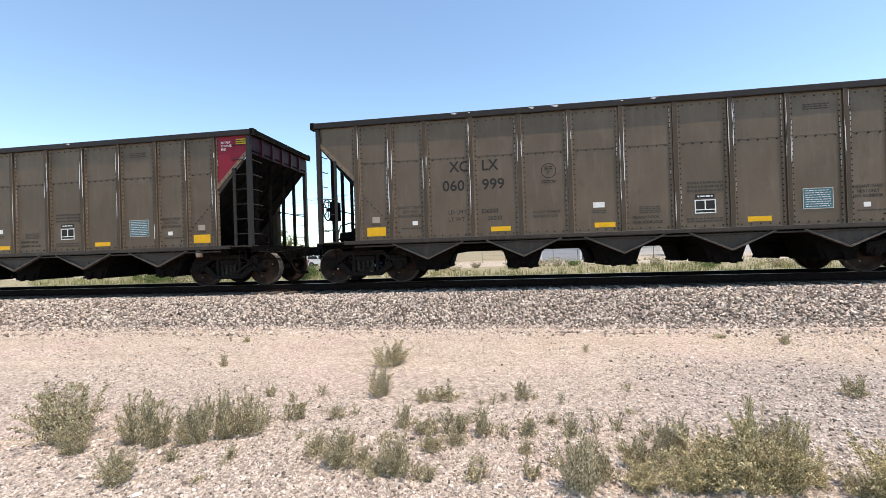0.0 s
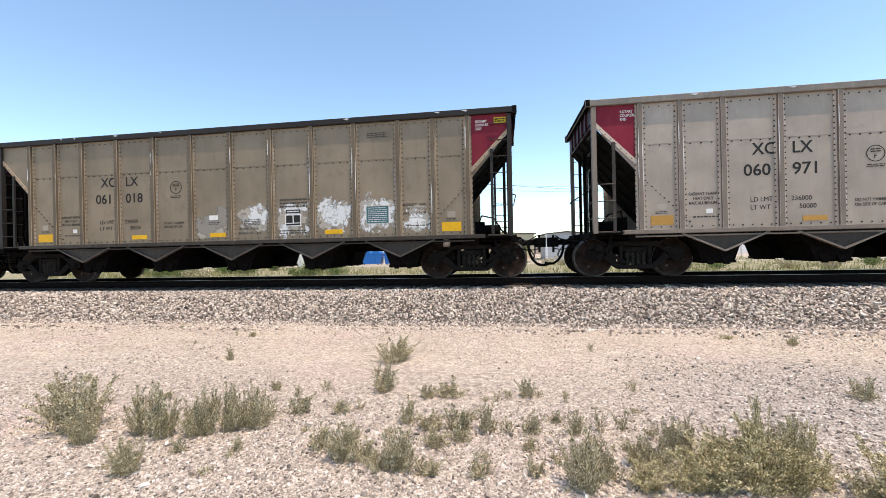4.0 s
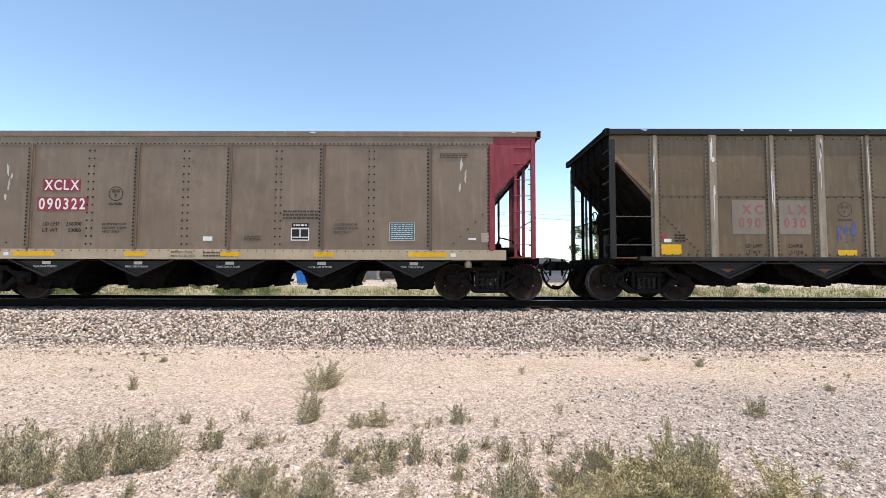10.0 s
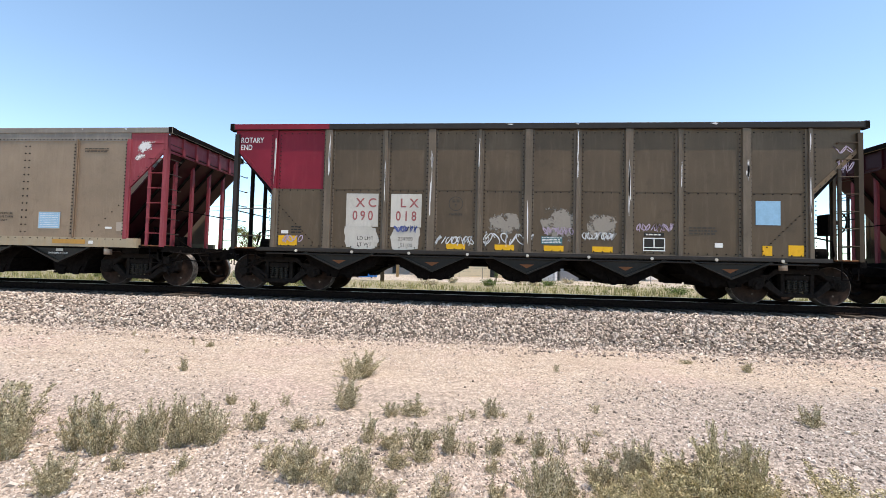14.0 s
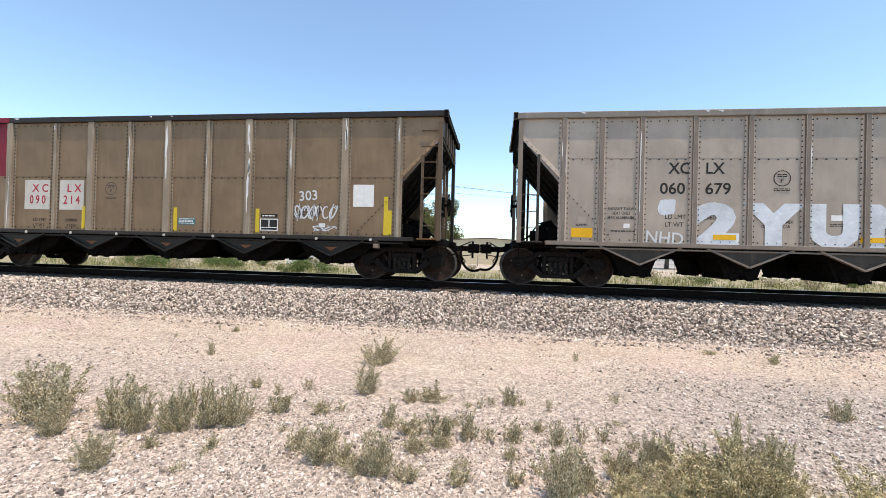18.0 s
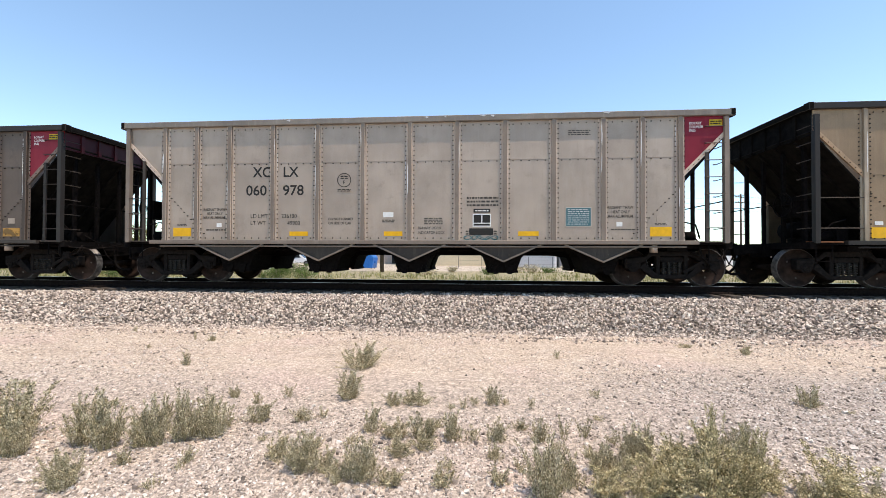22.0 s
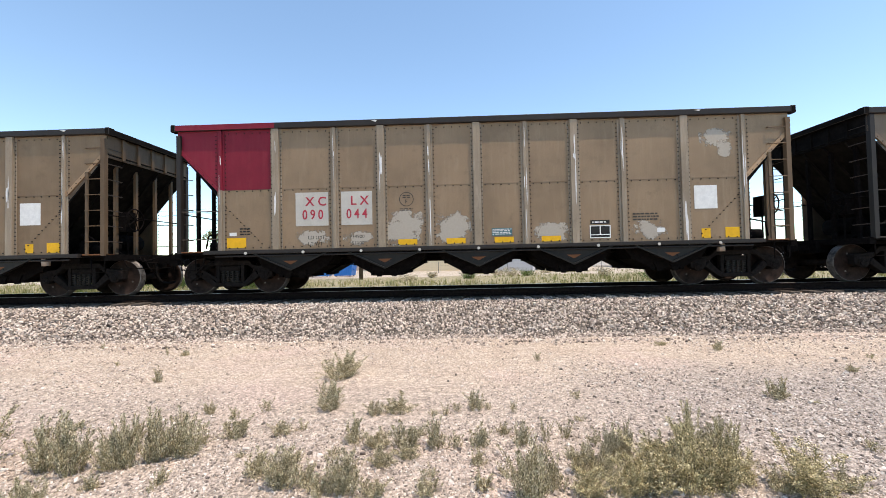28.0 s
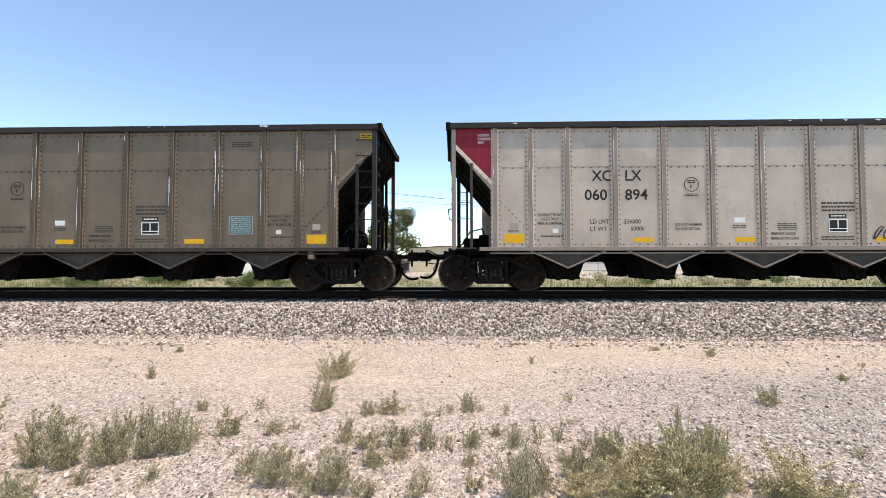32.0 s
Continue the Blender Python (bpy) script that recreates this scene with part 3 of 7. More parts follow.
def make_hose(bm):
    pts = []
    for k in range(13):
        u = k / 12
        a = u * math.pi * 0.62
        pts.append((7.60 + 0.50 * u ** 1.6, -0.36 - 0.08 * math.sin(u * 3), 0.80 - 0.52 * math.sin(a) ** 0.8))
    sweep(bm, pts, 0.034, 8)
    sweep(bm, [(7.45, -0.62, 0.95), (7.62, -0.66, 0.70), (7.74, -0.60, 0.52), (7.70, -0.5, 0.45)], 0.016, 5)
    sweep(bm, [(7.22, -1.05, 0.98), (7.36, -1.05, 0.72), (7.62, -0.5, 0.66), (7.9, -0.2, 0.70)], 0.014, 5)
    rod(bm, (7.30, -0.36, 0.82), (7.64, -0.36, 0.81), 0.03)


def make_reservoir(bm):
    rod(bm, (0, -0.42, 0), (0, 0.42, 0), 0.22, 16)
    for y in (-0.42, 0.42):
        rod(bm, (0, y, 0), (0, y * 1.16, 0), 0.20, 16, 0, 0.09)
    box(bm, -0.05, 0.05, -0.3, 0.3, -0.36, -0.18)


def make_brake_gear(bm):
    rod(bm, (-0.1, 0.0, 0.15), (0.35, 0.0, 0.15), 0.13, 12)
    box(bm, -0.28, -0.05, -0.2, 0.15, 0.0, 0.36)
    box(bm, -0.2, 0.25, 0.25, 0.45, 0.05, 0.30)
    sweep(bm, [(-0.2, -0.1, 0.3), (-0.1, -0.35, 0.5), (0.2, -0.4, 0.42), (0.4, -0.2, 0.1)], 0.02)
    sweep(bm, [(0.3, 0.0, 0.2), (0.5, 0.1, 0.05), (0.62, 0.3, -0.1)], 0.022)


def make_end_rigging(bm):
    """Brake pipes, levers and the uncoupling rod round the last wheel."""
    sweep(bm, [(6.75, -1.16, 0.98), (6.80, -1.18, 0.70), (7.00, -1.17, 0.52), (7.12, -1.16, 0.30)], 0.024)
    sweep(bm, [(6.55, -1.14, 0.80), (6.95, -1.20, 0.66), (7.28, -1.16, 0.74), (7.36, -1.10, 0.95)], 0.018)
    beam(bm, (6.42, -1.12, 0.34), (7.02, -1.14, 0.70), 0.03, 0.07)
    box(bm, 6.93, 7.12, -1.22, -1.10, 0.60, 0.78)
    rod(bm, (7.02, -1.22, 0.46), (7.02, -1.08, 0.46), 0.07, 10)
    sweep(bm, [(7.18, -1.42, 1.02), (7.30, -1.40, 0.90), (7.42, -1.0, 0.86), (7.62, -0.5, 0.90), (7.86, -0.1, 0.98)], 0.016)


def make_handbrake(bm):
    n = 16
    ring = [(0, 0.28 * math.cos(k * math.tau / n), 0.28 * math.sin(k * math.tau / n)) for k in range(n + 1)]
    sweep(bm, ring, 0.016)
    for k in range(5):
        a = k * math.tau / 5
        rod(bm, (0, 0, 0), (0, 0.28 * math.cos(a), 0.28 * math.sin(a)), 0.012)
    rod(bm, (-0.18, 0, 0), (0.03, 0, 0), 0.04, 8)
    box(bm, -0.3, -0.12, -0.16, 0.16, -0.3, 0.2)
    rod(bm, (-0.2, 0, -0.3), (-0.2, 0, -1.0), 0.02)


def make_canister(bm):
    rod(bm, (0, 0, 0.80), (0, 0, 0.98), 0.085, 12)


def make_steps(bm):
    sweep(bm, [(6.80, -1.46, 1.0), (6.80, -1.46, 0.62), (7.14, -1.46, 0.62), (7.14, -1.46, 1.0)], 0.016)


def make_under_gear(bm):
    for y in (-0.6, 0.6):
        rod(bm, (-4.9, y, 0.86), (4.9, y, 0.86), 0.035)
    for s in (-1, 1):
        beam(bm, (s * 5.1, -1.0, 0.55), (s * 5.1, 1.0, 0.55), 0.08, 0.1)
        rod(bm, (s * 5.1, 0.2, 0.55), (s * 3.6, 0.3, 0.75), 0.03)
    box(bm, -5.2, 5.2, -1.40, 1.40, 0.99, 1.02)


def make_ring(bm):
    n = 28
    for r0, r1 in ((0.155, 0.172),):
        a = [bm.verts.new((r0 * math.cos(k * math.tau / n), 0, r0 * math.sin(k * math.tau / n))) for k in range(n)]
        b = [bm.verts.new((r1 * math.cos(k * math.tau / n), 0, r1 * math.sin(k * math.tau / n))) for k in range(n)]
        for k in range(n):
            bm.faces.new((a[k], a[(k + 1) % n], b[(k + 1) % n], b[k]))


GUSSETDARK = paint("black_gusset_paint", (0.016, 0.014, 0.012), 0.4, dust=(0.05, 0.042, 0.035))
FOOTRUST = grit("rusty_foot_board", (0.10, 0.04, 0.02), (0.22, 0.10, 0.05), 14)
# white of the paint chips, and of one post's painted-in sunlight
BRIGHTWHITE = plain("chip_and_lit_post_white", (0.62, 0.61, 0.60), 0.7)
HALF = pose(0, 0, 0, 0, 0, 180)


def flip_x(m=None):
    return Matrix.Diagonal((-1, 1, 1, 1))


def hopper_car(i, kind, tint, red, posts=None, chord=None, redpaint=None):
    """One coal hopper. kind 1: many riveted posts; 2: smooth sides with slim ribs; 3: broad and slim posts by turns. red: end painted red."""
    body = PAINT[tint]
    words = {1: "riveted steel coal hopper", 2: "smooth-sided coal hopper", 3: "broad-ribbed coal hopper"}[kind]
    tints = {"brown": "Brown-grey", "soot": "Sooty brown-grey", "drab": "Drab brown-grey", "silver": "Pale silver-grey", "coal": "Coal-dark brown", "dust": "Dusty grey-brown", "bronze": "Bronze-brown", "dun": "Dull tan-grey", "cocoa": "Dark cocoa-brown", "taupe": "Taupe-grey", "sand": "Sandy grey", "umber": "Umber-brown", "grey": "Pale grey", "mid": "Mid-grey", "tan": "Dusty tan", "olive": "Olive-grey"}[tint]
    car = thing("coal_hopper_car", pose(S0 + PITCH * i, TY, RZ), "%s %s, red at its %s end" % (tints, words, "trailing" if red > 0 else "leading"), "freight car", "cars of the coal train")
    z1 = HEIGHT[kind] - 0.14
    xs = POSTS[kind]
    redpaint = redpaint or RED
    for side in (1, -1):
        turn = Matrix.Identity(4) if side > 0 else HALF
        near = side > 0
        for a, b in zip(xs, xs[1:]):
            w, c = b - a - 0.02, (a + b) / 2
            ys = YS if kind != 2 else -1.53
            if kind == 3 and near and red and (c * red > 4.8 and c * red < 6.2):
                # end bay: red above the seam
                for nm, p0, p1, mt in (("side_panel", 1.07, SEAM[3], PATCHG if i == 16 else body), ("side_panel", SEAM[3] + 0.004, z1, redpaint)):
                    part(nm, mesh("panel_%.2f_%.2f_%.2f" % (w, p0, p1), make_panel(w, p0, p1, 0.007 if p0 > 2 else 0.001), mt), car, turn @ pose(c, ys, 0))
            else:
                low = 1.07 if kind != 2 else 1.22
                part("side_panel", mesh("panel_%d_%.2f" % (kind, w), make_panel(w, low, z1 if kind != 2 else 3.74, 0.007 if kind != 2 else 0.001, SEAM.get(kind)), body), car, turn @ pose(c, ys, 0))
        for k, x in enumerate(xs):
            if kind == 1:
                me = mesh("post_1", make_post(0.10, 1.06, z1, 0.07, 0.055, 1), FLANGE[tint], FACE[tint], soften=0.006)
            elif kind == 3:
                wide = abs(x) in (4.80, 2.27, 0.0)
                if near and x * red > 6:
                    part("side_post", mesh("post_3up", make_post(0.08, SEAM[3] + 0.004, z1, 0.055), redpaint, soften=0.006), car, turn @ pose(x, YS, 0))
                    part("side_post", mesh("post_3low", make_post(0.08, 1.06, SEAM[3], 0.055), posts or (POSTBROWN if tint == "cocoa" else WORN), soften=0.006), car, turn @ pose(x, YS, 0))
                    continue
                me = mesh("post_3w" if wide else "post_3n", make_post(0.17 if wide else 0.08, 1.06, z1, 0.075 if wide else 0.055), posts or (POSTBROWN if tint == "cocoa" else WORN), soften=0.006)
            else:
                edge = abs(x) > 6
                # slim ribs take the dark face colour, painting in their shadow line
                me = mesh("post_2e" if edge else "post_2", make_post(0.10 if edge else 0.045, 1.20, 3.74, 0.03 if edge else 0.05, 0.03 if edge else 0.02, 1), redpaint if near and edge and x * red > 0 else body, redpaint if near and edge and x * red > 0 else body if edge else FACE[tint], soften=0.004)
            part("side_post", me, car, turn @ pose(x, YS if kind != 2 else -1.528, 0))
        part("bolts", mesh("bolts_%d" % kind, make_bolts(kind), BOLT), car, turn, kind="stuff")
        if kind == 2:
            def band(bm):
                slab(bm, [(-6.2, 3.70), (6.2, 3.70), (6.2, 3.92), (-6.2, 3.92)], -1.545, -1.50)
            part("top_band", mesh("top_band", band, chord or body), car, turn)

            def foot(bm):
                box(bm, -6.5, 6.5, -1.55, -1.42, 0.985, 1.22)
            part("side_sill", mesh("foot_band", foot, STAINED if i == 9 else PALEBAND if i == 7 else FLANGE[tint]), car, turn)
        for x in TIPS if kind != 2 else TIPS2:
            part("hopper_gusset", mesh("hopper_gusset", make_triangle, GUSSETDARK if kind != 1 else GUSSET, GUSSETDARK if kind != 1 else FACE[tint] if tint in ("grey", "mid", "silver") else POSTMID), car, turn @ pose(x, -1.46, 0))
        part("door_rod", mesh("door_rod", lambda bm: rod(bm, (-6.0, -1.47, 0.955), (6.0, -1.47, 0.955), 0.018), BLACK), car, turn)
        for e in (1, -1):
            fl = turn if e > 0 else turn @ flip_x()
            isred = near and e == red
            tri = redpaint if isred else body
            part("corner_sheet", mesh("corner_sheet_%d" % kind, make_wall_triangle(kind), tri), car, fl)
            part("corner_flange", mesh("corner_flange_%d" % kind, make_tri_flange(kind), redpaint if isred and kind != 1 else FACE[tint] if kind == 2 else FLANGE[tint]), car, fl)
            # kind 3: leading-end posts and ladders take darker paint for their shade
            frame_mat = redpaint if isred and kind == 2 else body
            # car 1's trailing corner post has its sunlit brightness coloured white
            part("corner_post", mesh("corner_post", make_corner_post, BRIGHTWHITE if i == 1 and e > 0 else FACE[tint] if kind == 3 and e > 0 else frame_mat if frame_mat is redpaint else FACE[tint] if tint in ("grey", "mid", "silver") else CHORD), car, fl)
            rail_mat = FACE[tint] if kind == 3 and e > 0 else frame_mat if frame_mat is redpaint else POSTDARK if tint in ("grey", "mid", "silver") else CHORD
            if kind == 3 and e < 0:
                for z in (1.35, 2.02):
                    part("ladder_rung", mesh("wide_rung", make_rung(0.98), POSTMID), car, fl @ pose(6.65, -1.47, z))
            else:
                part("ladder_stile", mesh("ladder_stile", make_stile, rail_mat), car, fl)
            for k in range(7 if e > 0 else 0 if kind == 3 else 3):
                part("ladder_rung", mesh("ladder_rung", make_rung(0.42), rail_mat), car, fl @ pose(6.92, -1.50, 1.36 + 0.38 * k))
            part("sill_step", mesh("sill_step", make_steps, BLACK), car, fl)
            part("foot_board", mesh("foot_board", lambda bm: box(bm, 6.62, 7.16, -1.53, -1.20, 1.032, 1.062), FOOTRUST if kind != 1 else GUSSET, soften=0.006), car, fl)
        part("canister", mesh("canister", make_canister, PAINT["grey"]), car, turn @ pose(5.62, -1.42, 0))
    for e in (1, -1):
        fl = Matrix.Identity(4) if e > 0 else flip_x()
        isred = e == red
        # dark slope colours hold the shade under the car's end
        part("slope_sheet", mesh("slope_sheet", make_slope(1.02), SHADERED if isred and kind == 2 else SLOPE), car, fl)
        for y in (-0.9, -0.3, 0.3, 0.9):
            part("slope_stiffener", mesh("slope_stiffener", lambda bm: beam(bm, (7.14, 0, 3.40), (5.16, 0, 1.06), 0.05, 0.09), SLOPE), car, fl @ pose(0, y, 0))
        # the sunless leading end gets darker copies, so its shade is painted
        part("end_sheet", mesh("end_sheet_%d" % kind, make_end_sheet(HEIGHT[kind]), redpaint if isred and kind != 1 and e > 0 else SHADERED if isred else FACE[tint] if kind == 3 and e > 0 else ENDDARK), car, fl)
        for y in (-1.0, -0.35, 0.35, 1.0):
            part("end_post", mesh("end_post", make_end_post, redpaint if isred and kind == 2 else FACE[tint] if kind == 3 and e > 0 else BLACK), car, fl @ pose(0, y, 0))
        for k in range(7):
            part("end_rung", mesh("end_rung", make_rung(0.40), POSTDARK), car, fl @ pose(7.16, -1.22, 1.36 + 0.38 * k, 0, 0, 90))
        part("end_sill", mesh("end_sill", make_end_sill, BLACK), car, fl @ pose(6.72, 0, 0))
        part("coupler", mesh("coupler", make_coupler, BLACK), car, pose(0, 0, 0, 0, 0, 0 if e > 0 else 180))
        if e == (red or 1):
            part("end_rigging", mesh("end_rigging", make_end_rigging, CASTSTEEL), car, fl, kind="stuff")
        part("air_hose", mesh("air_hose", make_hose, BLACK), car, pose(0, 0, 0, 0, 0, 0 if e > 0 else 180))
        part("grab_rail", mesh("grab_rail", lambda bm: sweep(bm, [(7.2, -1.42, 2.0), (7.28, -1.2, 2.0), (7.28, 1.2, 2.0), (7.2, 1.42, 2.0)], 0.014), BLACK), car, fl)
    b = -red if red else -1
    fl = Matrix.Identity(4) if b > 0 else flip_x()
    part("brake_reservoir", mesh("brake_reservoir", make_reservoir, BLACK), car, fl @ pose(6.35, 0.1, 1.40))
    part("brake_gear", mesh("brake_gear", make_brake_gear, BLACK), car, fl @ pose(6.5, -0.95, 1.05))
    part("handbrake", mesh("handbrake", make_handbrake, BLACK), car, fl @ pose(7.30, -0.72, 1.95))
    part("brake_gear", mesh("brake_gear", make_brake_gear, BLACK), car, (flip_x() if b > 0 else Matrix.Identity(4)) @ pose(6.55, -0.6, 1.05))
    # the chord's end pieces are painted near black for the shade there
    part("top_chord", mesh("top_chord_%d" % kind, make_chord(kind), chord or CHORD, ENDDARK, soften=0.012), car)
    if kind != 2:
        part("side_sill", mesh("side_sill", make_sill, CHORD if kind != 1 else FACE[tint] if tint in ("grey", "mid", "silver") else GUSSET, soften=0.006), car)
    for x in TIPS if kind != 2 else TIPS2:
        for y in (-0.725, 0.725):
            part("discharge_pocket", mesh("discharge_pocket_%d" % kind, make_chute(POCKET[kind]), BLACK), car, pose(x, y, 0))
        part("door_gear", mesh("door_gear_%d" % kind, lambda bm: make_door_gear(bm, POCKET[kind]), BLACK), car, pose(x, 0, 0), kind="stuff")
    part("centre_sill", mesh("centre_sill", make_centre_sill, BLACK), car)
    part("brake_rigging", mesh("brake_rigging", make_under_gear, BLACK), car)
    if kind == 3:
        xa, xb = sorted((4.80 * red, (TOP - 0.11) * red))
        plate(car, "chord_facing", redpaint, xa, xb, HEIGHT[3] - 0.135, HEIGHT[3] - 0.005, -1.566, "red-painted length of the top chord")
    rc = random.Random(50 + i)
    for k in range(7 if kind == 1 else 3):   # chips on the chord's edge
        w = rc.uniform(0.03, 0.16)
        part("paint_chip", mesh("chip_%d" % (k % 4), lambda bm: slab(bm, [(-0.05, 0.0), (0.03, -0.035), (0.06, 0.0), (0.02, 0.012)], -0.003, 0.0), BRIGHTWHITE), car, pose(rc.uniform(-7, 7), -1.5655, HEIGHT[kind] - 0.03) @ Matrix.Diagonal((w / 0.09, 1, rc.uniform(0.5, 1.2), 1)))
    truck(car, -6.18)
    truck(car, 6.18)
    return car


# ---- markings ----
def tape(car, x0, x1, z0, z1, y, mat=None):
    plate(car, "reflective_tape", mat or YELLOW, x0, x1, z0, z1, y, "yellow reflective tape")


def stencil_box(car, x0, x1, z0, z1, y, n=1):
    """Dark service record panel with a white frame."""
    plate(car, "record_panel", BLACKINK, x0, x1, z0, z1, y)
    t = 0.022
    for a, b, c, d in ((x0, x1, z0, z0 + t), (x0, x1, z1 - t, z1), (x0, x0 + t, z0, z1), (x1 - t, x1, z0, z1), ((x0 + x1) / 2 - 0.012, (x0 + x1) / 2 + 0.012, z0 + 0.08, z1), (x0, x1, z0 + 0.07, z0 + 0.09)):
        plate(car, "panel_line", WHITE, a, b, c, d, y - 0.005)
    plate(car, "record_strip", BLACKINK, x0 + 0.02, x1 - 0.02, z1 + 0.03, z1 + 0.12, y)
    bars(car, WHITE, x0 + 0.06, x1 - 0.06, z1 + 0.045, z1 + 0.105, y - 0.005, 1)


def notice(car, x0, x1, z0, z1, y, mat, n=8):
    plate(car, "notice_panel", mat, x0, x1, z0, z1, y, "blue-green notice with rows of small white print")
    bars(car, WHITE, x0 + 0.05, x1 - 0.05, z0 + 0.03, z1 - 0.03, y - 0.004, n, seed=n, lo=0.35, hi=0.62)
    for a, b, c, d in ((x0, x1, z0, z0 + 0.012), (x0, x1, z1 - 0.012, z1), (x0, x0 + 0.012, z0, z1), (x1 - 0.012, x1, z0, z1)):
        plate(car, "panel_line", PATCHW, a, b, c, d, y - 0.004)


def round_mark(car, x, z, y, mat):
    part("round_stencil", mesh("ring", make_ring, mat), car, pose(x, y, z))
    write("F", 0.13, mat, car, x - 0.035, z - 0.10, y)
    bars(car, mat, x - 0.09, x + 0.09, z + 0.02, z + 0.11, y, 2, seed=5)
    bars(car, mat, x - 0.16, x + 0.16, z - 0.28, z - 0.21, y, 2, seed=6)


def marks_1(car, a, b, red, ink=None, load=("236000", "50000"), tapes=None, panel=None):
    y = -1.4785
    ink = ink or BLACKINK
    tp = tapes or YELLOW
    if a:
        for s, x, z in (("XC", -3.90, 2.63), ("LX", -3.14, 2.63), (a, -4.08, 2.18), (b, -3.14, 2.18)):
            write(s, 0.350, ink, car, x, z, y, "reporting_mark", bold=0.014, squeeze=0.93 if z > 2.5 else 1.02)
        for s, x, z in (("LD LMT", -3.96, 1.62), (load[0], -3.17, 1.62), ("LT WT", -3.96, 1.45), (load[1], -3.02, 1.45)):
            write(s, 0.142, ink, car, x, z, y, squeeze=0.92)
    for x in (-5.10, 4.66):
        for k, s in enumerate(("RADIANT THAW", "HEAT ONLY", "MAX ALUMINUM")):
            write(s, 0.098, FAINTINK, car, x - 0.08 + (0.09 if k == 1 else 0), 1.80 - 0.10 * k, y, squeeze=0.76, bold=0.012)
        bars(car, FAINTINK, x, x + 0.52, 1.30, 1.36, y, 1, seed=9)
    round_mark(car, -1.60, 2.53, y - 0.005, ink)
    write("DO NOT HAMMER", 0.09, FAINTINK, car, -1.99, 1.56, y, squeeze=0.82, bold=0.012)
    write("ON SIDE OF CAR", 0.09, FAINTINK, car, -1.99, 1.46, y, squeeze=0.82, bold=0.012)
    plate(car, "white_sticker", WHITE, -0.64, -0.39, 1.63, 1.75, y)
    bars(car, FAINTINK, -0.66, -0.36, 1.50, 1.58, y, 2, seed=3)
    bars(car, FAINTINK, 0.35, 0.80, 1.45, 1.62, y, 4, seed=2)
    write("PRIMARY DOOR", 0.09, ink, car, 0.20, 1.34, y, squeeze=0.85)
    write("INDICATOR LOCK", 0.09, ink, car, 0.20, 1.23, y, squeeze=0.85)
    bars(car, FAINTINK, 1.36, 2.10, 1.86, 2.12, y, 3, seed=4)
    stencil_box(car, 1.50, 1.93, 1.40, 1.70, y)
    bars(car, FAINTINK, 1.34, 2.08, 1.20, 1.32, y, 2, seed=8)
    notice(car, 3.64, 4.22, 1.40, 1.84, y, panel or TEAL)
    bars(car, FAINTINK, 3.70, 4.2, 3.50, 3.64, y, 3, seed=12)
    for x0, x1 in ((-2.96, -2.50), (-0.62, -0.17), (2.56, 3.03)):
        tape(car, x0, x1, 1.18, 1.29, y, tp)
    for x0 in (-5.97, 5.52):
        tape(car, x0, x0 + 0.47, 1.17, 1.385, y, tp)
        plate(car, "grey_tag", PAINT["grey"], x0 + 0.14, x0 + 0.33, 1.50, 1.64, y)
        bars(car, FAINTINK, x0 + 0.10, x0 + 0.36, 1.42, 1.48, y, 2, seed=13)
    for x in (-4.83, 4.78):
        plate(car, "white_sticker", WHITE, x, x + 0.13, 1.40, 1.50, y)
    if red > 0:
        x = 6.33
    else:
        x = -6.62
    for k, s in enumerate(("ROTARY", "COUPLER", "END")):
        write(s, 0.082, WHITE, car, x + 0.04, 3.70 - 0.085 * k, YS - 0.014, bold=0.014, squeeze=0.85)
    plate(car, "warning_plate", plain_yellow, 6.80, 7.08, 3.66, 3.80, YS - 0.02)
    bars(car, BLACKINK, 6.82, 7.06, 3.68, 3.78, YS - 0.026, 2, seed=15)


plain_yellow = plain("yellow_warning_plate", (0.62, 0.42, 0.02), 0.6)


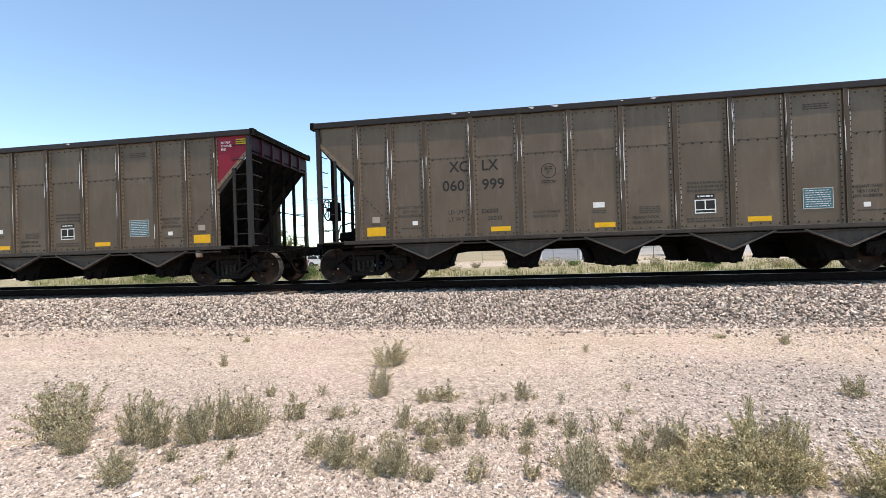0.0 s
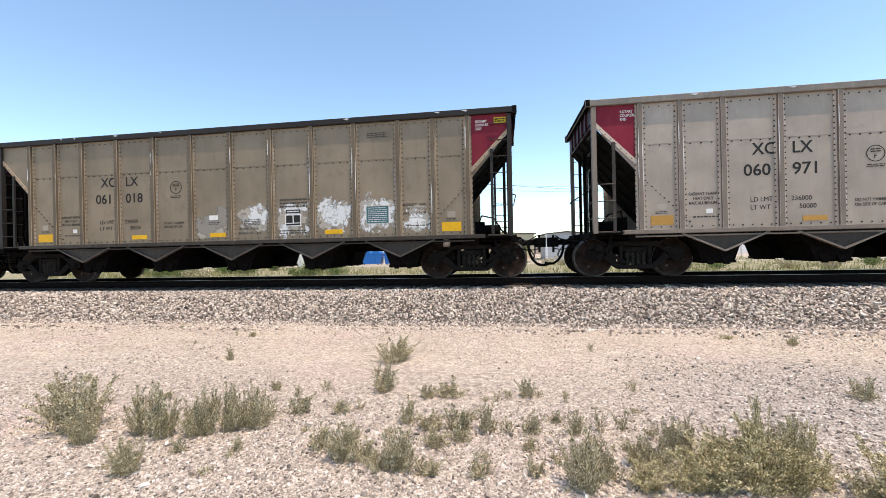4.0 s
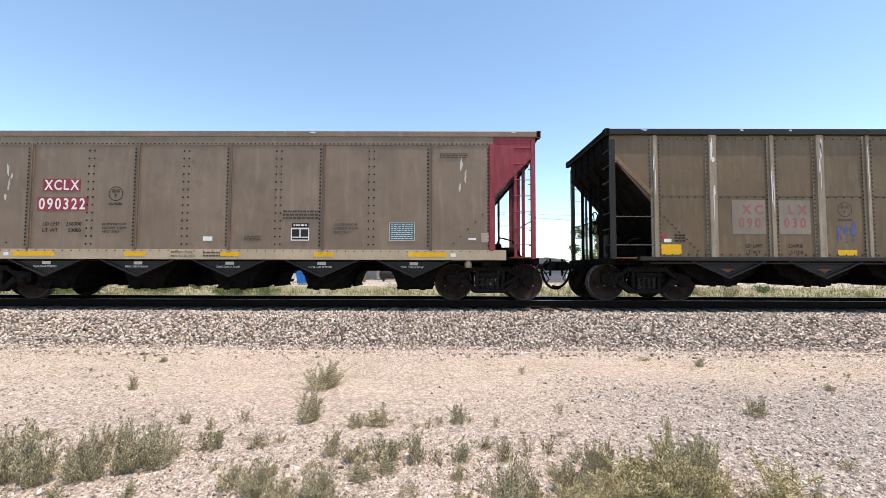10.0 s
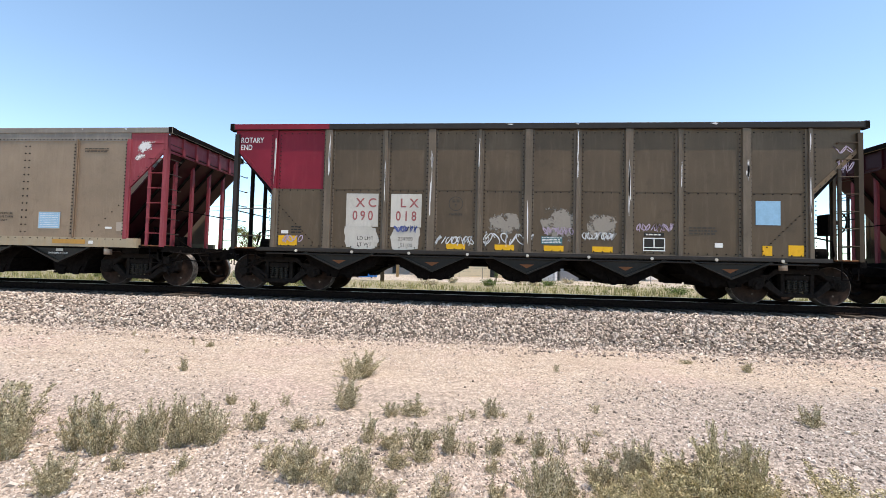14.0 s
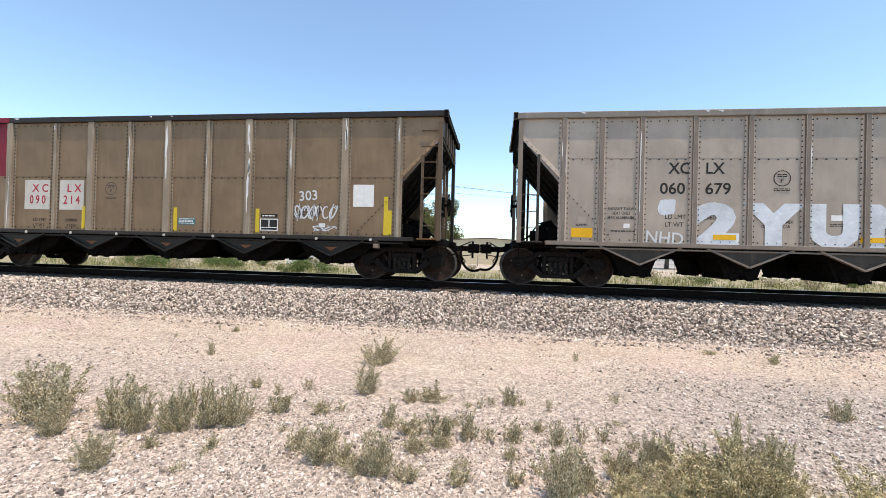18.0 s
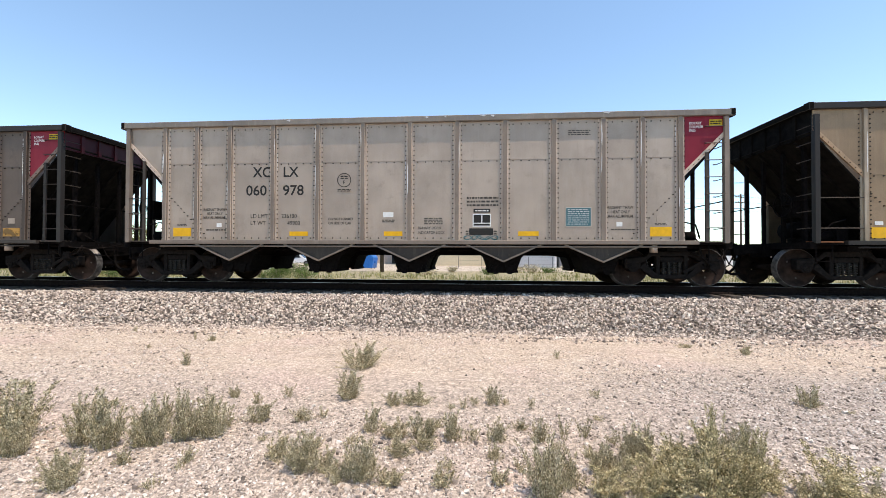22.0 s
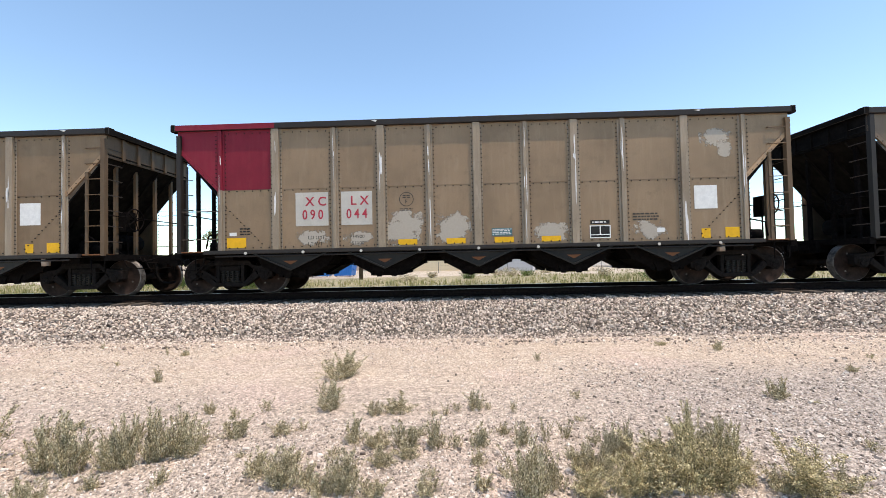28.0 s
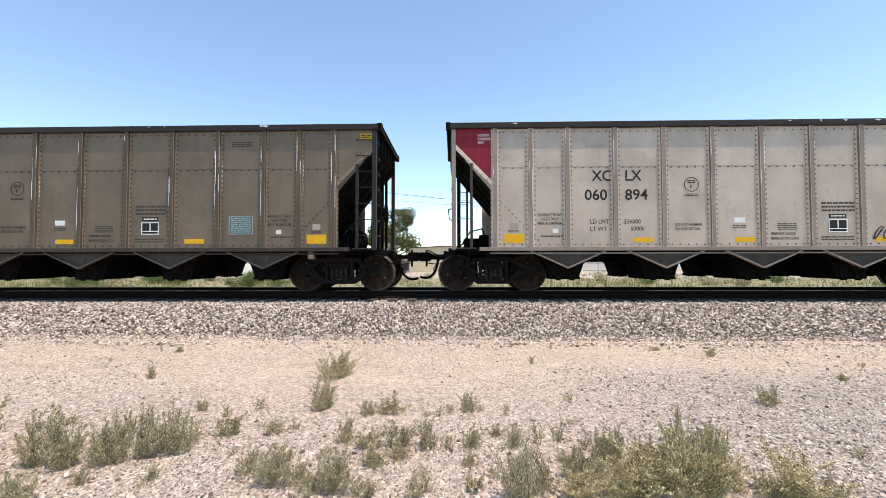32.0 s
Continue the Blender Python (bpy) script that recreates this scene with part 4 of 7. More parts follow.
def marks_2(car, num, tape_mat, panel):
    y = -1.54
    if num[-2:] in ("94", "89", "22"):
        plate(car, "number_patch", PINK, -4.47, -3.58, 2.585, 2.885, y + 0.002, t=0.004)
        plate(car, "number_patch", PINK, -4.58, -3.38, 2.125, 2.445, y + 0.002, t=0.004)
    for s, x, z in ((("X"), -4.42, 2.62), ("C", -4.20, 2.62), ("L", -3.98, 2.62), ("X", -3.80, 2.62)):
        write(s, 0.34, PINKRED, car, x, z - 0.008, y, "reporting_mark_shadow", bold=0.075, squeeze=0.8)
        write(s, 0.34, WHITE, car, x, z, y - 0.003, "reporting_mark", bold=0.014, squeeze=0.8)
    for k, s in enumerate(num):
        write(s, 0.37, PINKRED, car, -4.54 + 0.192 * k, 2.152, y, "reporting_mark_shadow", bold=0.075, squeeze=0.8)
        write(s, 0.37, WHITE, car, -4.54 + 0.192 * k, 2.16, y - 0.003, "reporting_mark", bold=0.014, squeeze=0.8)
    for s, x, z in (("LD LMT", -4.43, 1.77), ("236000", -3.88, 1.77), ("LT WT", -4.43, 1.62), ("50000", -3.82, 1.62)):
        write(s, 0.125, BLACKINK, car, x, z, y)
    round_mark(car, -2.72, 2.53, y - 0.002, BLACKINK)
    for x in (-3.02, 2.45):
        for k, s in enumerate(("ALUMINUM CAR", "RADIANT THAW", "HEAT ONLY")):
            write(s, 0.085, FAINTINK, car, x, 1.78 - 0.09 * k, y, squeeze=0.9)
    plate(car, "white_sticker", WHITE, -0.62, -0.40, 1.42, 1.52, y)
    bars(car, FAINTINK, 0.35, 0.75, 1.42, 1.55, y, 3, seed=21)
    bars(car, FAINTINK, 1.25, 2.1, 1.92, 2.16, y, 3, seed=22)
    stencil_box(car, 1.45, 1.88, 1.43, 1.72, y)
    notice(car, 3.76, 4.36, 1.43, 1.86, y, panel)
    plate(car, "grey_tag", PAINT["grey"], 5.92, 6.10, 1.40, 1.62, y)
    plate(car, "white_sticker", WHITE, 5.62, 5.80, 1.45, 1.50, y)
    plate(car, "grey_tag", PAINT["grey"], -6.03, -5.86, 1.46, 1.64, y)
    bars(car, BLACKINK, -6.05, -5.84, 1.68, 1.78, y, 2, seed=23)
    bars(car, FAINTINK, 4.95, 5.6, 3.40, 3.52, y, 3, seed=24)
    yb = -1.553
    write("PRIMARY DOOR", 0.085, BLACKINK, car, -1.35, 1.12, yb, squeeze=0.8)
    write("INDICATOR LOCK", 0.085, BLACKINK, car, -1.35, 1.03, yb, squeeze=0.8)
    bars(car, FAINTINK, -0.6, 0.1, 1.03, 1.18, yb, 2, seed=25)
    for x0, x1 in ((-5.1, -4.1), (-2.45, -1.95), (-0.2, 0.25), (2.0, 2.45), (4.2, 5.1)):
        tape(car, x0, x1, 1.055, 1.165, yb, tape_mat)
    for x in (-5.3, 5.2):
        plate(car, "white_sticker", WHITE, x, x + 0.12, 1.06, 1.14, yb)
    for x in TIPS2:
        plate(car, "white_sticker", PATCHW, x - 0.10, x + 0.10, 0.86, 0.93, -1.484)
        write("STAND CLEAR OF DOORS", 0.062, WHITE, car, x - 0.31, 0.79, -1.484, squeeze=0.75)


LEMON = plain("lemon_yellow_tape", (0.66, 0.47, 0.03), 0.5)
FADEDPATCH = paint("faded_brown_patch", (0.225, 0.185, 0.145), 0.6, dust=(0.32, 0.28, 0.23))
OLDRED = plain("faded_red_stencil", (0.36, 0.11, 0.11), 0.7)
PINKRED = plain("red_number_patch", (0.36, 0.05, 0.08), 0.6)


def marks_3(car, b, tape_mat, patch, ink=None, a="090", square=None, yellow_posts=False):
    y = -1.4785
    ink = ink or REDINK
    if patch:
        plate(car, "number_patch", patch, -4.34, -3.55, 1.62, 2.42, y, "pale repainted patch behind the number")
        plate(car, "number_patch", patch, -3.24, -2.50, 1.62, 2.42, y)
    for s, x, z in (("X C", -4.10, 2.10), ("L X", -3.02, 2.10)):
        write(s, 0.30, ink, car, x, z, y - 0.006, "reporting_mark", bold=0.014)
    for s, x, z in ((a, -4.18, 1.78), (b, -3.12, 1.78)):
        for k, c in enumerate(s):
            write(c, 0.32, ink, car, x + 0.19 * k, z, y - 0.006, "reporting_mark", bold=0.014, squeeze=0.8)
    for s, x, z in (("LD LMT", -4.05, 1.30), ("234900", -3.05, 1.30), ("LT WT", -4.05, 1.15), ("51100", -3.0, 1.15)):
        write(s, 0.12, BLACKINK, car, x, z, y)
    round_mark(car, -1.68, 2.20, y, FAINTINK)
    stencil_box(car, 2.60, 3.08, 1.17, 1.47, y)
    plate(car, "notice_panel", TEAL, 0.32, 0.80, 1.28, 1.46, y)
    bars(car, WHITE, 0.34, 0.78, 1.30, 1.45, y - 0.005, 4, seed=31)
    plate(car, "white_sticker", WHITE, 4.15, 4.32, 1.28, 1.38, y)
    plate(car, "white_sticker", WHITE, -5.95, -5.78, 1.42, 1.50, y)
    bars(car, BLACKINK, -5.7, -5.45, 1.42, 1.62, y, 3, seed=33)
    bars(car, FAINTINK, 3.60, 4.20, 1.55, 1.75, y, 3, seed=34)
    if square:
        plate(car, "square_panel", square, 5.02, 5.54, 1.80, 2.34, y, "blank pale square panel")
    if yellow_posts:
        for x0 in (-6.08, -2.54, 0.18, 2.47, 5.90):
            tape(car, x0, x0 + 0.10, 1.12, 1.72, y, LEMON)
    else:
        tape(car, -6.02, -5.55, 1.13, 1.37, y, tape_mat)
        for x0 in (-1.89, -0.75, 0.38, 1.48):
            tape(car, x0, x0 + 0.45, 1.12, 1.25, y, tape_mat)
        tape(car, 5.16, 5.36, 1.12, 1.34, y, tape_mat)
        tape(car, 5.70, 6.02, 1.12, 1.36, y, tape_mat)


# ---- spray paint, wear and patches ----
SMOKE = paint("smoky_grey_repaint", (0.072, 0.062, 0.058), 0.4, dust=(0.12, 0.105, 0.095))
RUSTMARK = plain("rust_orange_mark", (0.20, 0.075, 0.03), 0.8)
SPRAYFILL = paint("streaky_white_spray_fill", (0.58, 0.60, 0.63), 1.0, dust=(0.84, 0.85, 0.86))
LILAC = plain("pale_lilac_spray", (0.46, 0.36, 0.46), 0.6)
RUSTSMEAR = chalky("rusty_smear", (0.20, 0.12, 0.045), 0.75)
# rubbed post paint, with the sun's glints on it coloured white
SCUFFGLINT = paint("scuff_and_glint_white", (0.70, 0.68, 0.66), 0.6)


def ribbon(bm, pts, w):
    """A flat stroke along pts (x, z), w wide."""
    left, right = [], []
    for i, (x, z) in enumerate(pts):
        a, b = pts[max(i - 1, 0)], pts[min(i + 1, len(pts) - 1)]
        d = Vector((b[0] - a[0], b[1] - a[1]))
        d = d.normalized() if d.length > 1e-6 else Vector((1, 0))
        k = w * (0.6 + 0.4 * math.sin(math.pi * i / max(1, len(pts) - 1)))
        left.append(bm.verts.new((x - d.y * k / 2, 0, z + d.x * k / 2)))
        right.append(bm.verts.new((x + d.y * k / 2, 0, z - d.x * k / 2)))
    for i in range(len(pts) - 1):
        bm.faces.new((left[i], right[i], right[i + 1], left[i + 1]))


def tag(car, x0, x1, z0, z1, y, mat, seed, n=None, w=0.03):
    """A sprayed scrawl: looping strokes side by side."""
    rr = random.Random(seed)
    n = n or max(3, int((x1 - x0) / (0.55 * (z1 - z0))))
    hw, hh = (x1 - x0) / n * 0.62, (z1 - z0) * 0.5
    for g in range(n):
        a0, turns, squash, drop = rr.uniform(0, 6.3), rr.uniform(0.6, 1.5), rr.uniform(-0.7, 0.9), rr.random()
        pts = []
        for k in range(22):
            u = k / 21
            a = a0 + turns * math.tau * u
            pts.append((hw * (0.8 * math.cos(a) + 0.35 * (u - 0.5)), hh * (0.75 * math.sin(a * (1 + 0.3 * squash)) + 0.3 * squash * (u - 0.5))))
        if drop < 0.7:          # the stroke runs on in a straight slash
            pts += [(hw * rr.uniform(-0.5, 0.8), hh * 1.05), (hw * rr.uniform(-0.8, 0.3), -hh * 1.1)]
        me = mesh("tag_%d_%d" % (seed, g), lambda bm: ribbon(bm, pts, w), mat)
        part("spray_stroke", me, car, pose(x0 + (g + 0.5) * (x1 - x0) / n, y - 0.0004 * (g % 3), (z0 + z1) / 2), "looping sprayed graffiti stroke")


def blotch(car, cx, cz, w, h, y, mat, seed, name="scuffed_patch", n=40, rough=0.12):
    """An uneven patch of paint."""
    rr = random.Random(seed)

    def make(bm):
        vs = []
        k1, k2 = rr.uniform(0, 6), rr.uniform(0, 6)
        for k in range(n):
            a = k * math.tau / n
            r = 1 + rough * (math.sin(2 * a + k1) * 0.5 + math.sin(5 * a + k2) * 0.35 + rr.uniform(-0.3, 0.3))
            c, s = math.cos(a), math.sin(a)
            q = max(abs(c), abs(s)) ** 0.6
            vs.append(bm.verts.new((c / q * w / 2 * r, 0, s / q * h / 2 * r)))
        bm.faces.new(vs)
    if cz > 2.5 and y > -1.52:
        y -= 0.006
    return part(name, mesh("blotch_%d_%.2f_%.2f" % (seed, w, h), make, mat), car, pose(cx, y, cz))


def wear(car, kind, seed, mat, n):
    """White streaks down the side posts: rubbed paint, and sun glints painted on."""
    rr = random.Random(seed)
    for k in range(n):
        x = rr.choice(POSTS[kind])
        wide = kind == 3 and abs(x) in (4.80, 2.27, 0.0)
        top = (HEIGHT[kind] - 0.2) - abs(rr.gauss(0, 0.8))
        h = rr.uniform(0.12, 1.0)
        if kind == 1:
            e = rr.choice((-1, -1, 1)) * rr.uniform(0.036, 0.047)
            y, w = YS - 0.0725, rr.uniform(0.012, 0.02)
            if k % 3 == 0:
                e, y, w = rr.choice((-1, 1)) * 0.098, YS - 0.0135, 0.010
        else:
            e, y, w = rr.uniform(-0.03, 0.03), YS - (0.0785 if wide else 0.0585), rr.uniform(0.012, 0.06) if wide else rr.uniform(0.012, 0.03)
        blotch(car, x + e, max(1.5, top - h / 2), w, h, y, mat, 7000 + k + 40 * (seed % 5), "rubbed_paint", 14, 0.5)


def extras(i, car, kind, tint, red):
    y = -1.4790
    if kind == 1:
        wear(car, 1, i, SCUFFGLINT, 52 if tint in ("brown", "soot", "coal", "drab") else 22)
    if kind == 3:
        wear(car, 3, i, SCUFFGLINT, 26)
        for x in TIPS:
            part("rust_mark", mesh("rust_mark", lambda bm: slab(bm, [(-0.17, 0.80), (0.0, 0.71), (0.17, 0.80)], -0.004, 0.0), RUSTMARK), car, pose(x, -1.476, 0))
        if i in (10, 12, 19):
            for k in range(-4, 5):
                part("stud", mesh("stud", lambda bm: rod(bm, (0, 0, 0), (0, -0.02, 0), 0.035, 10), PATCHW), car, pose(1.38 * k, -1.56, 1.0))
    if i == 2:
        tag(car, -4.35, -3.75, 1.22, 1.50, y - 0.008, SPRAY, 901, 5, 0.038)
    if i == 3:
        for k, (cx, cz, w, h) in enumerate(((-0.75, 1.45, 0.5, 0.45), (-0.25, 1.65, 0.35, 0.5), (0.75, 1.7, 0.7, 0.5), (1.72, 1.85, 0.8, 0.3), (1.45, 1.35, 0.3, 0.45), (2.75, 1.75, 0.85, 0.6), (2.9, 1.6, 0.45, 0.7), (3.9, 1.62, 0.95, 0.85), (4.95, 1.45, 0.6, 0.5), (2.1, 1.3, 0.3, 0.3))):
            blotch(car, cx, cz, w * 1.35, h * 1.3, y + 0.001 - 0.0002 * k, CHALKGREY if k < 2 else CHALKWHITE, 300 + k)
        for k, (x, w, h, z) in enumerate(((-0.57, 1.0, 0.62, 1.42), (0.57, 0.95, 0.7, 1.6), (1.69, 1.0, 0.8, 1.58), (2.81, 1.0, 0.85, 1.62), (3.93, 1.0, 0.9, 1.62), (4.91, 0.75, 0.7, 1.5))):
            blotch(car, x, z, w, h, y + 0.0016, CHALKPALE, 430 + k)
        blotch(car, 2.75, 1.72, 0.36, 0.5, y - 0.007, CHALKWHITE, 330)
    if i == 6:
        for k, (cx, cz, w, h) in enumerate(((-5.62, 2.55, 0.34, 0.55), (-5.82, 2.7, 0.3, 0.12), (-5.55, 2.05, 0.22, 0.6), (-5.75, 1.62, 0.5, 0.3), (-5.9, 2.1, 0.10, 0.3))):
            blotch(car, cx, cz, w * 1.25, h * 1.2, y - 0.001 - 0.0004 * k, CHALKWHITE, 340 + k)
        for k in range(26):
            u = k / 25
            blotch(car, -5.15 + 0.6 * (k % 2) + 0.05 * math.sin(k * 2.1), 1.25 + 1.9 * u, 0.05, 0.06, YS - 0.0735 if k % 3 == 0 else y, SPRAY, 360 + k % 6, "paint_fleck", 10, 0.5)
        plate(car, "dark_repaint", SMOKE, -5.21, -4.61, 1.13, 2.82, y + 0.0035, "dark grey repainted rectangle", 0.004)
        plate(car, "dark_repaint", SMOKE, -6.05, -5.72, 1.75, 2.40, y + 0.0035, "dark grey repainted rectangle", 0.004)
        blotch(car, -5.55, 1.75, 0.26, 1.0, y - 0.0015, CHALKWHITE, 346)
        tag(car, -2.12, -1.25, 1.70, 2.15, y - 0.008, SPRAY, 906, 5, 0.035)
    if i == 8:
        for dx in (-0.17, 0.0, 0.17):
            blotch(car, -1.68 + dx, 1.68, 0.13, 0.72, y - 0.001, CHALKBLUE, 372)
        blotch(car, -1.68, 1.75, 0.45, 0.12, y - 0.002, CHALKBLUE, 373)
        tag(car, 0.22, 0.95, 1.55, 1.90, y - 0.008, PATCHW, 908, 6, 0.03)
        for x in (-5.95, 5.75):
            blotch(car, x, 1.55, 0.11, 0.11, y, REDINK, 374)
    if i == 10:
        for s, z in (("ROTARY", 3.66), ("END", 3.48)):
            write(s, 0.19, WHITE, car, -7.08, z, YS - 0.02, bold=0.012, squeeze=0.8)
        for k, (x0, x1, z0, z1, mt) in enumerate(((-2.15, -1.25, 1.22, 1.44, SPRAY), (-1.0, 0.15, 1.22, 1.55, SPRAY), (0.35, 1.05, 1.5, 1.68, LILAC), (1.25, 2.0, 1.4, 1.58, SPRAY), (2.45, 3.25, 1.62, 1.8, LILAC), (-5.9, -5.4, 1.2, 1.4, LILAC), (-3.15, -2.6, 1.5, 1.66, BLUEPAINT), (6.62, 7.05, 3.0, 3.25, LILAC), (6.62, 7.05, 3.4, 3.6, LILAC))):
            tag(car, x0, x1, z0, z1, YS - 0.02 if x0 > 6 else y - 0.012, mt, 970 + k, None, 0.026)
        blotch(car, 0.70, 1.75, 0.75, 0.8, y, CHALKGREY, 381)
        blotch(car, 1.68, 1.75, 0.65, 0.6, y, CHALKGREY, 382)
        blotch(car, -0.55, 1.75, 0.75, 0.5, y, CHALKGREY, 383)
        blotch(car, -3.95, 1.35, 0.85, 0.55, y, PATCHW, 384)
        blotch(car, -2.88, 1.35, 0.72, 0.55, y, PATCHW, 385)
    if i == 11:
        yy = -1.556
        for k, (x0, x1, z0, z1) in enumerate(((-5.95, -5.15, 1.30, 1.62), (-4.7, -3.3, 1.32, 1.70), (-3.2, -2.35, 1.35, 1.70), (-2.05, -1.0, 1.40, 1.95), (0.15, 1.65, 1.45, 1.95), (2.3, 3.3, 1.45, 1.85), (3.5, 4.4, 1.55, 1.92), (2.3, 3.9, 1.05, 1.35), (0.5, 1.2, 1.05, 1.32), (-1.6, -0.4, 1.02, 1.3), (4.9, 5.9, 1.1, 1.55), (-6.05, -5.6, 1.08, 1.22))):
            tag(car, x0, x1, z0, z1, yy if z0 < 1.25 else -1.540, SPRAY if k % 4 else PATCHW, 930 + k, None, 0.055 if z1 - z0 > 0.4 else 0.03)
        blotch(car, -6.62, 3.20, 0.52, 0.75, -1.5335, CHALKWHITE, 391)
        blotch(car, -6.62, 3.20, 0.36, 0.58, -1.535, CHALKGREY, 392)
        for x in TIPS2[:3]:
            tag(car, x - 0.28, x + 0.28, 0.74, 0.9, -1.49, PATCHW, 950 + int(x * 10), 4, 0.018)
    if i == 7:
        for k, (x, z, h) in enumerate(((-5.32, 3.1, 0.3), (-5.28, 2.75, 0.22), (-5.35, 2.45, 0.16), (-5.22, 2.95, 0.12), (5.45, 3.25, 0.3), (5.55, 2.95, 0.25), (5.42, 2.7, 0.2))):
            blotch(car, x, z, 0.05, h, -1.538, PATCHW, 393 + k, "paint_fleck", 14, 0.6)
    if i == 9:
        blotch(car, 6.62, 3.55, 0.5, 0.32, -1.5335, CHALKWHITE, 394)
        blotch(car, 6.45, 3.3, 0.3, 0.3, -1.534, CHALKWHITE, 395)
    if i == 12:
        write("303", 0.34, SPRAY, car, 3.62, 1.93, y - 0.01, bold=0.01, tilt=-4)
        tag(car, 3.52, 4.62, 1.45, 1.85, y - 0.012, SPRAY, 912, 6, 0.04)
        tag(car, 4.0, 4.6, 1.18, 1.32, y - 0.012, SPRAY, 919, 2, 0.03)
        tape(car, 5.80, 5.90, 1.12, 2.05, y, LEMON)
    if i == 13:
        for s, x, sq in (("2", -3.27, 1.38), ("Y", -2.17, 1.22), ("U", -1.05, 1.18), ("N", 0.06, 1.10), ("G", 1.20, 1.05)):
            write(s, 1.12, SPRAYFILL, car, x, 1.14, y - 0.010, "spray_letter", "large white sprayed block letter", bold=0.075, squeeze=sq)
        for x0, x1 in ((-2.96, -2.50), (-0.10, 0.36), (2.56, 3.03)):
            tape(car, x0, x1, 1.18, 1.29, y - 0.016)
        write("NHD", 0.38, SPRAY, car, -4.38, 1.10, y - 0.008, "spray_letter", bold=0.008, squeeze=0.95, tilt=4)
        write("CRB", 0.38, SPRAY, car, 3.46, 1.10, y - 0.008, "spray_letter", bold=0.012, squeeze=0.95)
        plate(car, "record_strip", BLACKINK, 1.46, 1.90, 1.66, 1.76, y - 0.014)
        bars(car, WHITE, 1.50, 1.86, 1.68, 1.74, y - 0.018, 1)
        blotch(car, -3.92, 1.88, 0.36, 0.36, y, SPRAYFILL, 396)
        blotch(car, 2.68, 1.97, 0.42, 0.34, y, SPRAYFILL, 397)
        blotch(car, 2.98, 1.74, 0.36, 0.46, y, SPRAYFILL, 398)
        blotch(car, 2.80, 1.46, 0.28, 0.22, y, SPRAYFILL, 388)
        tag(car, 2.45, 2.85, 1.45, 1.75, y - 0.006, FAINTINK, 914, 4, 0.016)
    if i == 14:
        for x, w in ((-5.55, 0.5), (2.8, 0.6), (5.72, 0.6), (0.6, 0.4)):
            blotch(car, x, 1.27, w, 0.26, y - 0.006, RUSTSMEAR, 399)
    if i == 15:
        plate(car, "service_panel", BLACKINK, 1.42, 1.98, 1.20, 1.36, y - 0.002)
        tag(car, 1.3, 2.1, 1.08, 1.2, y - 0.006, TEAL, 915, 5, 0.02)
    if i == 17:
        for k, (x, z, w, h) in enumerate(((-6.72, 3.62, 0.28, 0.12), (-6.55, 3.45, 0.2, 0.16), (-6.85, 3.5, 0.12, 0.2))):
            blotch(car, x, z, w, h, -1.5335 - 0.0004 * k, CHALKWHITE, 402 + k)
    if i == 18:
        tag(car, -4.35, -3.6, 1.25, 1.6, y - 0.012, BLACKINK, 916, 4, 0.035)
        blotch(car, -5.5, 2.95, 0.8, 0.7, y - 0.004, PINK, 401)
    if i == 19:
        for k, (cx, w, h) in enumerate(((-1.75, 0.85, 0.75), (-0.6, 0.75, 0.7), (1.72, 0.7, 0.4), (3.95, 0.85, 0.4), (-3.95, 0.7, 0.35), (-2.85, 0.7, 0.3))):
            blotch(car, cx, 1.15 + h / 2, w * 1.1, h * 1.15, y, CHALKPALE, 410 + k)
        blotch(car, 5.55, 3.45, 0.75, 0.45, y, CHALKPALE, 418)
        blotch(car, 5.75, 3.2, 0.4, 0.4, y - 0.001, CHALKPALE, 419)
    if i == 22:
        tag(car, 2.5, 3.2, 1.2, 1.55, y - 0.012, BLACKINK, 917, 3, 0.03)


# ---- the train ----
S0, PITCH, SPEED = -13.42, 16.18, 10.485
CARS = []
LOADS = {15: ("236100", "49900"), 21: ("235700", "50300"), 20: ("235900", "50100")}
FLEET = [
    (1, "soot", 1), (1, "soot", 1), (1, "mid", 1), (1, "dust", 1), (1, "grey", -1), (3, "tan", 1), (1, "soot", 1),
    (2, "dun", 1), (3, "umber", 1), (2, "sand", 1), (3, "cocoa", -1), (2, "taupe", -1), (3, "bronze", -1), (1, "grey", 1),
    (1, "coal", 1), (1, "grey", 1), (3, "tan", 1), (2, "olive", -1), (3, "bronze", -1), (3, "tan", -1), (1, "brown", 1),
    (1, "drab", -1), (1, "silver", -1),
]
NUMBERS = ["", "060 999", "060 805", "061 018", "060 971", "169", "060 562", "090322", "030", "090289", "018", "090294", "214", "060 679",
           "060 128", "060 978", "165", "090235", "182", "044", "060 626", "060 647", "060 894"]
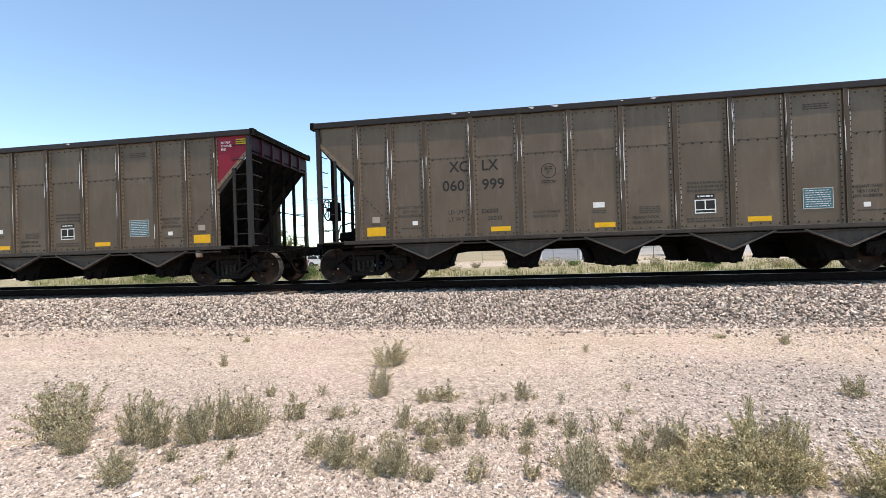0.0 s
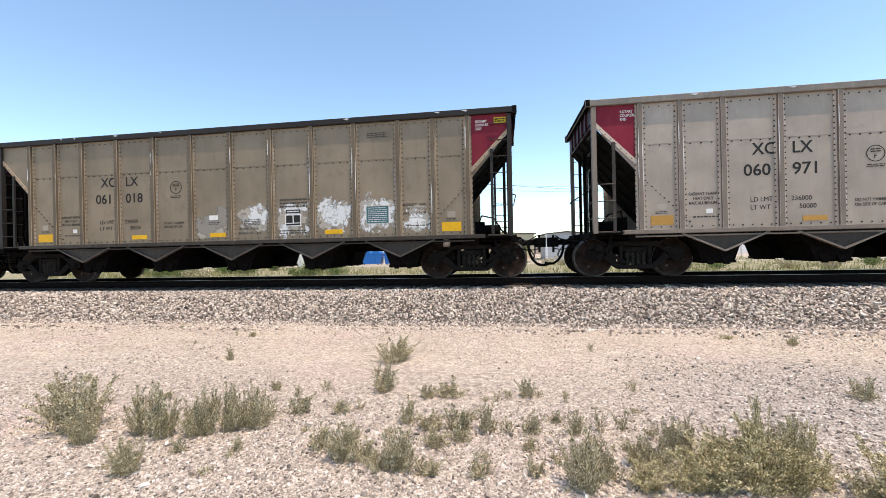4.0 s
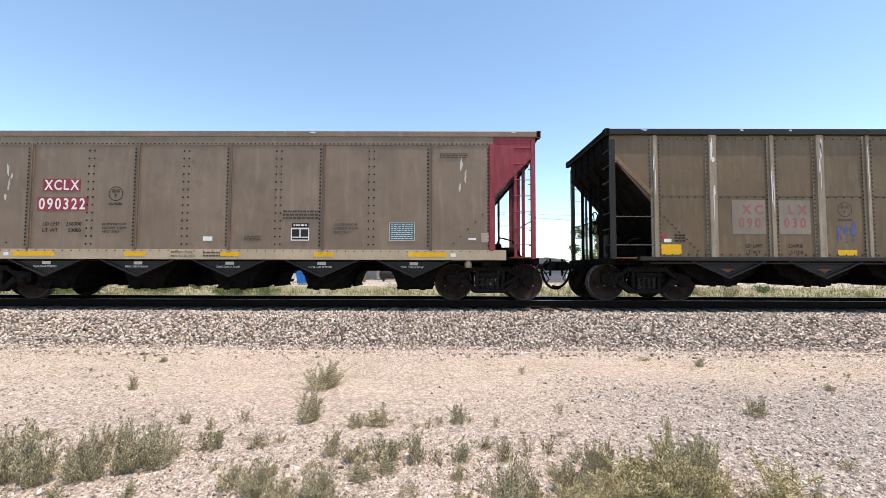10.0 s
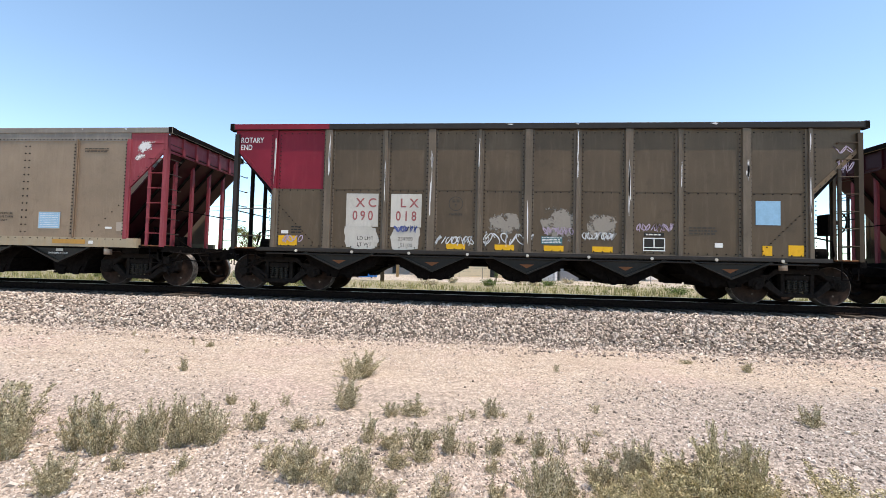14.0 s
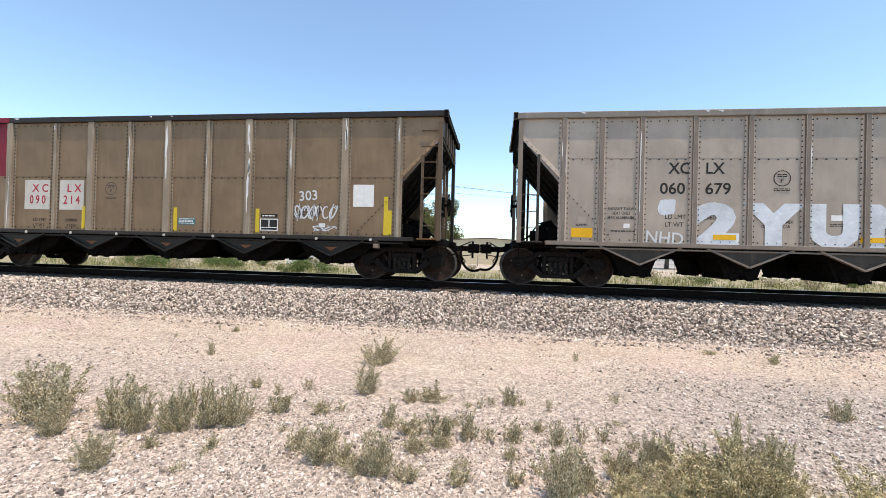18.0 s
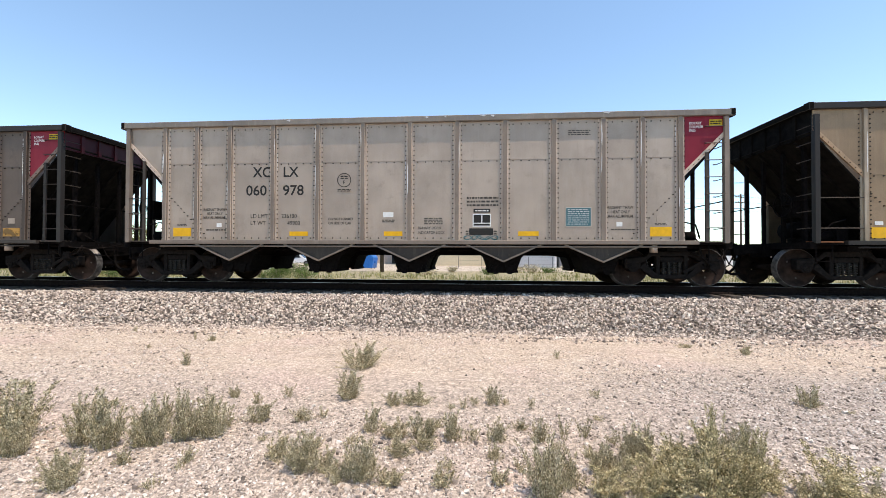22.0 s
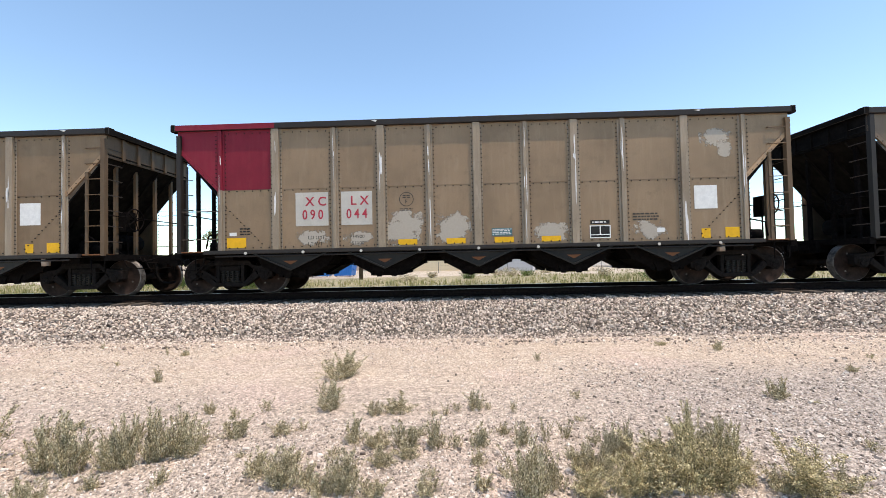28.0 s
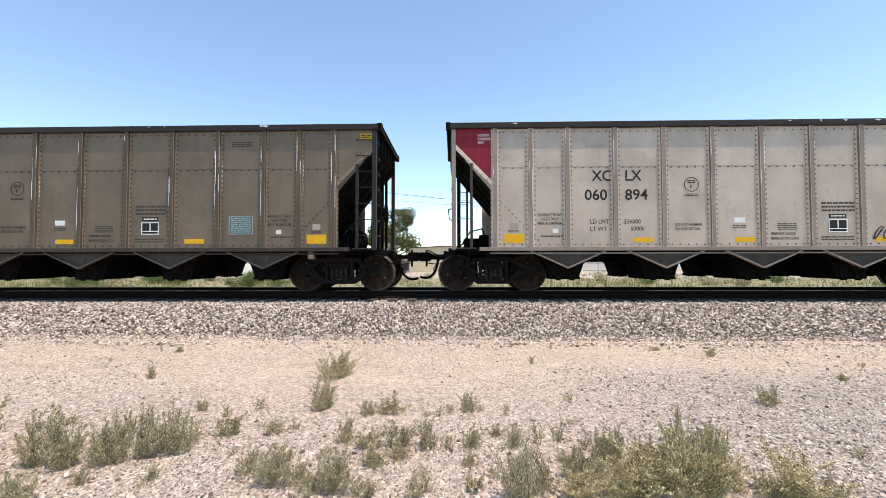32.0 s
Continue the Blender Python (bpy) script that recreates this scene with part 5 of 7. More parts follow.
for i, (kind, tint, red) in enumerate(FLEET):
    pale = kind == 2 and i in (9,)
    car = hopper_car(i, kind, tint, red, chord=PALECHORD if tint == "grey" and i != 22 or pale else PAINT[tint] if kind == 2 else CHORD, redpaint=PINK if i in (7, 9, 11) else RED)
    CARS.append(car)
    if kind == 1:
        a, b = (NUMBERS[i].split() + ["", ""])[:2]
        marks_1(car, a, b, red, load=LOADS.get(i, ("236000", "50000")), tapes=OLDYELLOW if i in (4, 14) else None)
    elif kind == 2:
        marks_2(car, NUMBERS[i], OLDYELLOW if i == 9 else YELLOW, SKYBLUE if i == 9 else TEAL)
    else:
        marks_3(car, NUMBERS[i], YELLOW, ink=OLDRED if i in (8, 10) else None, patch=FADEDPATCH if i == 8 else PATCHG if i == 16 else PATCHW, square=SKYBLUE if i in (5, 8, 10, 16) else WHITE if i in (12, 18, 19) else None, yellow_posts=i in (5, 12))
    extras(i, car, kind, tint, red)


# ---- ground, ballast and track ----
def ground_material():
    m = Mat("pale_dirt_and_gravel", 0.95)
    v = m.coord()
    big = m.noise(v, 0.35, 4)
    mid = m.noise(v, 2.2, 5, 0.6)
    fine = m.noise(v, 38, 4, 0.7)
    clod = m.noise(v, 11, 4, 0.7)
    peb = m.ramp(m.cells(v, 48), [(0.15, (0.16, 0.16, 0.16)), (0.5, (0.5, 0.5, 0.5)), (0.85, (0.86, 0.86, 0.86))])
    grain = m.ramp(m.cells(v, 115), [(0.2, (0.22, 0.22, 0.22)), (0.5, (0.5, 0.5, 0.5)), (0.8, (0.78, 0.78, 0.78))])
    xyz = m.n.new("ShaderNodeSeparateXYZ")
    m.l.new(v, xyz.inputs[0])

    def band(out, lo, hi, wob, scale=1.0):
        """0 below lo, 1 above hi, with an uneven edge."""
        w = m.n.new("ShaderNodeMath")
        w.operation = "MULTIPLY_ADD"
        m.l.new(m.noise(v, scale, 3), w.inputs[0])
        w.inputs[1].default_value = wob
        m.l.new(out, w.inputs[2])
        r = m.n.new("ShaderNodeMapRange")
        r.inputs["From Min"].default_value, r.inputs["From Max"].default_value = lo + wob / 2, hi + wob / 2
        m.l.new(w.outputs[0], r.inputs["Value"])
        return r.outputs[0]
    gravel = m.mix(m.ramp(big, [(0.36, (0, 0, 0)), (0.64, (1, 1, 1))]), (0.475, 0.388, 0.318), (0.51, 0.422, 0.350))
    gravel = m.mix(m.ramp(clod, [(0.36, (0.8, 0.8, 0.8)), (0.54, (0, 0, 0))]), gravel, (0.25, 0.21, 0.175))
    lane = m.mix(m.ramp(mid, [(0.38, (0, 0, 0)), (0.64, (1, 1, 1))]), (0.485, 0.388, 0.303), (0.55, 0.455, 0.368))
    trail = m.noise(m.coord((0.22, 3.2, 1.0)), 1.3, 4, 0.6)
    lane = m.mix(m.ramp(trail, [(0.34, (0.5, 0.5, 0.5)), (0.50, (0, 0, 0))]), lane, (0.40, 0.315, 0.245))
    lane = m.mix(m.ramp(trail, [(0.54, (0, 0, 0)), (0.70, (0.6, 0.6, 0.6))]), lane, (0.56, 0.465, 0.37))
    base = m.mix(band(xyz.outputs["Y"], 4.2, 5.2, 1.6), gravel, lane)
    base = m.mix(m.ramp(m.noise(v, 0.55, 3), [(0.52, (0, 0, 0)), (0.66, (0.55, 0.55, 0.55))]), base, (0.53, 0.40, 0.345))
    grey = m.n.new("ShaderNodeMath")
    grey.operation = "MULTIPLY"
    m.l.new(band(xyz.outputs["X"], 0.8, 3.4, 2.0, 0.6), grey.inputs[0])
    inv = m.n.new("ShaderNodeMath")
    inv.operation = "SUBTRACT"
    inv.inputs[0].default_value = 1.0
    m.l.new(band(xyz.outputs["Y"], 4.6, 6.0, 1.2), inv.inputs[1])
    m.l.new(inv.outputs[0], grey.inputs[1])
    base = m.mix(grey.outputs[0], base, m.mix(m.ramp(clod, [(0.35, (0, 0, 0)), (0.6, (1, 1, 1))]), (0.26, 0.22, 0.19), (0.43, 0.375, 0.335)))
    meadow = m.mix(m.ramp(mid, [(0.40, (0, 0, 0)), (0.62, (1, 1, 1))]), (0.22, 0.20, 0.09), (0.38, 0.32, 0.19))
    base = m.mix(band(xyz.outputs["Y"], 14.5, 16.0, 1.0), base, meadow)
    base = m.mix(band(xyz.outputs["Y"], 35.0, 37.0, 6.0, 0.2), base, (0.50, 0.42, 0.33))
    base = m.mix(m.ramp(fine, [(0.32, (0.7, 0.7, 0.7)), (0.52, (0, 0, 0))]), base, (0.22, 0.18, 0.15))
    base = m.mix(m.ramp(m.noise(v, 130, 3, 0.7), [(0.36, (0.65, 0.65, 0.65)), (0.5, (0, 0, 0))]), base, (0.20, 0.165, 0.135))
    base = m.mix(0.55, m.mix(0.5, base, peb, "OVERLAY"), grain, "OVERLAY")
    m.color(base)
    m.bump(clod, 0.6, 0.03)
    return m.m


GROUND = ground_material()


def stone_material(name, stops, rough=0.9):
    m = Mat(name, rough)
    geo = m.n.new("ShaderNodeNewGeometry")
    v = m.coord()
    base = m.ramp(geo.outputs["Random Per Island"], stops)
    m.color(m.mix(m.ramp(m.noise(v, 45, 3), [(0.35, (0.3, 0.3, 0.3)), (0.7, (0, 0, 0))]), base, (0.12, 0.10, 0.09)))
    return m.m


STONE = stone_material("crushed_ballast_stone", [(0.0, (0.11, 0.085, 0.072)), (0.25, (0.37, 0.293, 0.24)), (0.6, (0.64, 0.52, 0.43)), (1.0, (0.86, 0.745, 0.64))])
PEBBLE = stone_material("mixed_ground_pebbles", [(0.0, (0.10, 0.083, 0.07)), (0.18, (0.33, 0.27, 0.225)), (0.6, (0.57, 0.475, 0.395)), (1.0, (0.86, 0.78, 0.70))])


def ballast_bed():
    m = Mat("ballast_bed", 0.95)
    v = m.coord()
    # cell edges coloured darker to stand for shade between the stones
    m.color(m.mix(m.ramp(m.cells(v, 22, "Distance"), [(0.1, (0, 0, 0)), (0.6, (1, 1, 1))]), (0.22, 0.18, 0.15), (0.09, 0.075, 0.062)))
    m.bump(m.cells(v, 22, "Distance"), 0.8, 0.04)
    return m.m


BED = ballast_bed()
TOE = 3.45


def ground_height(x, y):
    if y > TY + 3.2:
        return -0.02 + 0.10 * noise.noise((x * 0.08, y * 0.08, 3.0))
    return 0.018 * noise.noise((x * 0.9, y * 0.9, 0.5)) + 0.012 * noise.noise((x * 3.1, y * 3.1, 7.0))


def make_ground():
    xs = sorted({*[round(-14 + 0.16 * k, 3) for k in range(176)], *[s * v for s in (-1, 1) for v in (17, 22, 30, 45, 70, 110, 180, 300, 600, 1500, 3500)]})
    ys = sorted({*[round(1.2 + 0.14 * k, 3) for k in range(54)], *[-3500, -1500, -600, -200, -60, -20, -6, -2, 0, 9.5, 11, 12.5, 14, 15, 16, 18, 20, 23, 26, 30, 36, 44, 60, 90, 150, 300, 700, 1600, 4000]})
    bm = bmesh.new()
    rows = [[bm.verts.new((x, y, ground_height(x, y) if abs(x) < 50 and abs(y) < 70 else 0.0)) for x in xs] for y in ys]
    for a, b in zip(rows, rows[1:]):
        for k in range(len(xs) - 1):
            bm.faces.new((a[k], a[k + 1], b[k + 1], b[k])).smooth = True
    me = bpy.data.meshes.new("ground")
    bm.to_mesh(me)
    bm.free()
    me.materials.append(GROUND)
    return tagged(new("ground", me), "pale dry dirt and gravel ground beside the railway", "ground", kind="structure")


make_ground()
PROFILE = [(-TOE - 0.3, -0.05), (-TOE, 0.0), (-TOE + 0.3, 0.04), (-2.0, 0.395), (-1.62, 0.45), (1.62, 0.45), (2.0, 0.395), (TOE, -0.05)]


def bed_height(y):
    """Ballast surface at y from the track's centre."""
    for (a, za), (b, zb) in zip(PROFILE, PROFILE[1:]):
        if a <= y <= b:
            return za + (zb - za) * (y - a) / (b - a)
    return 0.0


def make_bed():
    bm = bmesh.new()
    xs = [-600, -200, -60, -25] + [-16 + 0.5 * k for k in range(65)] + [25, 60, 200, 600]
    rows = []
    for x in xs:
        w = 0.08 * noise.noise((x * 0.7, 0, 0))
        rows.append([bm.verts.new((x, TY + y + (w if abs(y) > 3 else 0), z)) for y, z in PROFILE])
    for a, b in zip(rows, rows[1:]):
        for k in range(len(PROFILE) - 1):
            bm.faces.new((a[k], a[k + 1], b[k + 1], b[k]))
    bmesh.ops.recalc_face_normals(bm, faces=bm.faces)
    me = bpy.data.meshes.new("ballast_bed")
    bm.to_mesh(me)
    bm.free()
    me.materials.append(BED)
    return tagged(new("ballast_bed", me), "sloping bed of crushed grey ballast under the track", "ballast", kind="structure")


make_bed()
ROCKS = []
for q in range(12):             # crushed blocks with skewed corners
    rq = random.Random(q)
    vs = [Vector((i * rq.uniform(0.55, 1.0), j * rq.uniform(0.5, 1.0), k * rq.uniform(0.5, 1.0))) for i in (-1, 1) for j in (-1, 1) for k in (-1, 1)]
    ROCKS.append((vs, [(0, 1, 3, 2), (4, 6, 7, 5), (0, 4, 5, 1), (2, 3, 7, 6), (0, 2, 6, 4), (1, 5, 7, 3)]))


def scatter(name, spots, mat, label, category, tilt=0.75):
    """Joins small stones at (x, y, z, size) into one mesh."""
    rr = random.Random(11)
    verts, faces = [], []
    for x, y, z, s in spots:
        vs, fs = ROCKS[rr.randrange(12)]
        m = Euler((rr.gauss(0, tilt), rr.gauss(0, tilt), rr.uniform(0, 6.3))).to_matrix()
        k = len(verts)
        sx, sy, sz = s * rr.uniform(0.8, 1.45), s * rr.uniform(0.65, 1.0), s * rr.uniform(0.45, 0.8)
        for v in vs:
            w = m @ Vector((v.x * sx, v.y * sy, v.z * sz))
            verts.append((x + w.x, y + w.y, z + w.z))
        faces += [tuple(a + k for a in f) for f in fs]
    me = bpy.data.meshes.new(name)
    me.from_pydata(verts, [], faces)
    me.materials.append(mat)
    return tagged(new(name, me), label, category, kind="stuff")


rs = random.Random(5)
spots = []
step = 0.050
for i in range(int(32 / step)):
    for j in range(int((TOE - 0.6) / step)):
        x, y = -16 + (i + rs.uniform(-0.45, 0.45)) * step, -TOE + (j + rs.uniform(-0.45, 0.45)) * step
        spots.append((x, TY + y, bed_height(y) + rs.uniform(-0.005, 0.04), rs.uniform(0.017, 0.033) * (0.75 if y < -TOE + 0.35 else 1.0)))
for k in range(11000):
    x, y = rs.uniform(-16, 16), -TOE + 0.15 - abs(rs.gauss(0, 0.33))
    spots.append((x, TY + y, bed_height(y) + 0.008 if y > -TOE - 0.3 else 0.006, rs.uniform(0.008, 0.030)))
scatter("ballast_stones", spots, STONE, "loose crushed grey-pink ballast stones on the slope", "ballast")
spots = []
for k in range(90000):
    y = 1.7 + 6.2 * rs.random() ** 1.6
    x = rs.uniform(-1.25 * y - 1.0, 1.25 * y + 1.0)
    big = rs.random()
    s = rs.uniform(0.004, 0.010) if big < 0.86 else rs.uniform(0.008, 0.015) if big < 0.988 else rs.uniform(0.014, 0.024)
    dens = noise.noise((x * 0.5, y * 0.5, 2.0)) + (0.35 if x > 1.5 and y < 5.5 else 0.0) + (0.25 if y < 3.8 else -0.2)
    if dens + rs.uniform(-0.5, 0.5) > 0.0:
        spots.append((x, y, ground_height(x, y) + s * 0.2, s))
for k in range(14000):
    x, y = rs.uniform(0.8, 8.0), rs.uniform(1.9, 5.8)
    s = rs.uniform(0.005, 0.012) if rs.random() < 0.88 else rs.uniform(0.011, 0.021)
    if rs.random() < min(1.0, (x - 0.6) / 2.5) * min(1.0, (5.9 - y) / 1.2):
        spots.append((x, y, ground_height(x, y) + s * 0.15, s))
scatter("ground_pebbles", spots, PEBBLE, "scattered pebbles and gravel on the dirt", "gravel")


def make_rail(y):
    prof = [(-0.075, 0.0), (0.075, 0.0), (0.075, 0.012), (0.012, 0.035), (0.012, 0.125), (0.037, 0.135), (0.037, 0.165), (0.025, 0.172), (-0.025, 0.172), (-0.037, 0.165), (-0.037, 0.135), (-0.012, 0.125), (-0.012, 0.035), (-0.075, 0.012)]
    bm = bmesh.new()
    ends = [[bm.verts.new((x, TY + y + a, RZ - 0.172 + z)) for a, z in prof] for x in (-600, 600)]
    n = len(prof)
    for k in range(n):
        bm.faces.new((ends[0][k], ends[0][(k + 1) % n], ends[1][(k + 1) % n], ends[1][k])).material_index = 1 if k in (7, 8) else 0
    bm.faces.new(ends[0])
    bm.faces.new(ends[1])
    bmesh.ops.recalc_face_normals(bm, faces=bm.faces)
    me = bpy.data.meshes.new("rail")
    bm.to_mesh(me)
    bm.free()
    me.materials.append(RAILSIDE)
    me.materials.append(RAILTOP)
    return tagged(new("rail", me), "rusty steel rail with a polished head", "rail", "rails of the track", "structure")


make_rail(-0.755)
make_rail(0.755)
ties = thing("track_ties", pose(0, TY, 0), "weathered wooden ties bedded in the ballast", "railway ties", kind="structure")
tie_mesh = mesh("tie", lambda bm: box(bm, -0.115, 0.115, -1.3, 1.3, 0.36, 0.545), TIE, soften=0.012)
spike_mesh = mesh("tie_plate", lambda bm: (box(bm, -0.10, 0.10, -0.18, 0.18, 0.545, 0.556), rod(bm, (0.05, -0.1, 0.55), (0.05, -0.1, 0.60), 0.012), rod(bm, (-0.05, 0.1, 0.55), (-0.05, 0.1, 0.60), 0.012)), RAILSIDE)
for k in range(-60, 61):
    x = k * 0.495 + random.uniform(-0.03, 0.03)
    t = part("tie", tie_mesh, ties, pose(x, 0, 0, 0, 0, random.uniform(-1, 1)))
    part("tie_plate", spike_mesh, ties, pose(x, -0.755, 0))


# ---- weeds in the foreground ----
def leaf_material(name, a, b, c):
    m = Mat(name, 0.75)
    geo = m.n.new("ShaderNodeNewGeometry")
    m.color(m.ramp(geo.outputs["Random Per Island"], [(0.0, a), (0.5, b), (1.0, c)]))
    m.b.inputs["Specular IOR Level"].default_value = 0.2
    thin = m.n.new("ShaderNodeBsdfTranslucent")
    m.l.new(m.b.inputs["Base Color"].links[0].from_socket, thin.inputs["Color"])
    both = m.n.new("ShaderNodeMixShader")
    both.inputs[0].default_value = 0.15
    m.l.new(m.b.outputs[0], both.inputs[1])
    m.l.new(thin.outputs[0], both.inputs[2])
    m.l.new(both.outputs[0], m.n["Material Output"].inputs["Surface"])
    return m.m


SAGE = leaf_material("grey_green_leaves", (0.06, 0.051, 0.025), (0.47, 0.405, 0.255), (0.90, 0.80, 0.59))
STRAW = leaf_material("straw_and_green_leaves", (0.06, 0.051, 0.023), (0.47, 0.40, 0.22), (0.92, 0.80, 0.53))
GREEN = leaf_material("fresh_green_leaves", (0.045, 0.085, 0.018), (0.09, 0.15, 0.035), (0.17, 0.22, 0.07))
TREELEAF = leaf_material("cottonwood_leaves", (0.055, 0.070, 0.018), (0.115, 0.125, 0.040), (0.23, 0.21, 0.09))
GRASS = leaf_material("dry_green_grass", (0.13, 0.15, 0.045), (0.24, 0.245, 0.09), (0.42, 0.37, 0.19))
TWIG = grit("dry_grey_twigs", (0.14, 0.11, 0.08), (0.30, 0.25, 0.19), 40, 0.9, 0.2)
BARK = grit("furrowed_bark", (0.07, 0.055, 0.042), (0.18, 0.15, 0.12), 6, 0.95, 0.6)


def leaf(verts, faces, p, d, size, wide, rr):
    """A folded leaf at p along d."""
    side = d.cross(Vector((rr.uniform(-1, 1), rr.uniform(-1, 1), rr.uniform(-1, 1))))
    side = side.normalized() if side.length > 1e-5 else Vector((1, 0, 0))
    k = len(verts)
    mid = p + d * size * 0.5
    verts += [p, mid + side * wide, p + d * size, mid - side * wide]
    faces.append((k, k + 1, k + 2, k + 3))


def grow(name, h, w, shoots, leaves, lsize, seed, upright=0.5, leafmat=None):
    """Stem and leaf meshes of a bushy weed of height h and spread w: leafy sprigs of uneven height."""
    rr = random.Random(seed)
    bm = bmesh.new()
    verts, faces = [], []
    for k in range(shoots):
        a, r = rr.uniform(0, math.tau), math.sqrt(rr.random())
        r *= 0.8 + 0.45 * noise.noise((math.cos(a) * 1.6, math.sin(a) * 1.6, seed * 3.7))
        ca, sa = math.cos(a), math.sin(a)
        base = Vector((ca * r * w * 0.3, sa * r * w * 0.3, 0))
        reach = w * (0.62 - 0.2 * upright) * rr.uniform(0.75, 1.05)
        tip = Vector((ca * r * reach, sa * r * reach, 0))
        tall = h * (1.0 - 0.55 * r * r) * rr.choice((0.35, 0.45, 0.55, 0.65, 0.8, 1.0)) * rr.uniform(0.85, 1.08)
        lean = Vector((rr.gauss(0, 0.16), rr.gauss(0, 0.16), 0)) * h
        pts = [base.lerp(tip, u ** 0.9) + lean * u * u + Vector((0, 0, tall * u)) for u in (0, 0.3, 0.6, 0.85, 1.0)]
        for p, q in zip(pts, pts[1:]):
            rod(bm, p, q, 0.0018, 3)
        count = max(6, int(leaves * tall / h))
        for g in range(count):
            u = rr.random() ** 0.8
            i = min(3, int(u * 4))
            p = pts[i].lerp(pts[i + 1], u * 4 - i)
            b = rr.uniform(0, math.tau)
            spread = rr.uniform(0.2, 1.0)
            out = Vector((math.cos(b) * spread, math.sin(b) * spread, rr.uniform(0.15, 1.1))).normalized()
            off = out * rr.random() ** 0.7 * 0.075 * h ** 0.5 * (1.25 - 0.95 * u)
            d = (out + Vector((0, 0, 0.5))).normalized()
            leaf(verts, faces, p + off, d, lsize * rr.uniform(0.6, 1.4), lsize * rr.uniform(0.2, 0.36), rr)
    me = bpy.data.meshes.new(name + "_stems")
    bm.to_mesh(me)
    bm.free()
    me.materials.append(STEM)
    lm = bpy.data.meshes.new(name + "_leaves")
    lm.from_pydata(verts, [], faces)
    lm.materials.append(leafmat or SAGE)
    return me, lm, h, w


STEM = grit("straw_green_stems", (0.24, 0.21, 0.10), (0.42, 0.36, 0.20), 40, 0.9, 0.2)
KINDS = {
    "large": [grow("large_weed", 0.40, 0.42, 70, 210, 0.0145, s, 0.3) for s in (1, 2, 10)],
    "tall": [grow("tall_weed", 0.44, 0.34, 56, 260, 0.0115, s, 0.6, STRAW) for s in (3, 4, 11)],
    "mid": [grow("mid_weed", 0.20, 0.24, 34, 140, 0.012, s, 0.4) for s in (5, 6, 7)],
    "small": [grow("small_weed", 0.13, 0.14, 12, 64, 0.0105, s, 0.4) for s in (8, 9)],
}
# x, y, spread and height of each weed, clump by clump
WEEDS_NEAR = [
    (-2.57, 2.27, 0.3, 0.25), (-2.78, 2.36, 0.11, 0.07), (-2.03, 2.38, 0.15, 0.08), (-2.0, 2.6, 0.08, 0.08), (-0.2, 2.55, 0.2, 0.14), (0.15, 2.6, 0.18, 0.12), (0.95, 2.75, 0.24, 0.22),
    (1.35, 2.78, 0.24, 0.26), (1.5, 2.69, 0.13, 0.56), (1.72, 2.66, 0.16, 0.44), (1.02, 3.2, 0.14, 0.12), (0.6, 3.05, 0.14, 0.13), (-0.3, 3.4, 0.14, 0.1), (-0.95, 3.05, 0.14, 0.1),
    (-4.93, 4.04, 0.17, 0.09), (-5.05, 5.9, 0.12, 0.1), (-4.75, 6.55, 0.08, 0.17), (-3.3, 2.6, 0.3, 0.3), (-0.04, 3.17, 0.15, 0.17), (-0.19, 2.76, 0.14, 0.09), (-0.55, 2.53, 0.21, 0.12),
]
WEEDS_WEST = [
    (-3.01, 2.81, 0.34, 0.36), (-2.78, 2.76, 0.35, 0.43), (-2.53, 2.85, 0.34, 0.29), (-2.46, 2.88, 0.28, 0.37), (-2.3, 2.95, 0.37, 0.37), (-2.12, 3, 0.4, 0.36), (-2.77, 3.42, 0.19, 0.17),
    (-3.5, 3.63, 0.18, 0.07), (-2.46, 2.62, 0.17, 0.12), (-2.02, 2.67, 0.16, 0.11), (-2.77, 2.5, 0.14, 0.14), (-3.77, 4.99, 0.17, 0.19), (-2.45, 3.94, 0.17, 0.13), (-2.12, 3.79, 0.15, 0.17),
    (-1.87, 3.34, 0.23, 0.2), (-2.09, 3.25, 0.14, 0.12), (-1.9, 3.97, 0.13, 0.18), (-1.66, 3.06, 0.13, 0.06), (-6.27, 7.02, 0.1, 0.16), (-4.44, 6.48, 0.2, 0.11), (-3.58, 2.72, 0.62, 0.44),
    (-3.95, 2.9, 0.5, 0.4),
]
WEEDS_MID = [
    (-1.51, 3.4, 0.21, 0.12), (-1.36, 3.51, 0.15, 0.1), (-1.47, 5.04, 0.52, 0.34), (-1.27, 3.98, 0.3, 0.28), (-1.54, 4.56, 0.11, 0.16), (-0.8, 3.85, 0.19, 0.15), (-0.57, 3.87, 0.32, 0.19),
    (-0.24, 3.87, 0.11, 0.07), (-0.85, 3.25, 0.21, 0.21), (-0.64, 3.16, 0.26, 0.16), (-0.42, 3.16, 0.29, 0.23), (-0.18, 3.15, 0.22, 0.24), (-0.55, 2.89, 0.26, 0.14), (-0.38, 3, 0.23, 0.12),
    (-1.4, 2.74, 0.23, 0.17), (-1.17, 2.6, 0.31, 0.27), (-0.74, 2.53, 0.29, 0.28), (-1.01, 2.64, 0.2, 0.15), (-0.88, 2.53, 0.21, 0.14), (-1.23, 2.97, 0.16, 0.09), (-0.13, 3.87, 0.12, 0.13),
    (-0.02, 3.96, 0.1, 0.14),
]
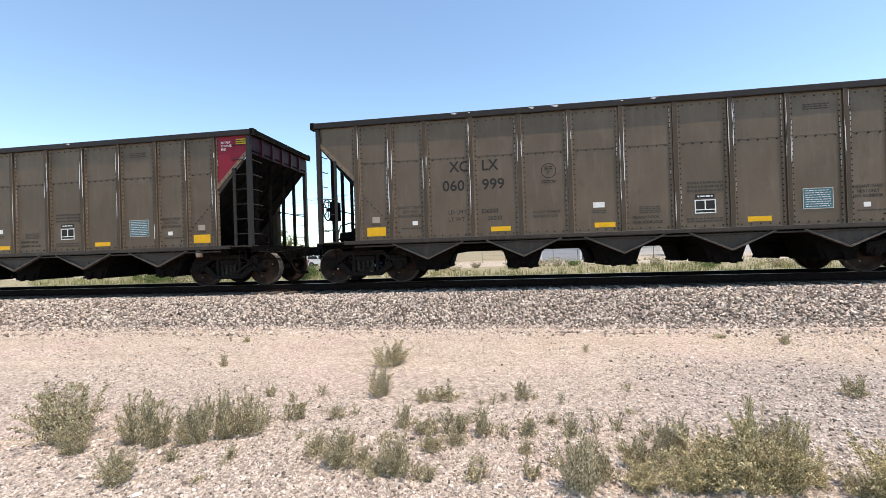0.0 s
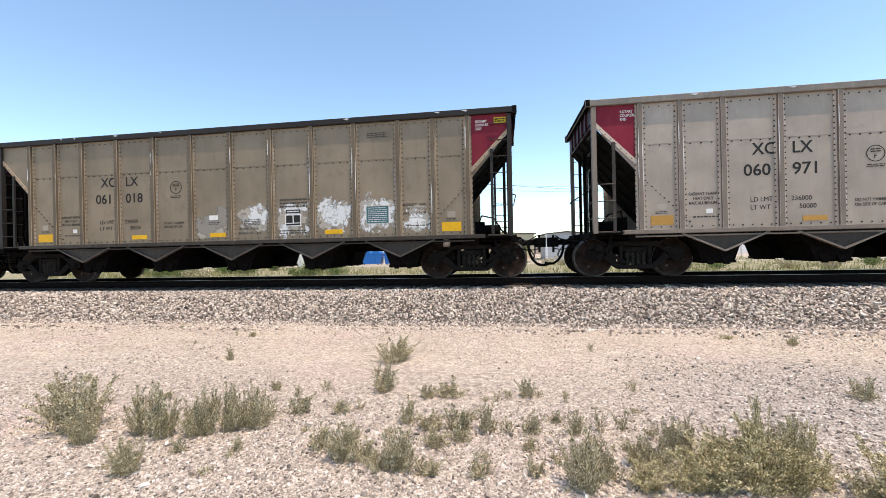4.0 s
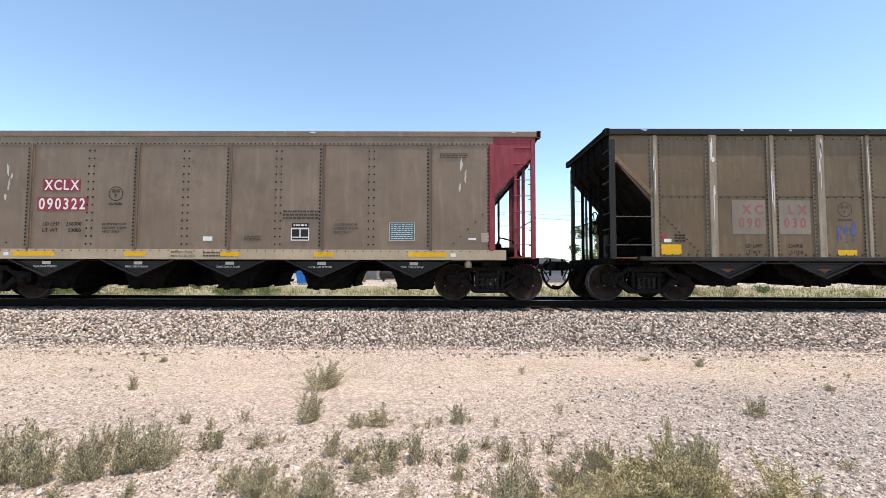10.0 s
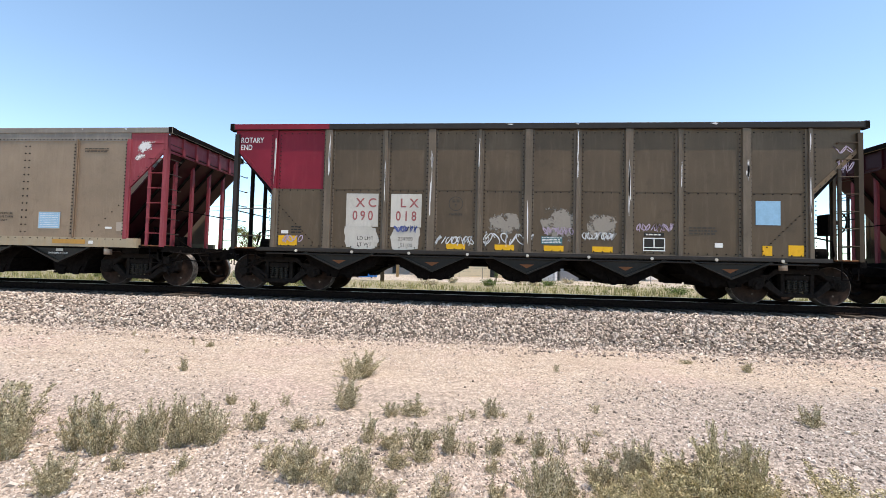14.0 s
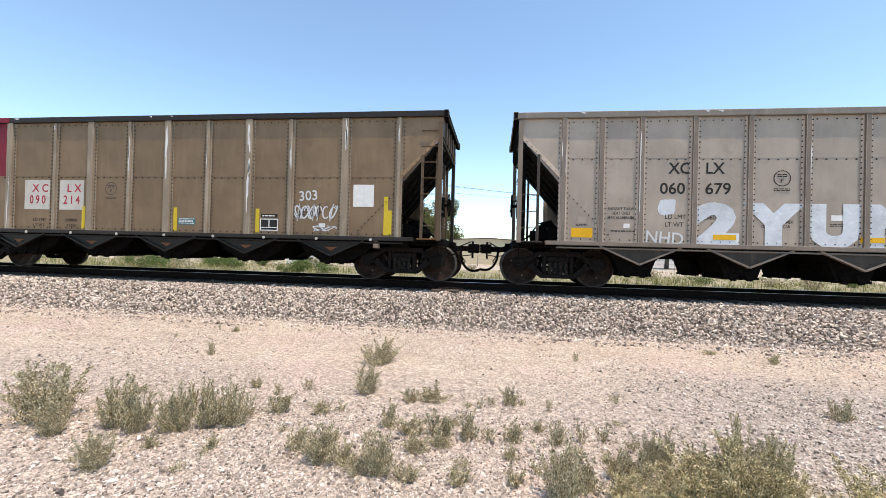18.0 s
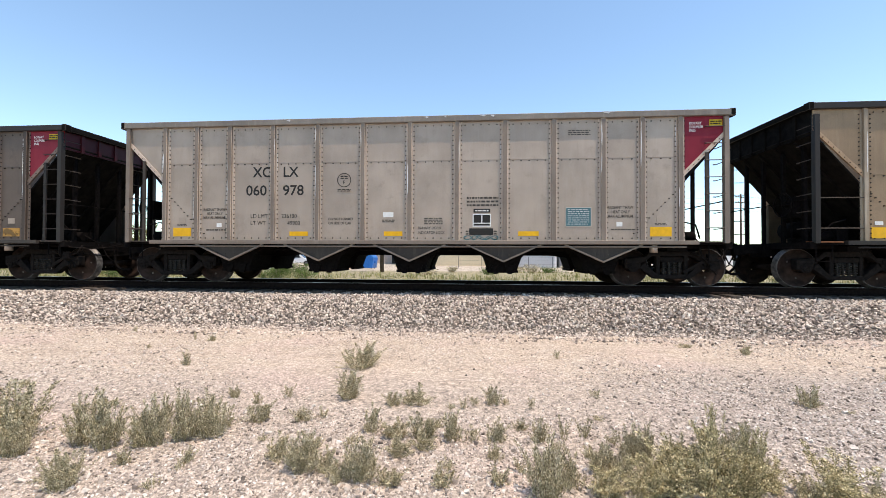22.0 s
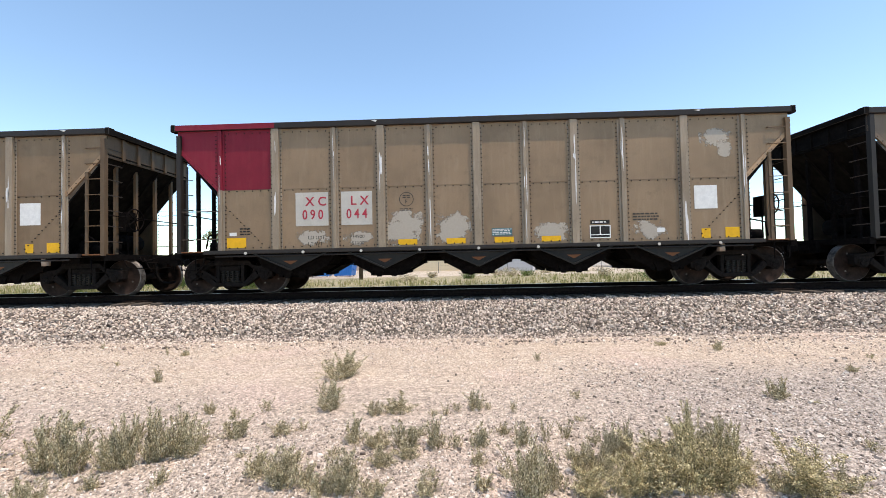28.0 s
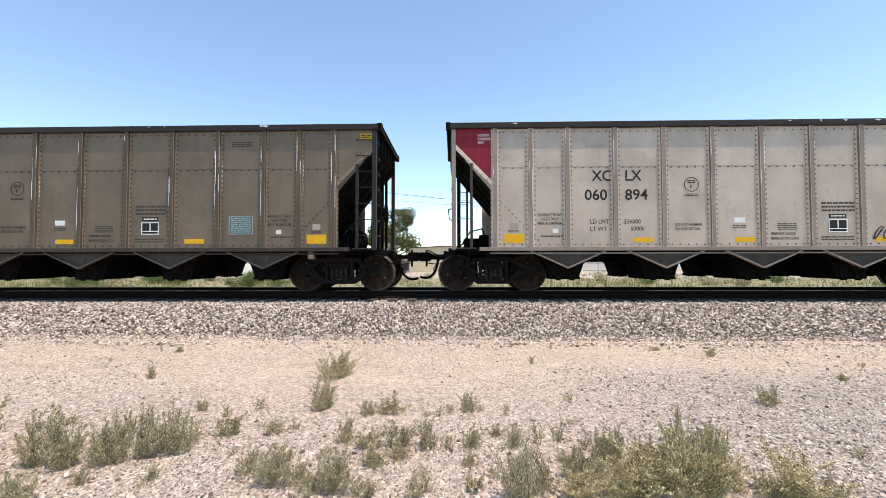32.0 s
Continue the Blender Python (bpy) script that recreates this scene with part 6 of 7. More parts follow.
WEEDS_EAST = [
    (0.16, 3.97, 0.2, 0.2), (0.29, 4.01, 0.11, 0.1), (0.52, 3.92, 0.08, 0.17), (0.15, 3.16, 0.21, 0.17), (0.36, 3.42, 0.16, 0.1), (0.48, 3.21, 0.17, 0.21), (0.69, 3.26, 0.13, 0.2),
    (0.84, 3.31, 0.14, 0.17), (1.08, 3.66, 0.13, 0.06), (0.83, 3, 0.17, 0.09), (0.13, 2.9, 0.16, 0.1), (0.42, 2.42, 0.28, 0.37), (1.08, 2.92, 0.18, 0.27), (0.84, 2.77, 0.23, 0.2),
    (1.03, 2.52, 0.27, 0.24), (0.81, 2.53, 0.24, 0.21), (0.6, 2.58, 0.21, 0.21), (0.32, 2.73, 0.15, 0.11),
]
WEEDS_FAR = [
    (1.21, 4.28, 0.14, 0.13), (1.12, 5.85, 0.11, 0.18), (3.97, 6.35, 0.19, 0.17), (4.77, 5.08, 0.16, 0.1), (5.63, 5.75, 0.15, 0.11), (3.29, 6.72, 0.27, 0.07), (1.19, 2.96, 0.16, 0.27),
    (1.2, 2.53, 0.38, 0.31), (1.44, 2.53, 0.31, 0.46), (1.86, 2.99, 0.24, 0.28), (1.73, 3.19, 0.17, 0.21), (1.81, 2.66, 0.21, 0.22), (2.11, 2.46, 0.38, 0.29), (3.2, 4.18, 0.27, 0.23),
    (3.44, 4.07, 0.1, 0.05), (2.57, 3.15, 0.09, 0.06), (3.03, 3.09, 0.12, 0.13), (1.6, 2.55, 0.31, 0.31), (1.99, 2.56, 0.21, 0.15), (2.4, 2.56, 0.21, 0.17),
]
rw = random.Random(21)
for k, (x, y, w, h) in enumerate(WEEDS_NEAR + WEEDS_WEST + WEEDS_MID + WEEDS_EAST + WEEDS_FAR):
    kind = "tall" if h > 0.2 and x > 0.7 and y < 2.7 else "large" if h > 0.24 else "mid" if w > 0.155 else "small"
    st, lf, h0, w0 = rw.choice(KINDS[kind])
    words = {"large": "dense grey-green weed clump on the gravel", "tall": "tall straw-coloured weed growing from the gravel", "mid": "grey-green weed growing in pale gravel", "small": "tiny grey-green weed in the dirt"}[kind]
    plant = thing("weed", pose(x, y + w * 0.3, ground_height(x, y) - 0.01, 0, 0, rw.uniform(0, 360)) @ Matrix.Diagonal((w / w0 * (1.3 if kind == "tall" else 0.8 if x < -2 else 1.1), w / w0 * (1.3 if kind == "tall" else 0.85), h / h0 * 1.06, 1)), words, "weed", "weeds in the gravel")
    part("stalk", st, plant, kind="stuff")
    part("foliage", lf, plant, kind="stuff")


# ---- beyond the track ----
WALLBEIGE = plain("beige_metal_siding", (0.74, 0.63, 0.44), 0.7)
WALLPINK = plain("pinkish_stucco", (0.52, 0.41, 0.35), 0.8)
WALLGREY = plain("grey_corrugated_sheet", (0.52, 0.53, 0.55), 0.5, 0.1)
WALLWHITE = plain("white_metal_siding", (0.84, 0.82, 0.81), 0.6)
ROOFBROWN = plain("brown_shingles", (0.20, 0.12, 0.10), 0.9)
ROOFDARK = plain("dark_brown_flat_roofing", (0.10, 0.075, 0.065), 0.9)
WALLSTEEL = plain("dull_steel_sheet", (0.26, 0.27, 0.29), 0.6, 0.1)
ROOFGREY = plain("grey_metal_roof", (0.45, 0.44, 0.43), 0.6)
BLUE = plain("blue_painted_steel", (0.015, 0.17, 0.52), 0.45)
TANKWHITE = plain("off_white_tank", (0.72, 0.71, 0.64), 0.5)
DARKTANK = grit("black_painted_tank", (0.018, 0.018, 0.02), (0.06, 0.055, 0.05), 3, 0.6)
POLEWOOD = grit("weathered_pole_wood", (0.055, 0.043, 0.034), (0.12, 0.095, 0.075), 7, 0.9, 0.4)
PALEPOLE = grit("pale_yellow_pole_wood", (0.30, 0.21, 0.11), (0.42, 0.32, 0.19), 7, 0.9, 0.4)
CANS = plain("grey_transformer_paint", (0.085, 0.09, 0.095), 0.5)
GLASSDARK = plain("dark_window_glass", (0.02, 0.025, 0.03), 0.08)
VANWHITE = plain("white_car_paint", (0.75, 0.75, 0.76), 0.25)
TAILRED = plain("red_car_panel", (0.45, 0.02, 0.03), 0.3)
RUBBER = plain("black_rubber", (0.02, 0.02, 0.02), 0.9)


def building(name, x0, x1, y0, y1, h, rise, wall, roof, label, ribs=0.0, trim=None, doors=()):
    b = thing(name, pose((x0 + x1) / 2, (y0 + y1) / 2, -0.1), label, "building")
    w, d = (x1 - x0) / 2, (y1 - y0) / 2

    def walls(bm):
        slab(bm, [(-w, 0), (w, 0), (w, h), (0, h + rise), (-w, h)], -d, d)
    part("wall", mesh("%s_wall_%.0f" % (name, x0), walls, wall), b)
    n = int(2 * w / ribs) if ribs else 0
    for k in range(n):
        part("wall_rib", mesh(name + "_rib", lambda bm: box(bm, -ribs * 0.18, ribs * 0.18, -0.03, 0.0, 0.05, h - 0.05), wall), b, pose(-w + (k + 0.5) * 2 * w / n, -d, 0))
    for s in (-1, 1):
        part("roof", mesh("%s_roof_%.0f" % (name, x0), lambda bm: slab(bm, [(0, h + rise + 0.02), (w + 0.3, h - 0.3 * rise / w + 0.02), (w + 0.3, h - 0.3 * rise / w + 0.12), (0, h + rise + 0.12)], -d - 0.3, d + 0.3), roof), b, pose(0, 0, 0, 0, 0, 0 if s > 0 else 180))
    if trim:
        for s in (-1, 1):
            part("corner_trim", mesh(name + "_trim", lambda bm: box(bm, -0.12, 0.12, -0.05, 0.05, 0, h), trim), b, pose(s * w, -d - 0.02, 0))
    for x, dw, dh in doors:
        part("door", mesh(name + "_door_%.1f" % dw, lambda bm: box(bm, -dw / 2, dw / 2, -0.04, 0.04, 0, dh), GLASSDARK), b, pose(x, -d - 0.03, 0.1))
    return b


building("metal_shed", -5.8, 3.8, 55, 63, 3.3, 0.25, WALLBEIGE, ROOFDARK, "beige metal-sided shed with a flat dark roof", 0.6, doors=((3.2, 0.9, 2.0),))
building("corrugated_shed", 9.7, 14.6, 49, 56, 2.7, 0.3, WALLSTEEL, ROOFGREY, "dark grey corrugated shed beside dry scrub", 0.3)
building("corrugated_shed", 4.7, 9.1, 48, 56, 3.0, 0.2, WALLGREY, ROOFDARK, "grey corrugated shed with white corner trim", 0.3, WALLWHITE)
building("stucco_shed", -17.0, -10.8, 64, 70, 2.6, 0.5, WALLPINK, ROOFGREY, "low pinkish stucco shed", doors=((1.0, 1.0, 2.0),))
building("warehouse", 16.0, 58.0, 66, 84, 2.6, 0.6, WALLWHITE, ROOFBROWN, "long low white warehouse with a brownish roof", 1.5, doors=((-6, 3, 2.2), (4, 3, 2.2)))
building("house", 2.0, 13.0, 84, 94, 2.2, 0.8, WALLPINK, ROOFBROWN, "low pinkish house with a brown shingle roof", doors=((-2, 1.2, 2.0),))
building("house", 26.0, 37.0, 96, 106, 2.8, 0.6, WALLBEIGE, ROOFGREY, "low beige house with a grey metal roof")


def dumpster(x, y, turn):
    d = thing("dumpster", pose(x, y, 0, 0, 0, turn), "blue steel dumpster with rounded plastic lids", "dumpster", "dumpsters")

    def tub(bm):
        slab(bm, [(-0.85, 0.1), (0.85, 0.1), (0.98, 1.05), (-0.98, 1.05)], -0.75, 0.75)
        for x in (-0.5, 0.0, 0.5):
            box(bm, x - 0.05, x + 0.05, -0.80, -0.74, 0.15, 1.0)
        for s in (-1, 1):
            box(bm, s * 0.9, s * 1.06, -0.3, 0.3, 0.6, 0.75)
    part("tub", mesh("dumpster_tub", tub, BLUE), d)
    for s in (-1, 1):
        def lid(bm):
            slab(bm, [(-0.48, 1.05), (0.48, 1.05), (0.42, 1.27), (0.25, 1.40), (-0.25, 1.40), (-0.42, 1.27)], -0.78, 0.78)
        part("lid", mesh("dumpster_lid", lid, BLUE, soften=0.03), d, pose(s * 0.49, 0, 0))
        for sy in (-0.6, 0.6):
            part("caster", mesh("caster", lambda bm: rod(bm, (-0.03, 0, 0.06), (0.03, 0, 0.06), 0.06, 10), RUBBER), d, pose(s * 0.7, sy, 0))
    return d


dumpster(-13.35, 40, 4)
dumpster(-11.1, 40.4, -3)


def vehicle(name, x, y, turn, length, height, hood, label, tail=None):
    v = thing(name, pose(x, y, 0, 0, 0, turn), label, "car")
    L = length / 2
    sides = [(-L, 0.35), (L, 0.35), (L, 0.75), (L - hood, 0.95), (L - hood - 0.55, height), (-L + 0.2, height), (-L, 0.9)]
    part("body", mesh(name + "_body", lambda bm: slab(bm, sides, -0.85, 0.85), VANWHITE, soften=0.05), v)
    for k, (a, b) in enumerate(((-L + 0.35, -L + 0.35 + (length - hood) * 0.38), (-L + 0.45 + (length - hood) * 0.40, L - hood - 0.5))):
        part("window", mesh("%s_window_%d" % (name, k), lambda bm: slab(bm, [(a, 1.0), (b + 0.1, 1.0), (b - 0.12, height - 0.12), (a, height - 0.12)], -0.88, 0.88), GLASSDARK), v)
    part("windscreen", mesh(name + "_screen", lambda bm: slab(bm, [(L - hood + 0.02, 0.98), (L - hood + 0.04, 1.0), (L - hood - 0.48, height - 0.06), (L - hood - 0.52, height - 0.08)], -0.75, 0.75), GLASSDARK), v)
    for s in (-1, 1):
        for sy in (-0.8, 0.8):
            w = part("wheel", mesh("vehicle_wheel", lambda bm: rod(bm, (0, -0.1, 0.32), (0, 0.1, 0.32), 0.32, 18), RUBBER), v, pose(s * L * 0.62, sy, 0))
            part("rim", mesh("vehicle_rim", lambda bm: rod(bm, (0, -0.11, 0.32), (0, 0.11, 0.32), 0.19, 12), CANS), w)
    if tail:
        part("tail_panel", mesh(name + "_tail", lambda bm: box(bm, -L - 0.01, -L + 0.5, -0.87, 0.87, 0.6, 0.9), tail), v)
    return v


vehicle("delivery_van", -16.6, 47.5, 180, 4.9, 2.2, 0.9, "white delivery van parked on the dirt lot")
vehicle("parked_car", -22.6, 50, 8, 4.2, 1.5, 1.1, "white hatchback with red tail panel, parked", TAILRED)
tank = thing("water_tank", pose(-19.7, 38.0, 0), "upright off-white plastic water tank beside shrubs", "tank")


def tank_shell(bm):
    prof = [(0.70, 0.0), (0.72, 0.1), (0.70, 0.15), (0.72, 0.45), (0.70, 0.5), (0.72, 0.85), (0.70, 0.9), (0.72, 1.25), (0.66, 1.42), (0.40, 1.58), (0.22, 1.62)]
    n = 20
    rings = [[bm.verts.new((r * math.cos(k * math.tau / n), r * math.sin(k * math.tau / n), z)) for k in range(n)] for r, z in prof]
    for a, b in zip(rings, rings[1:]):
        for k in range(n):
            bm.faces.new((a[k], a[(k + 1) % n], b[(k + 1) % n], b[k])).smooth = True
    bm.faces.new(rings[-1])


part("shell", mesh("tank_shell", tank_shell, TANKWHITE), tank)
part("lid", mesh("tank_lid", lambda bm: rod(bm, (0, 0, 1.61), (0, 0, 1.70), 0.24, 14), CANS), tank)
oil = thing("storage_tank", pose(-6.8, 51, 0), "dark horizontal storage tank on steel saddles", "tank")
part("barrel", mesh("oil_barrel", lambda bm: rod(bm, (-1.25, 0, 0.95), (1.25, 0, 0.95), 0.65, 20), DARKTANK, soften=0.05), oil)
for s in (-0.8, 0.8):
    part("saddle", mesh("oil_saddle", lambda bm: box(bm, -0.08, 0.08, -0.5, 0.5, 0, 0.5), DARKTANK), oil, pose(s, 0, 0))


def utility_pole(x, y, h, mat, cans, arms, turn):
    p = thing("utility_pole", pose(x, y, -0.1, 0, 0, turn), "tall wooden utility pole with %s" % ("two grey transformers and crossarm" if cans else "a small top bracket"), "utility pole", "utility poles")
    part("shaft", mesh("pole_shaft_%.1f" % h, lambda bm: rod(bm, (0, 0, 0), (0, 0, h), 0.17, 10, 0, 0.11), mat), p)
    arm = 0.62 if cans else 1.15
    for z in arms:
        a = part("crossarm", mesh("crossarm_%.1f" % arm, lambda bm: box(bm, -arm, arm, -0.06, 0.06, -0.06, 0.06), mat), p, pose(0, -0.14, z, 0, 24 if cans else 0, 0))
        for sx in (-0.91 * arm, -0.48 * arm, 0.48 * arm, 0.91 * arm):
            part("insulator", mesh("insulator", lambda bm: (rod(bm, (0, 0, 0.05), (0, 0, 0.22), 0.035, 8), rod(bm, (0, 0, 0.14), (0, 0, 0.18), 0.07, 8)), CANS), a, pose(sx, 0, 0))
    if cans:
        for s in (-1, 1):
            c = part("transformer", mesh("transformer", lambda bm: (rod(bm, (0, 0, -0.5), (0, 0, 0.45), 0.30, 16), rod(bm, (0, 0, 0.45), (0, 0, 0.52), 0.31, 16, 0, 0.24), box(bm, -0.06, 0.06, 0.25, 0.45, -0.2, 0.2)), CANS, soften=0.0), p, pose(s * 0.52, -0.1, h - 2.25 - 0.1 * s))
            for bx in (-0.12, 0.12):
                part("bushing", mesh("bushing", lambda bm: rod(bm, (0, 0, 0.5), (0, 0, 0.75), 0.035, 8), CANS), c, pose(bx, 0, 0))
    return p


utility_pole(-7.75, 33, 11.8, POLEWOOD, True, (11.3,), 12)
utility_pole(-9.45, 48, 10.2, PALEPOLE, False, (9.9,), 70)
utility_pole(38, 62, 10.5, POLEWOOD, False, (10.0, 9.2), 20)
utility_pole(-60, 60, 10.5, POLEWOOD, False, (10.0, 9.2), 20)


def wire(name, a, b, sag, n=18, r=0.014):
    a, b = Vector(a), Vector(b)
    pts = [a.lerp(b, k / n) - Vector((0, 0, sag * 4 * (k / n) * (1 - k / n))) for k in range(n + 1)]
    bm = bmesh.new()
    sweep(bm, pts, r, 4)
    me = bpy.data.meshes.new(name)
    bm.to_mesh(me)
    bm.free()
    me.materials.append(BLACK)
    return tagged(new(name, me), "thin sagging overhead power cable", "power line", "overhead cables")


for z, dz in ((10.0, 0.9), (9.2, 0.7)):
    wire("power_cable", (-60, 60, z), (-9.45, 48, z - 0.3), dz)
    wire("power_cable", (-9.45, 48, z - 0.3), (38, 62, z), dz)
    wire("power_cable", (38, 62, z), (120, 86, z), dz)
wire("power_cable", (-7.75, 33, 8.3), (-9.45, 48, 8.6), 0.3)
wire("power_cable", (-7.75, 33, 7.4), (46, 56, 7.2), 0.8)
wire("power_cable", (-7.75, 33, 7.0), (-64, 50, 7.2), 0.8)


# ---- trees, shrubs and grass ----
def tree(x, y, h, r, seed, n=15000, label="broad cottonwood tree with a full green crown", mat=None, lsize=0.27):
    rr = random.Random(seed)
    t = thing("tree", pose(x, y, -0.1), label, "tree")
    bm = bmesh.new()
    th = h * 0.2
    rod(bm, (0, 0, 0), (0.1, 0, th), 0.32, 9, 0, 0.22)
    blobs = []
    for k in range(11):
        a = k * 2.4 + rr.uniform(-0.4, 0.4)
        d = r * rr.uniform(0.25, 0.72)
        top = Vector((math.cos(a) * d, math.sin(a) * d, h * rr.uniform(0.30, 0.86)))
        mid = Vector((0.1, 0, th)).lerp(top, 0.5) + Vector((0, 0, 0.3))
        rod(bm, (0.1, 0, th * 0.95), mid, 0.13, 6, 0, 0.08)
        rod(bm, mid, top, 0.08, 5, 0, 0.03)
        blobs.append((top, r * rr.uniform(0.30, 0.46)))
        for j in range(3):
            q = top + Vector((rr.gauss(0, 1), rr.gauss(0, 1), rr.gauss(0, 0.7))) * r * 0.25
            rod(bm, mid.lerp(top, 0.6), q, 0.035, 4, 0, 0.012)
            blobs.append((q, r * rr.uniform(0.16, 0.28)))
    me = bpy.data.meshes.new("trunk")
    bm.to_mesh(me)
    bm.free()
    me.materials.append(BARK)
    part("trunk", me, t)
    verts, faces = [], []
    for k in range(n):
        c, br = blobs[rr.randrange(len(blobs))]
        d = Vector((rr.gauss(0, 1), rr.gauss(0, 1), rr.gauss(0, 0.8))).normalized()
        p = c + d * br * (rr.random() ** 0.4)
        if p.z > h or p.z < th * 0.35:
            continue
        leaf(verts, faces, p, Vector((rr.gauss(0, 1), rr.gauss(0, 1), rr.gauss(-0.2, 0.7))).normalized(), lsize * rr.uniform(0.6, 1.4), lsize * 0.32, rr)
    lm = bpy.data.meshes.new("crown")
    lm.from_pydata(verts, [], faces)
    lm.materials.append(mat or TREELEAF)
    part("crown", lm, t, kind="stuff")
    return t


tree(-9.4, 62, 9.9, 4.5, 3)
tree(23.5, 60, 9.9, 4.8, 4, label="rounded dark green tree behind the warehouse lot")
tree(31.0, 74, 7.5, 3.6, 5, 5000)
tree(-46, 80, 8.5, 4.2, 6, 5000)
tree(-62, 70, 8.0, 4.0, 7, 5000)


def shrub(x, y, r, h, seed, mat, label):
    rr = random.Random(seed)
    s = thing("shrub", pose(x, y, -0.05), label, "shrub", "shrubs beyond the track")
    bm = bmesh.new()
    verts, faces = [], []
    for k in range(16):
        a, d = rr.uniform(0, math.tau), r * math.sqrt(rr.random())
        tip = Vector((math.cos(a) * d, math.sin(a) * d, h * rr.uniform(0.5, 1.0)))
        rod(bm, (tip.x * 0.2, tip.y * 0.2, 0), tip, 0.012, 4, 0, 0.005)
        for j in range(70):
            p = Vector((tip.x * 0.3, tip.y * 0.3, 0)).lerp(tip, rr.uniform(0.25, 1.0)) + Vector((rr.gauss(0, 1), rr.gauss(0, 1), rr.gauss(0, 0.6))) * r * 0.16
            leaf(verts, faces, p, Vector((rr.gauss(0, 1), rr.gauss(0, 1), rr.gauss(0.4, 0.8))).normalized(), rr.uniform(0.05, 0.11), 0.02, rr)
    me = bpy.data.meshes.new("stems")
    bm.to_mesh(me)
    bm.free()
    me.materials.append(TWIG)
    part("stalk", me, s, kind="stuff")
    lm = bpy.data.meshes.new("foliage")
    lm.from_pydata(verts, [], faces)
    lm.materials.append(mat)
    part("foliage", lm, s, kind="stuff")


rg = random.Random(77)
shrub(1.85, 40, 0.3, 2.3, 91, GREEN, "tall narrow evergreen shrub by a shed wall")
for k in range(34):
    y = rg.uniform(22, 33)
    x = -y * rg.uniform(0.42, 1.0)
    shrub(x, y, rg.uniform(0.5, 1.1), rg.uniform(0.5, 0.95), 100 + k, GREEN if rg.random() < 0.75 else SAGE, "leafy green shrub in rough grass")
for k, (b, y) in enumerate(((0.03, 30), (0.10, 38), (0.135, 34), (0.17, 34), (0.22, 40), (0.36, 30), (0.47, 26), (0.62, 26), (0.70, 24), (0.78, 28), (-0.06, 34), (-0.12, 30))):
    shrub(b * y, y, rg.uniform(0.5, 0.9), rg.uniform(0.5, 0.9), 200 + k, SAGE if k % 3 else GREEN, "scrubby grey-green shrub in dry grass")


def make_grass():
    rr = random.Random(9)
    verts, faces = [], []
    for k in range(9000):
        y = 15.0 + 30 * rr.random() ** 1.5
        x = rr.uniform(-1.35 * y, 1.35 * y)
        bare = -0.36 < x / y < 0.02 and 30 < y < 55
        if bare or noise.noise((x * 0.25, y * 0.25, 4.0)) + rr.uniform(-0.5, 0.4) < -0.15:
            continue
        z = ground_height(x, y) - 0.02
        tall = rr.uniform(0.12, 0.42) * (1.2 if y < 26 else 0.8)
        for j in range(5):
            a = rr.uniform(0, math.tau)
            i = len(verts)
            b = Vector((x + rr.gauss(0, 0.08), y + rr.gauss(0, 0.08), z))
            d = Vector((math.cos(a), math.sin(a), 0))
            tip = b + d * tall * rr.uniform(0.1, 0.6) + Vector((0, 0, tall))
            s = Vector((-d.y, d.x, 0)) * 0.018
            verts += [b - s, b + s, tip]
            faces.append((i, i + 1, i + 2))
    me = bpy.data.meshes.new("rough_grass")
    me.from_pydata(verts, [], faces)
    me.materials.append(GRASS)
    return tagged(new("rough_grass", me), "rough dry grass beyond the track", "grass", kind="stuff")


make_grass()


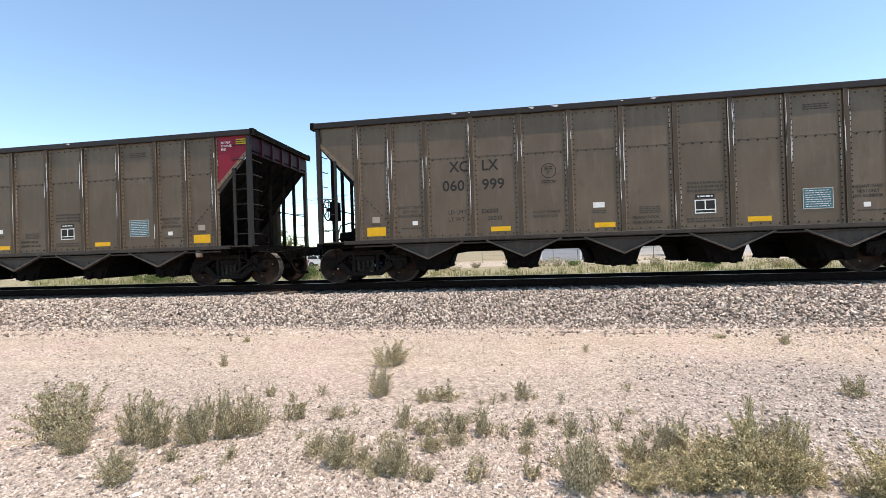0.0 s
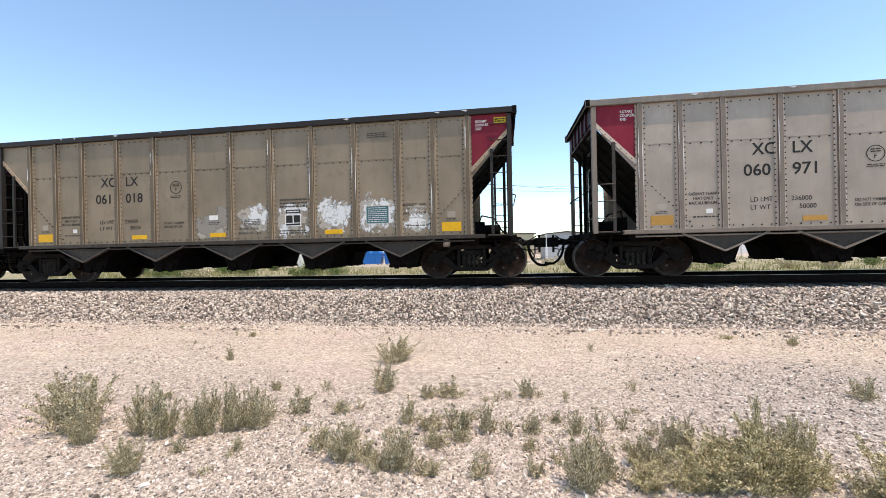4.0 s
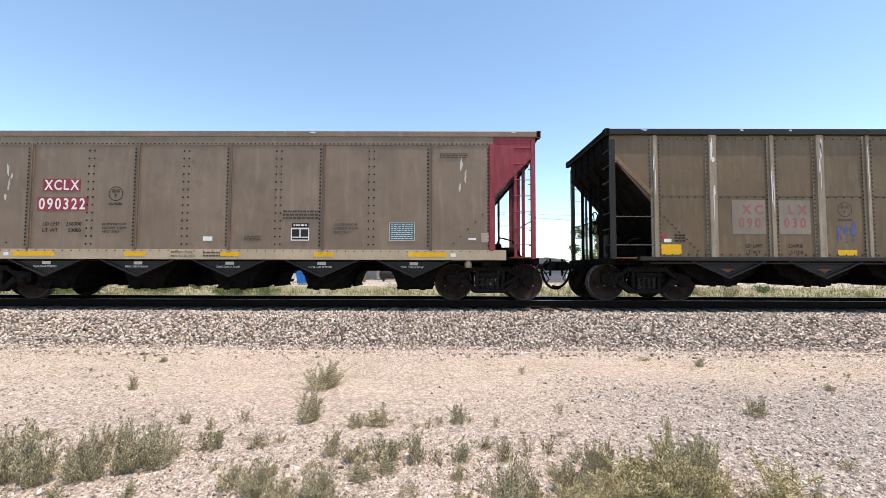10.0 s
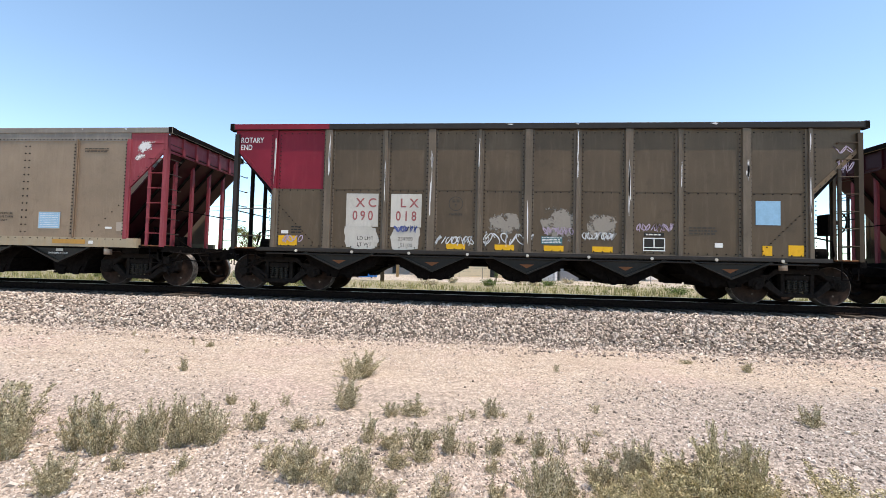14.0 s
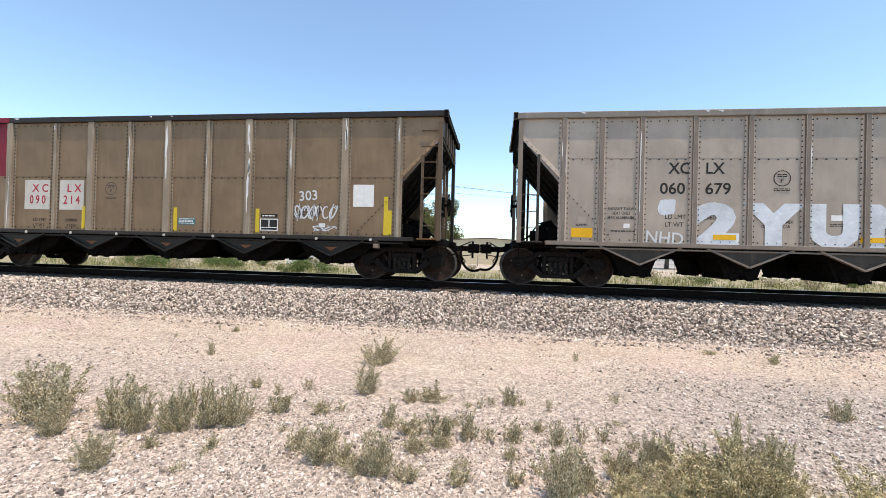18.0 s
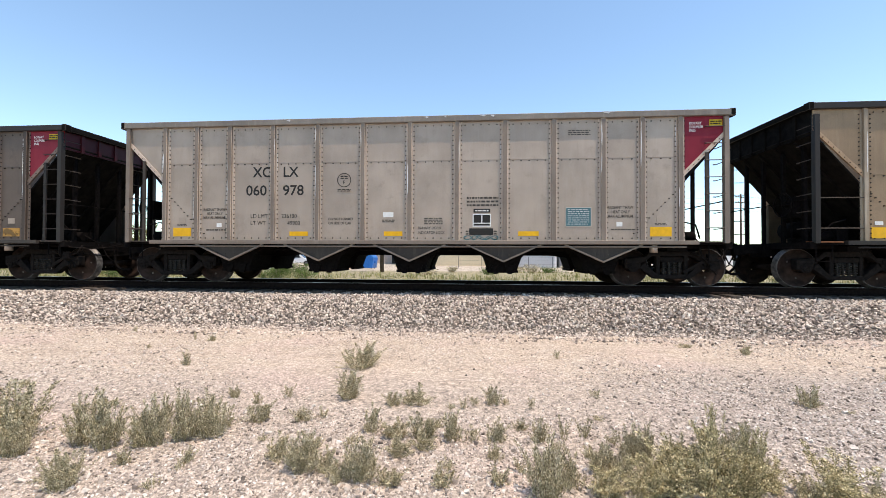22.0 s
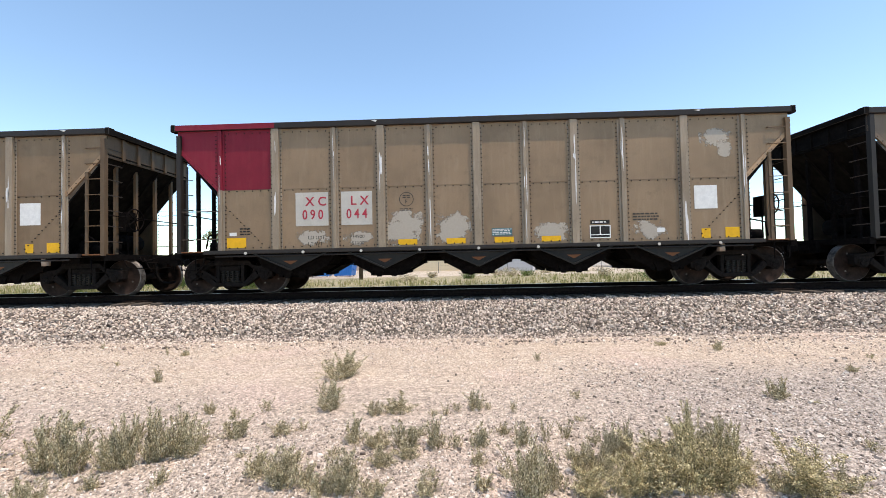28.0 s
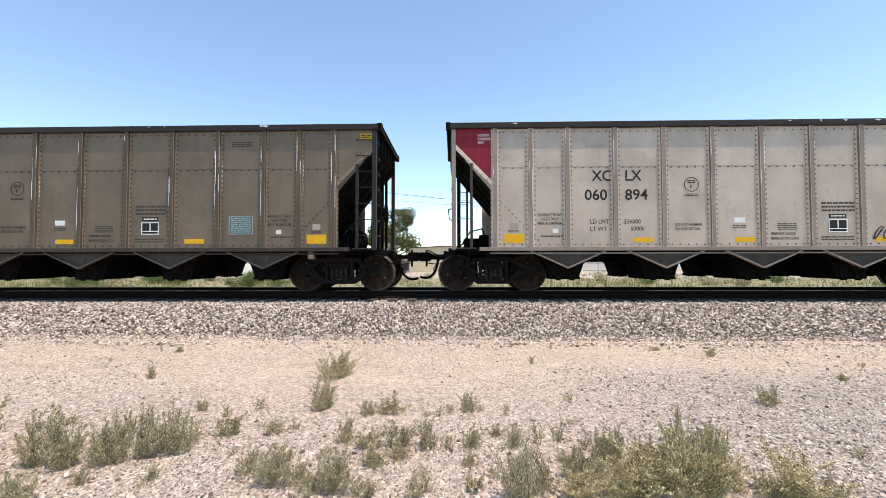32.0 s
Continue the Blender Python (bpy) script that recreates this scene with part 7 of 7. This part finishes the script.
def make_far_trees():
    rr = random.Random(31)
    verts, faces = [], []
    for k in range(150):
        y = rr.uniform(170, 420)
        x = y * rr.uniform(-1.5, 1.5)
        h, r = rr.uniform(4, 8.5), rr.uniform(2.5, 6)
        for j in range(110):
            d = Vector((rr.gauss(0, 1), rr.gauss(0, 1), rr.gauss(0, 1))).normalized() * (rr.random() ** 0.35)
            p = Vector((x + d.x * r, y + d.y * r, h * 0.55 + d.z * h * 0.45))
            leaf(verts, faces, p, Vector((rr.gauss(0, 1), rr.gauss(0, 1), rr.gauss(0, 1))).normalized(), rr.uniform(0.8, 1.7), 0.5, rr)
    me = bpy.data.meshes.new("far_trees")
    me.from_pydata(verts, [], faces)
    me.materials.append(TREELEAF)
    return tagged(new("far_trees", me), "distant line of trees on the horizon", "trees", kind="stuff")


make_far_trees()
fence = thing("wire_fence", pose(0, 46, 0), "low wire fence with thin steel posts", "fence")
for k in range(24):
    part("post", mesh("fence_post", lambda bm: rod(bm, (0, 0, 0), (0, 0, 1.25), 0.03, 6), CANS), fence, pose(-2 + 2.6 * k, 0, 0))
for z in (0.4, 0.8, 1.2):
    part("strand", mesh("fence_strand", lambda bm: rod(bm, (-2, 0, 0), (57.8, 0, 0), 0.008, 4), CANS), fence, pose(0, 0, z))


# ---- what moves ----
def motions():
    # how far the train runs ahead of its mean speed, second by second
    ahead = [(0, 0.0), (1, 0.06), (2, 0.13), (3, 0.17), (4, 0.20), (5, 0.17), (6, 0.12), (7, 0.09), (8, 0.055), (9, 0.09), (10, 0.03), (11, 0.13), (12, 0.24), (13, 0.35), (14, 0.45),
             (15, 0.55), (16.5, 0.56), (18, 0.54), (19, 0.57), (20, 0.60), (21, 0.34), (22, 0.205), (23, 0.11), (24, 0.07), (25, 0.055), (26.5, -0.03), (28, -0.12), (29, -0.22), (30, -0.2),
             (31, -0.1), (32, -0.16)]
    for i, car in enumerate(CARS):
        walk(car, [(t, pose(S0 + PITCH * i - SPEED * t - a, TY, RZ)) for t, a in ahead])
    spin = math.degrees(SPEED / WR)
    turns = [k / FPS for k in range(0, 32 * FPS + 1, 2)]
    for w, x in WHEELSETS:
        walk(w, [(t, pose(x, 0, WR, 0, -spin * t, 0)) for t in turns])


motions()
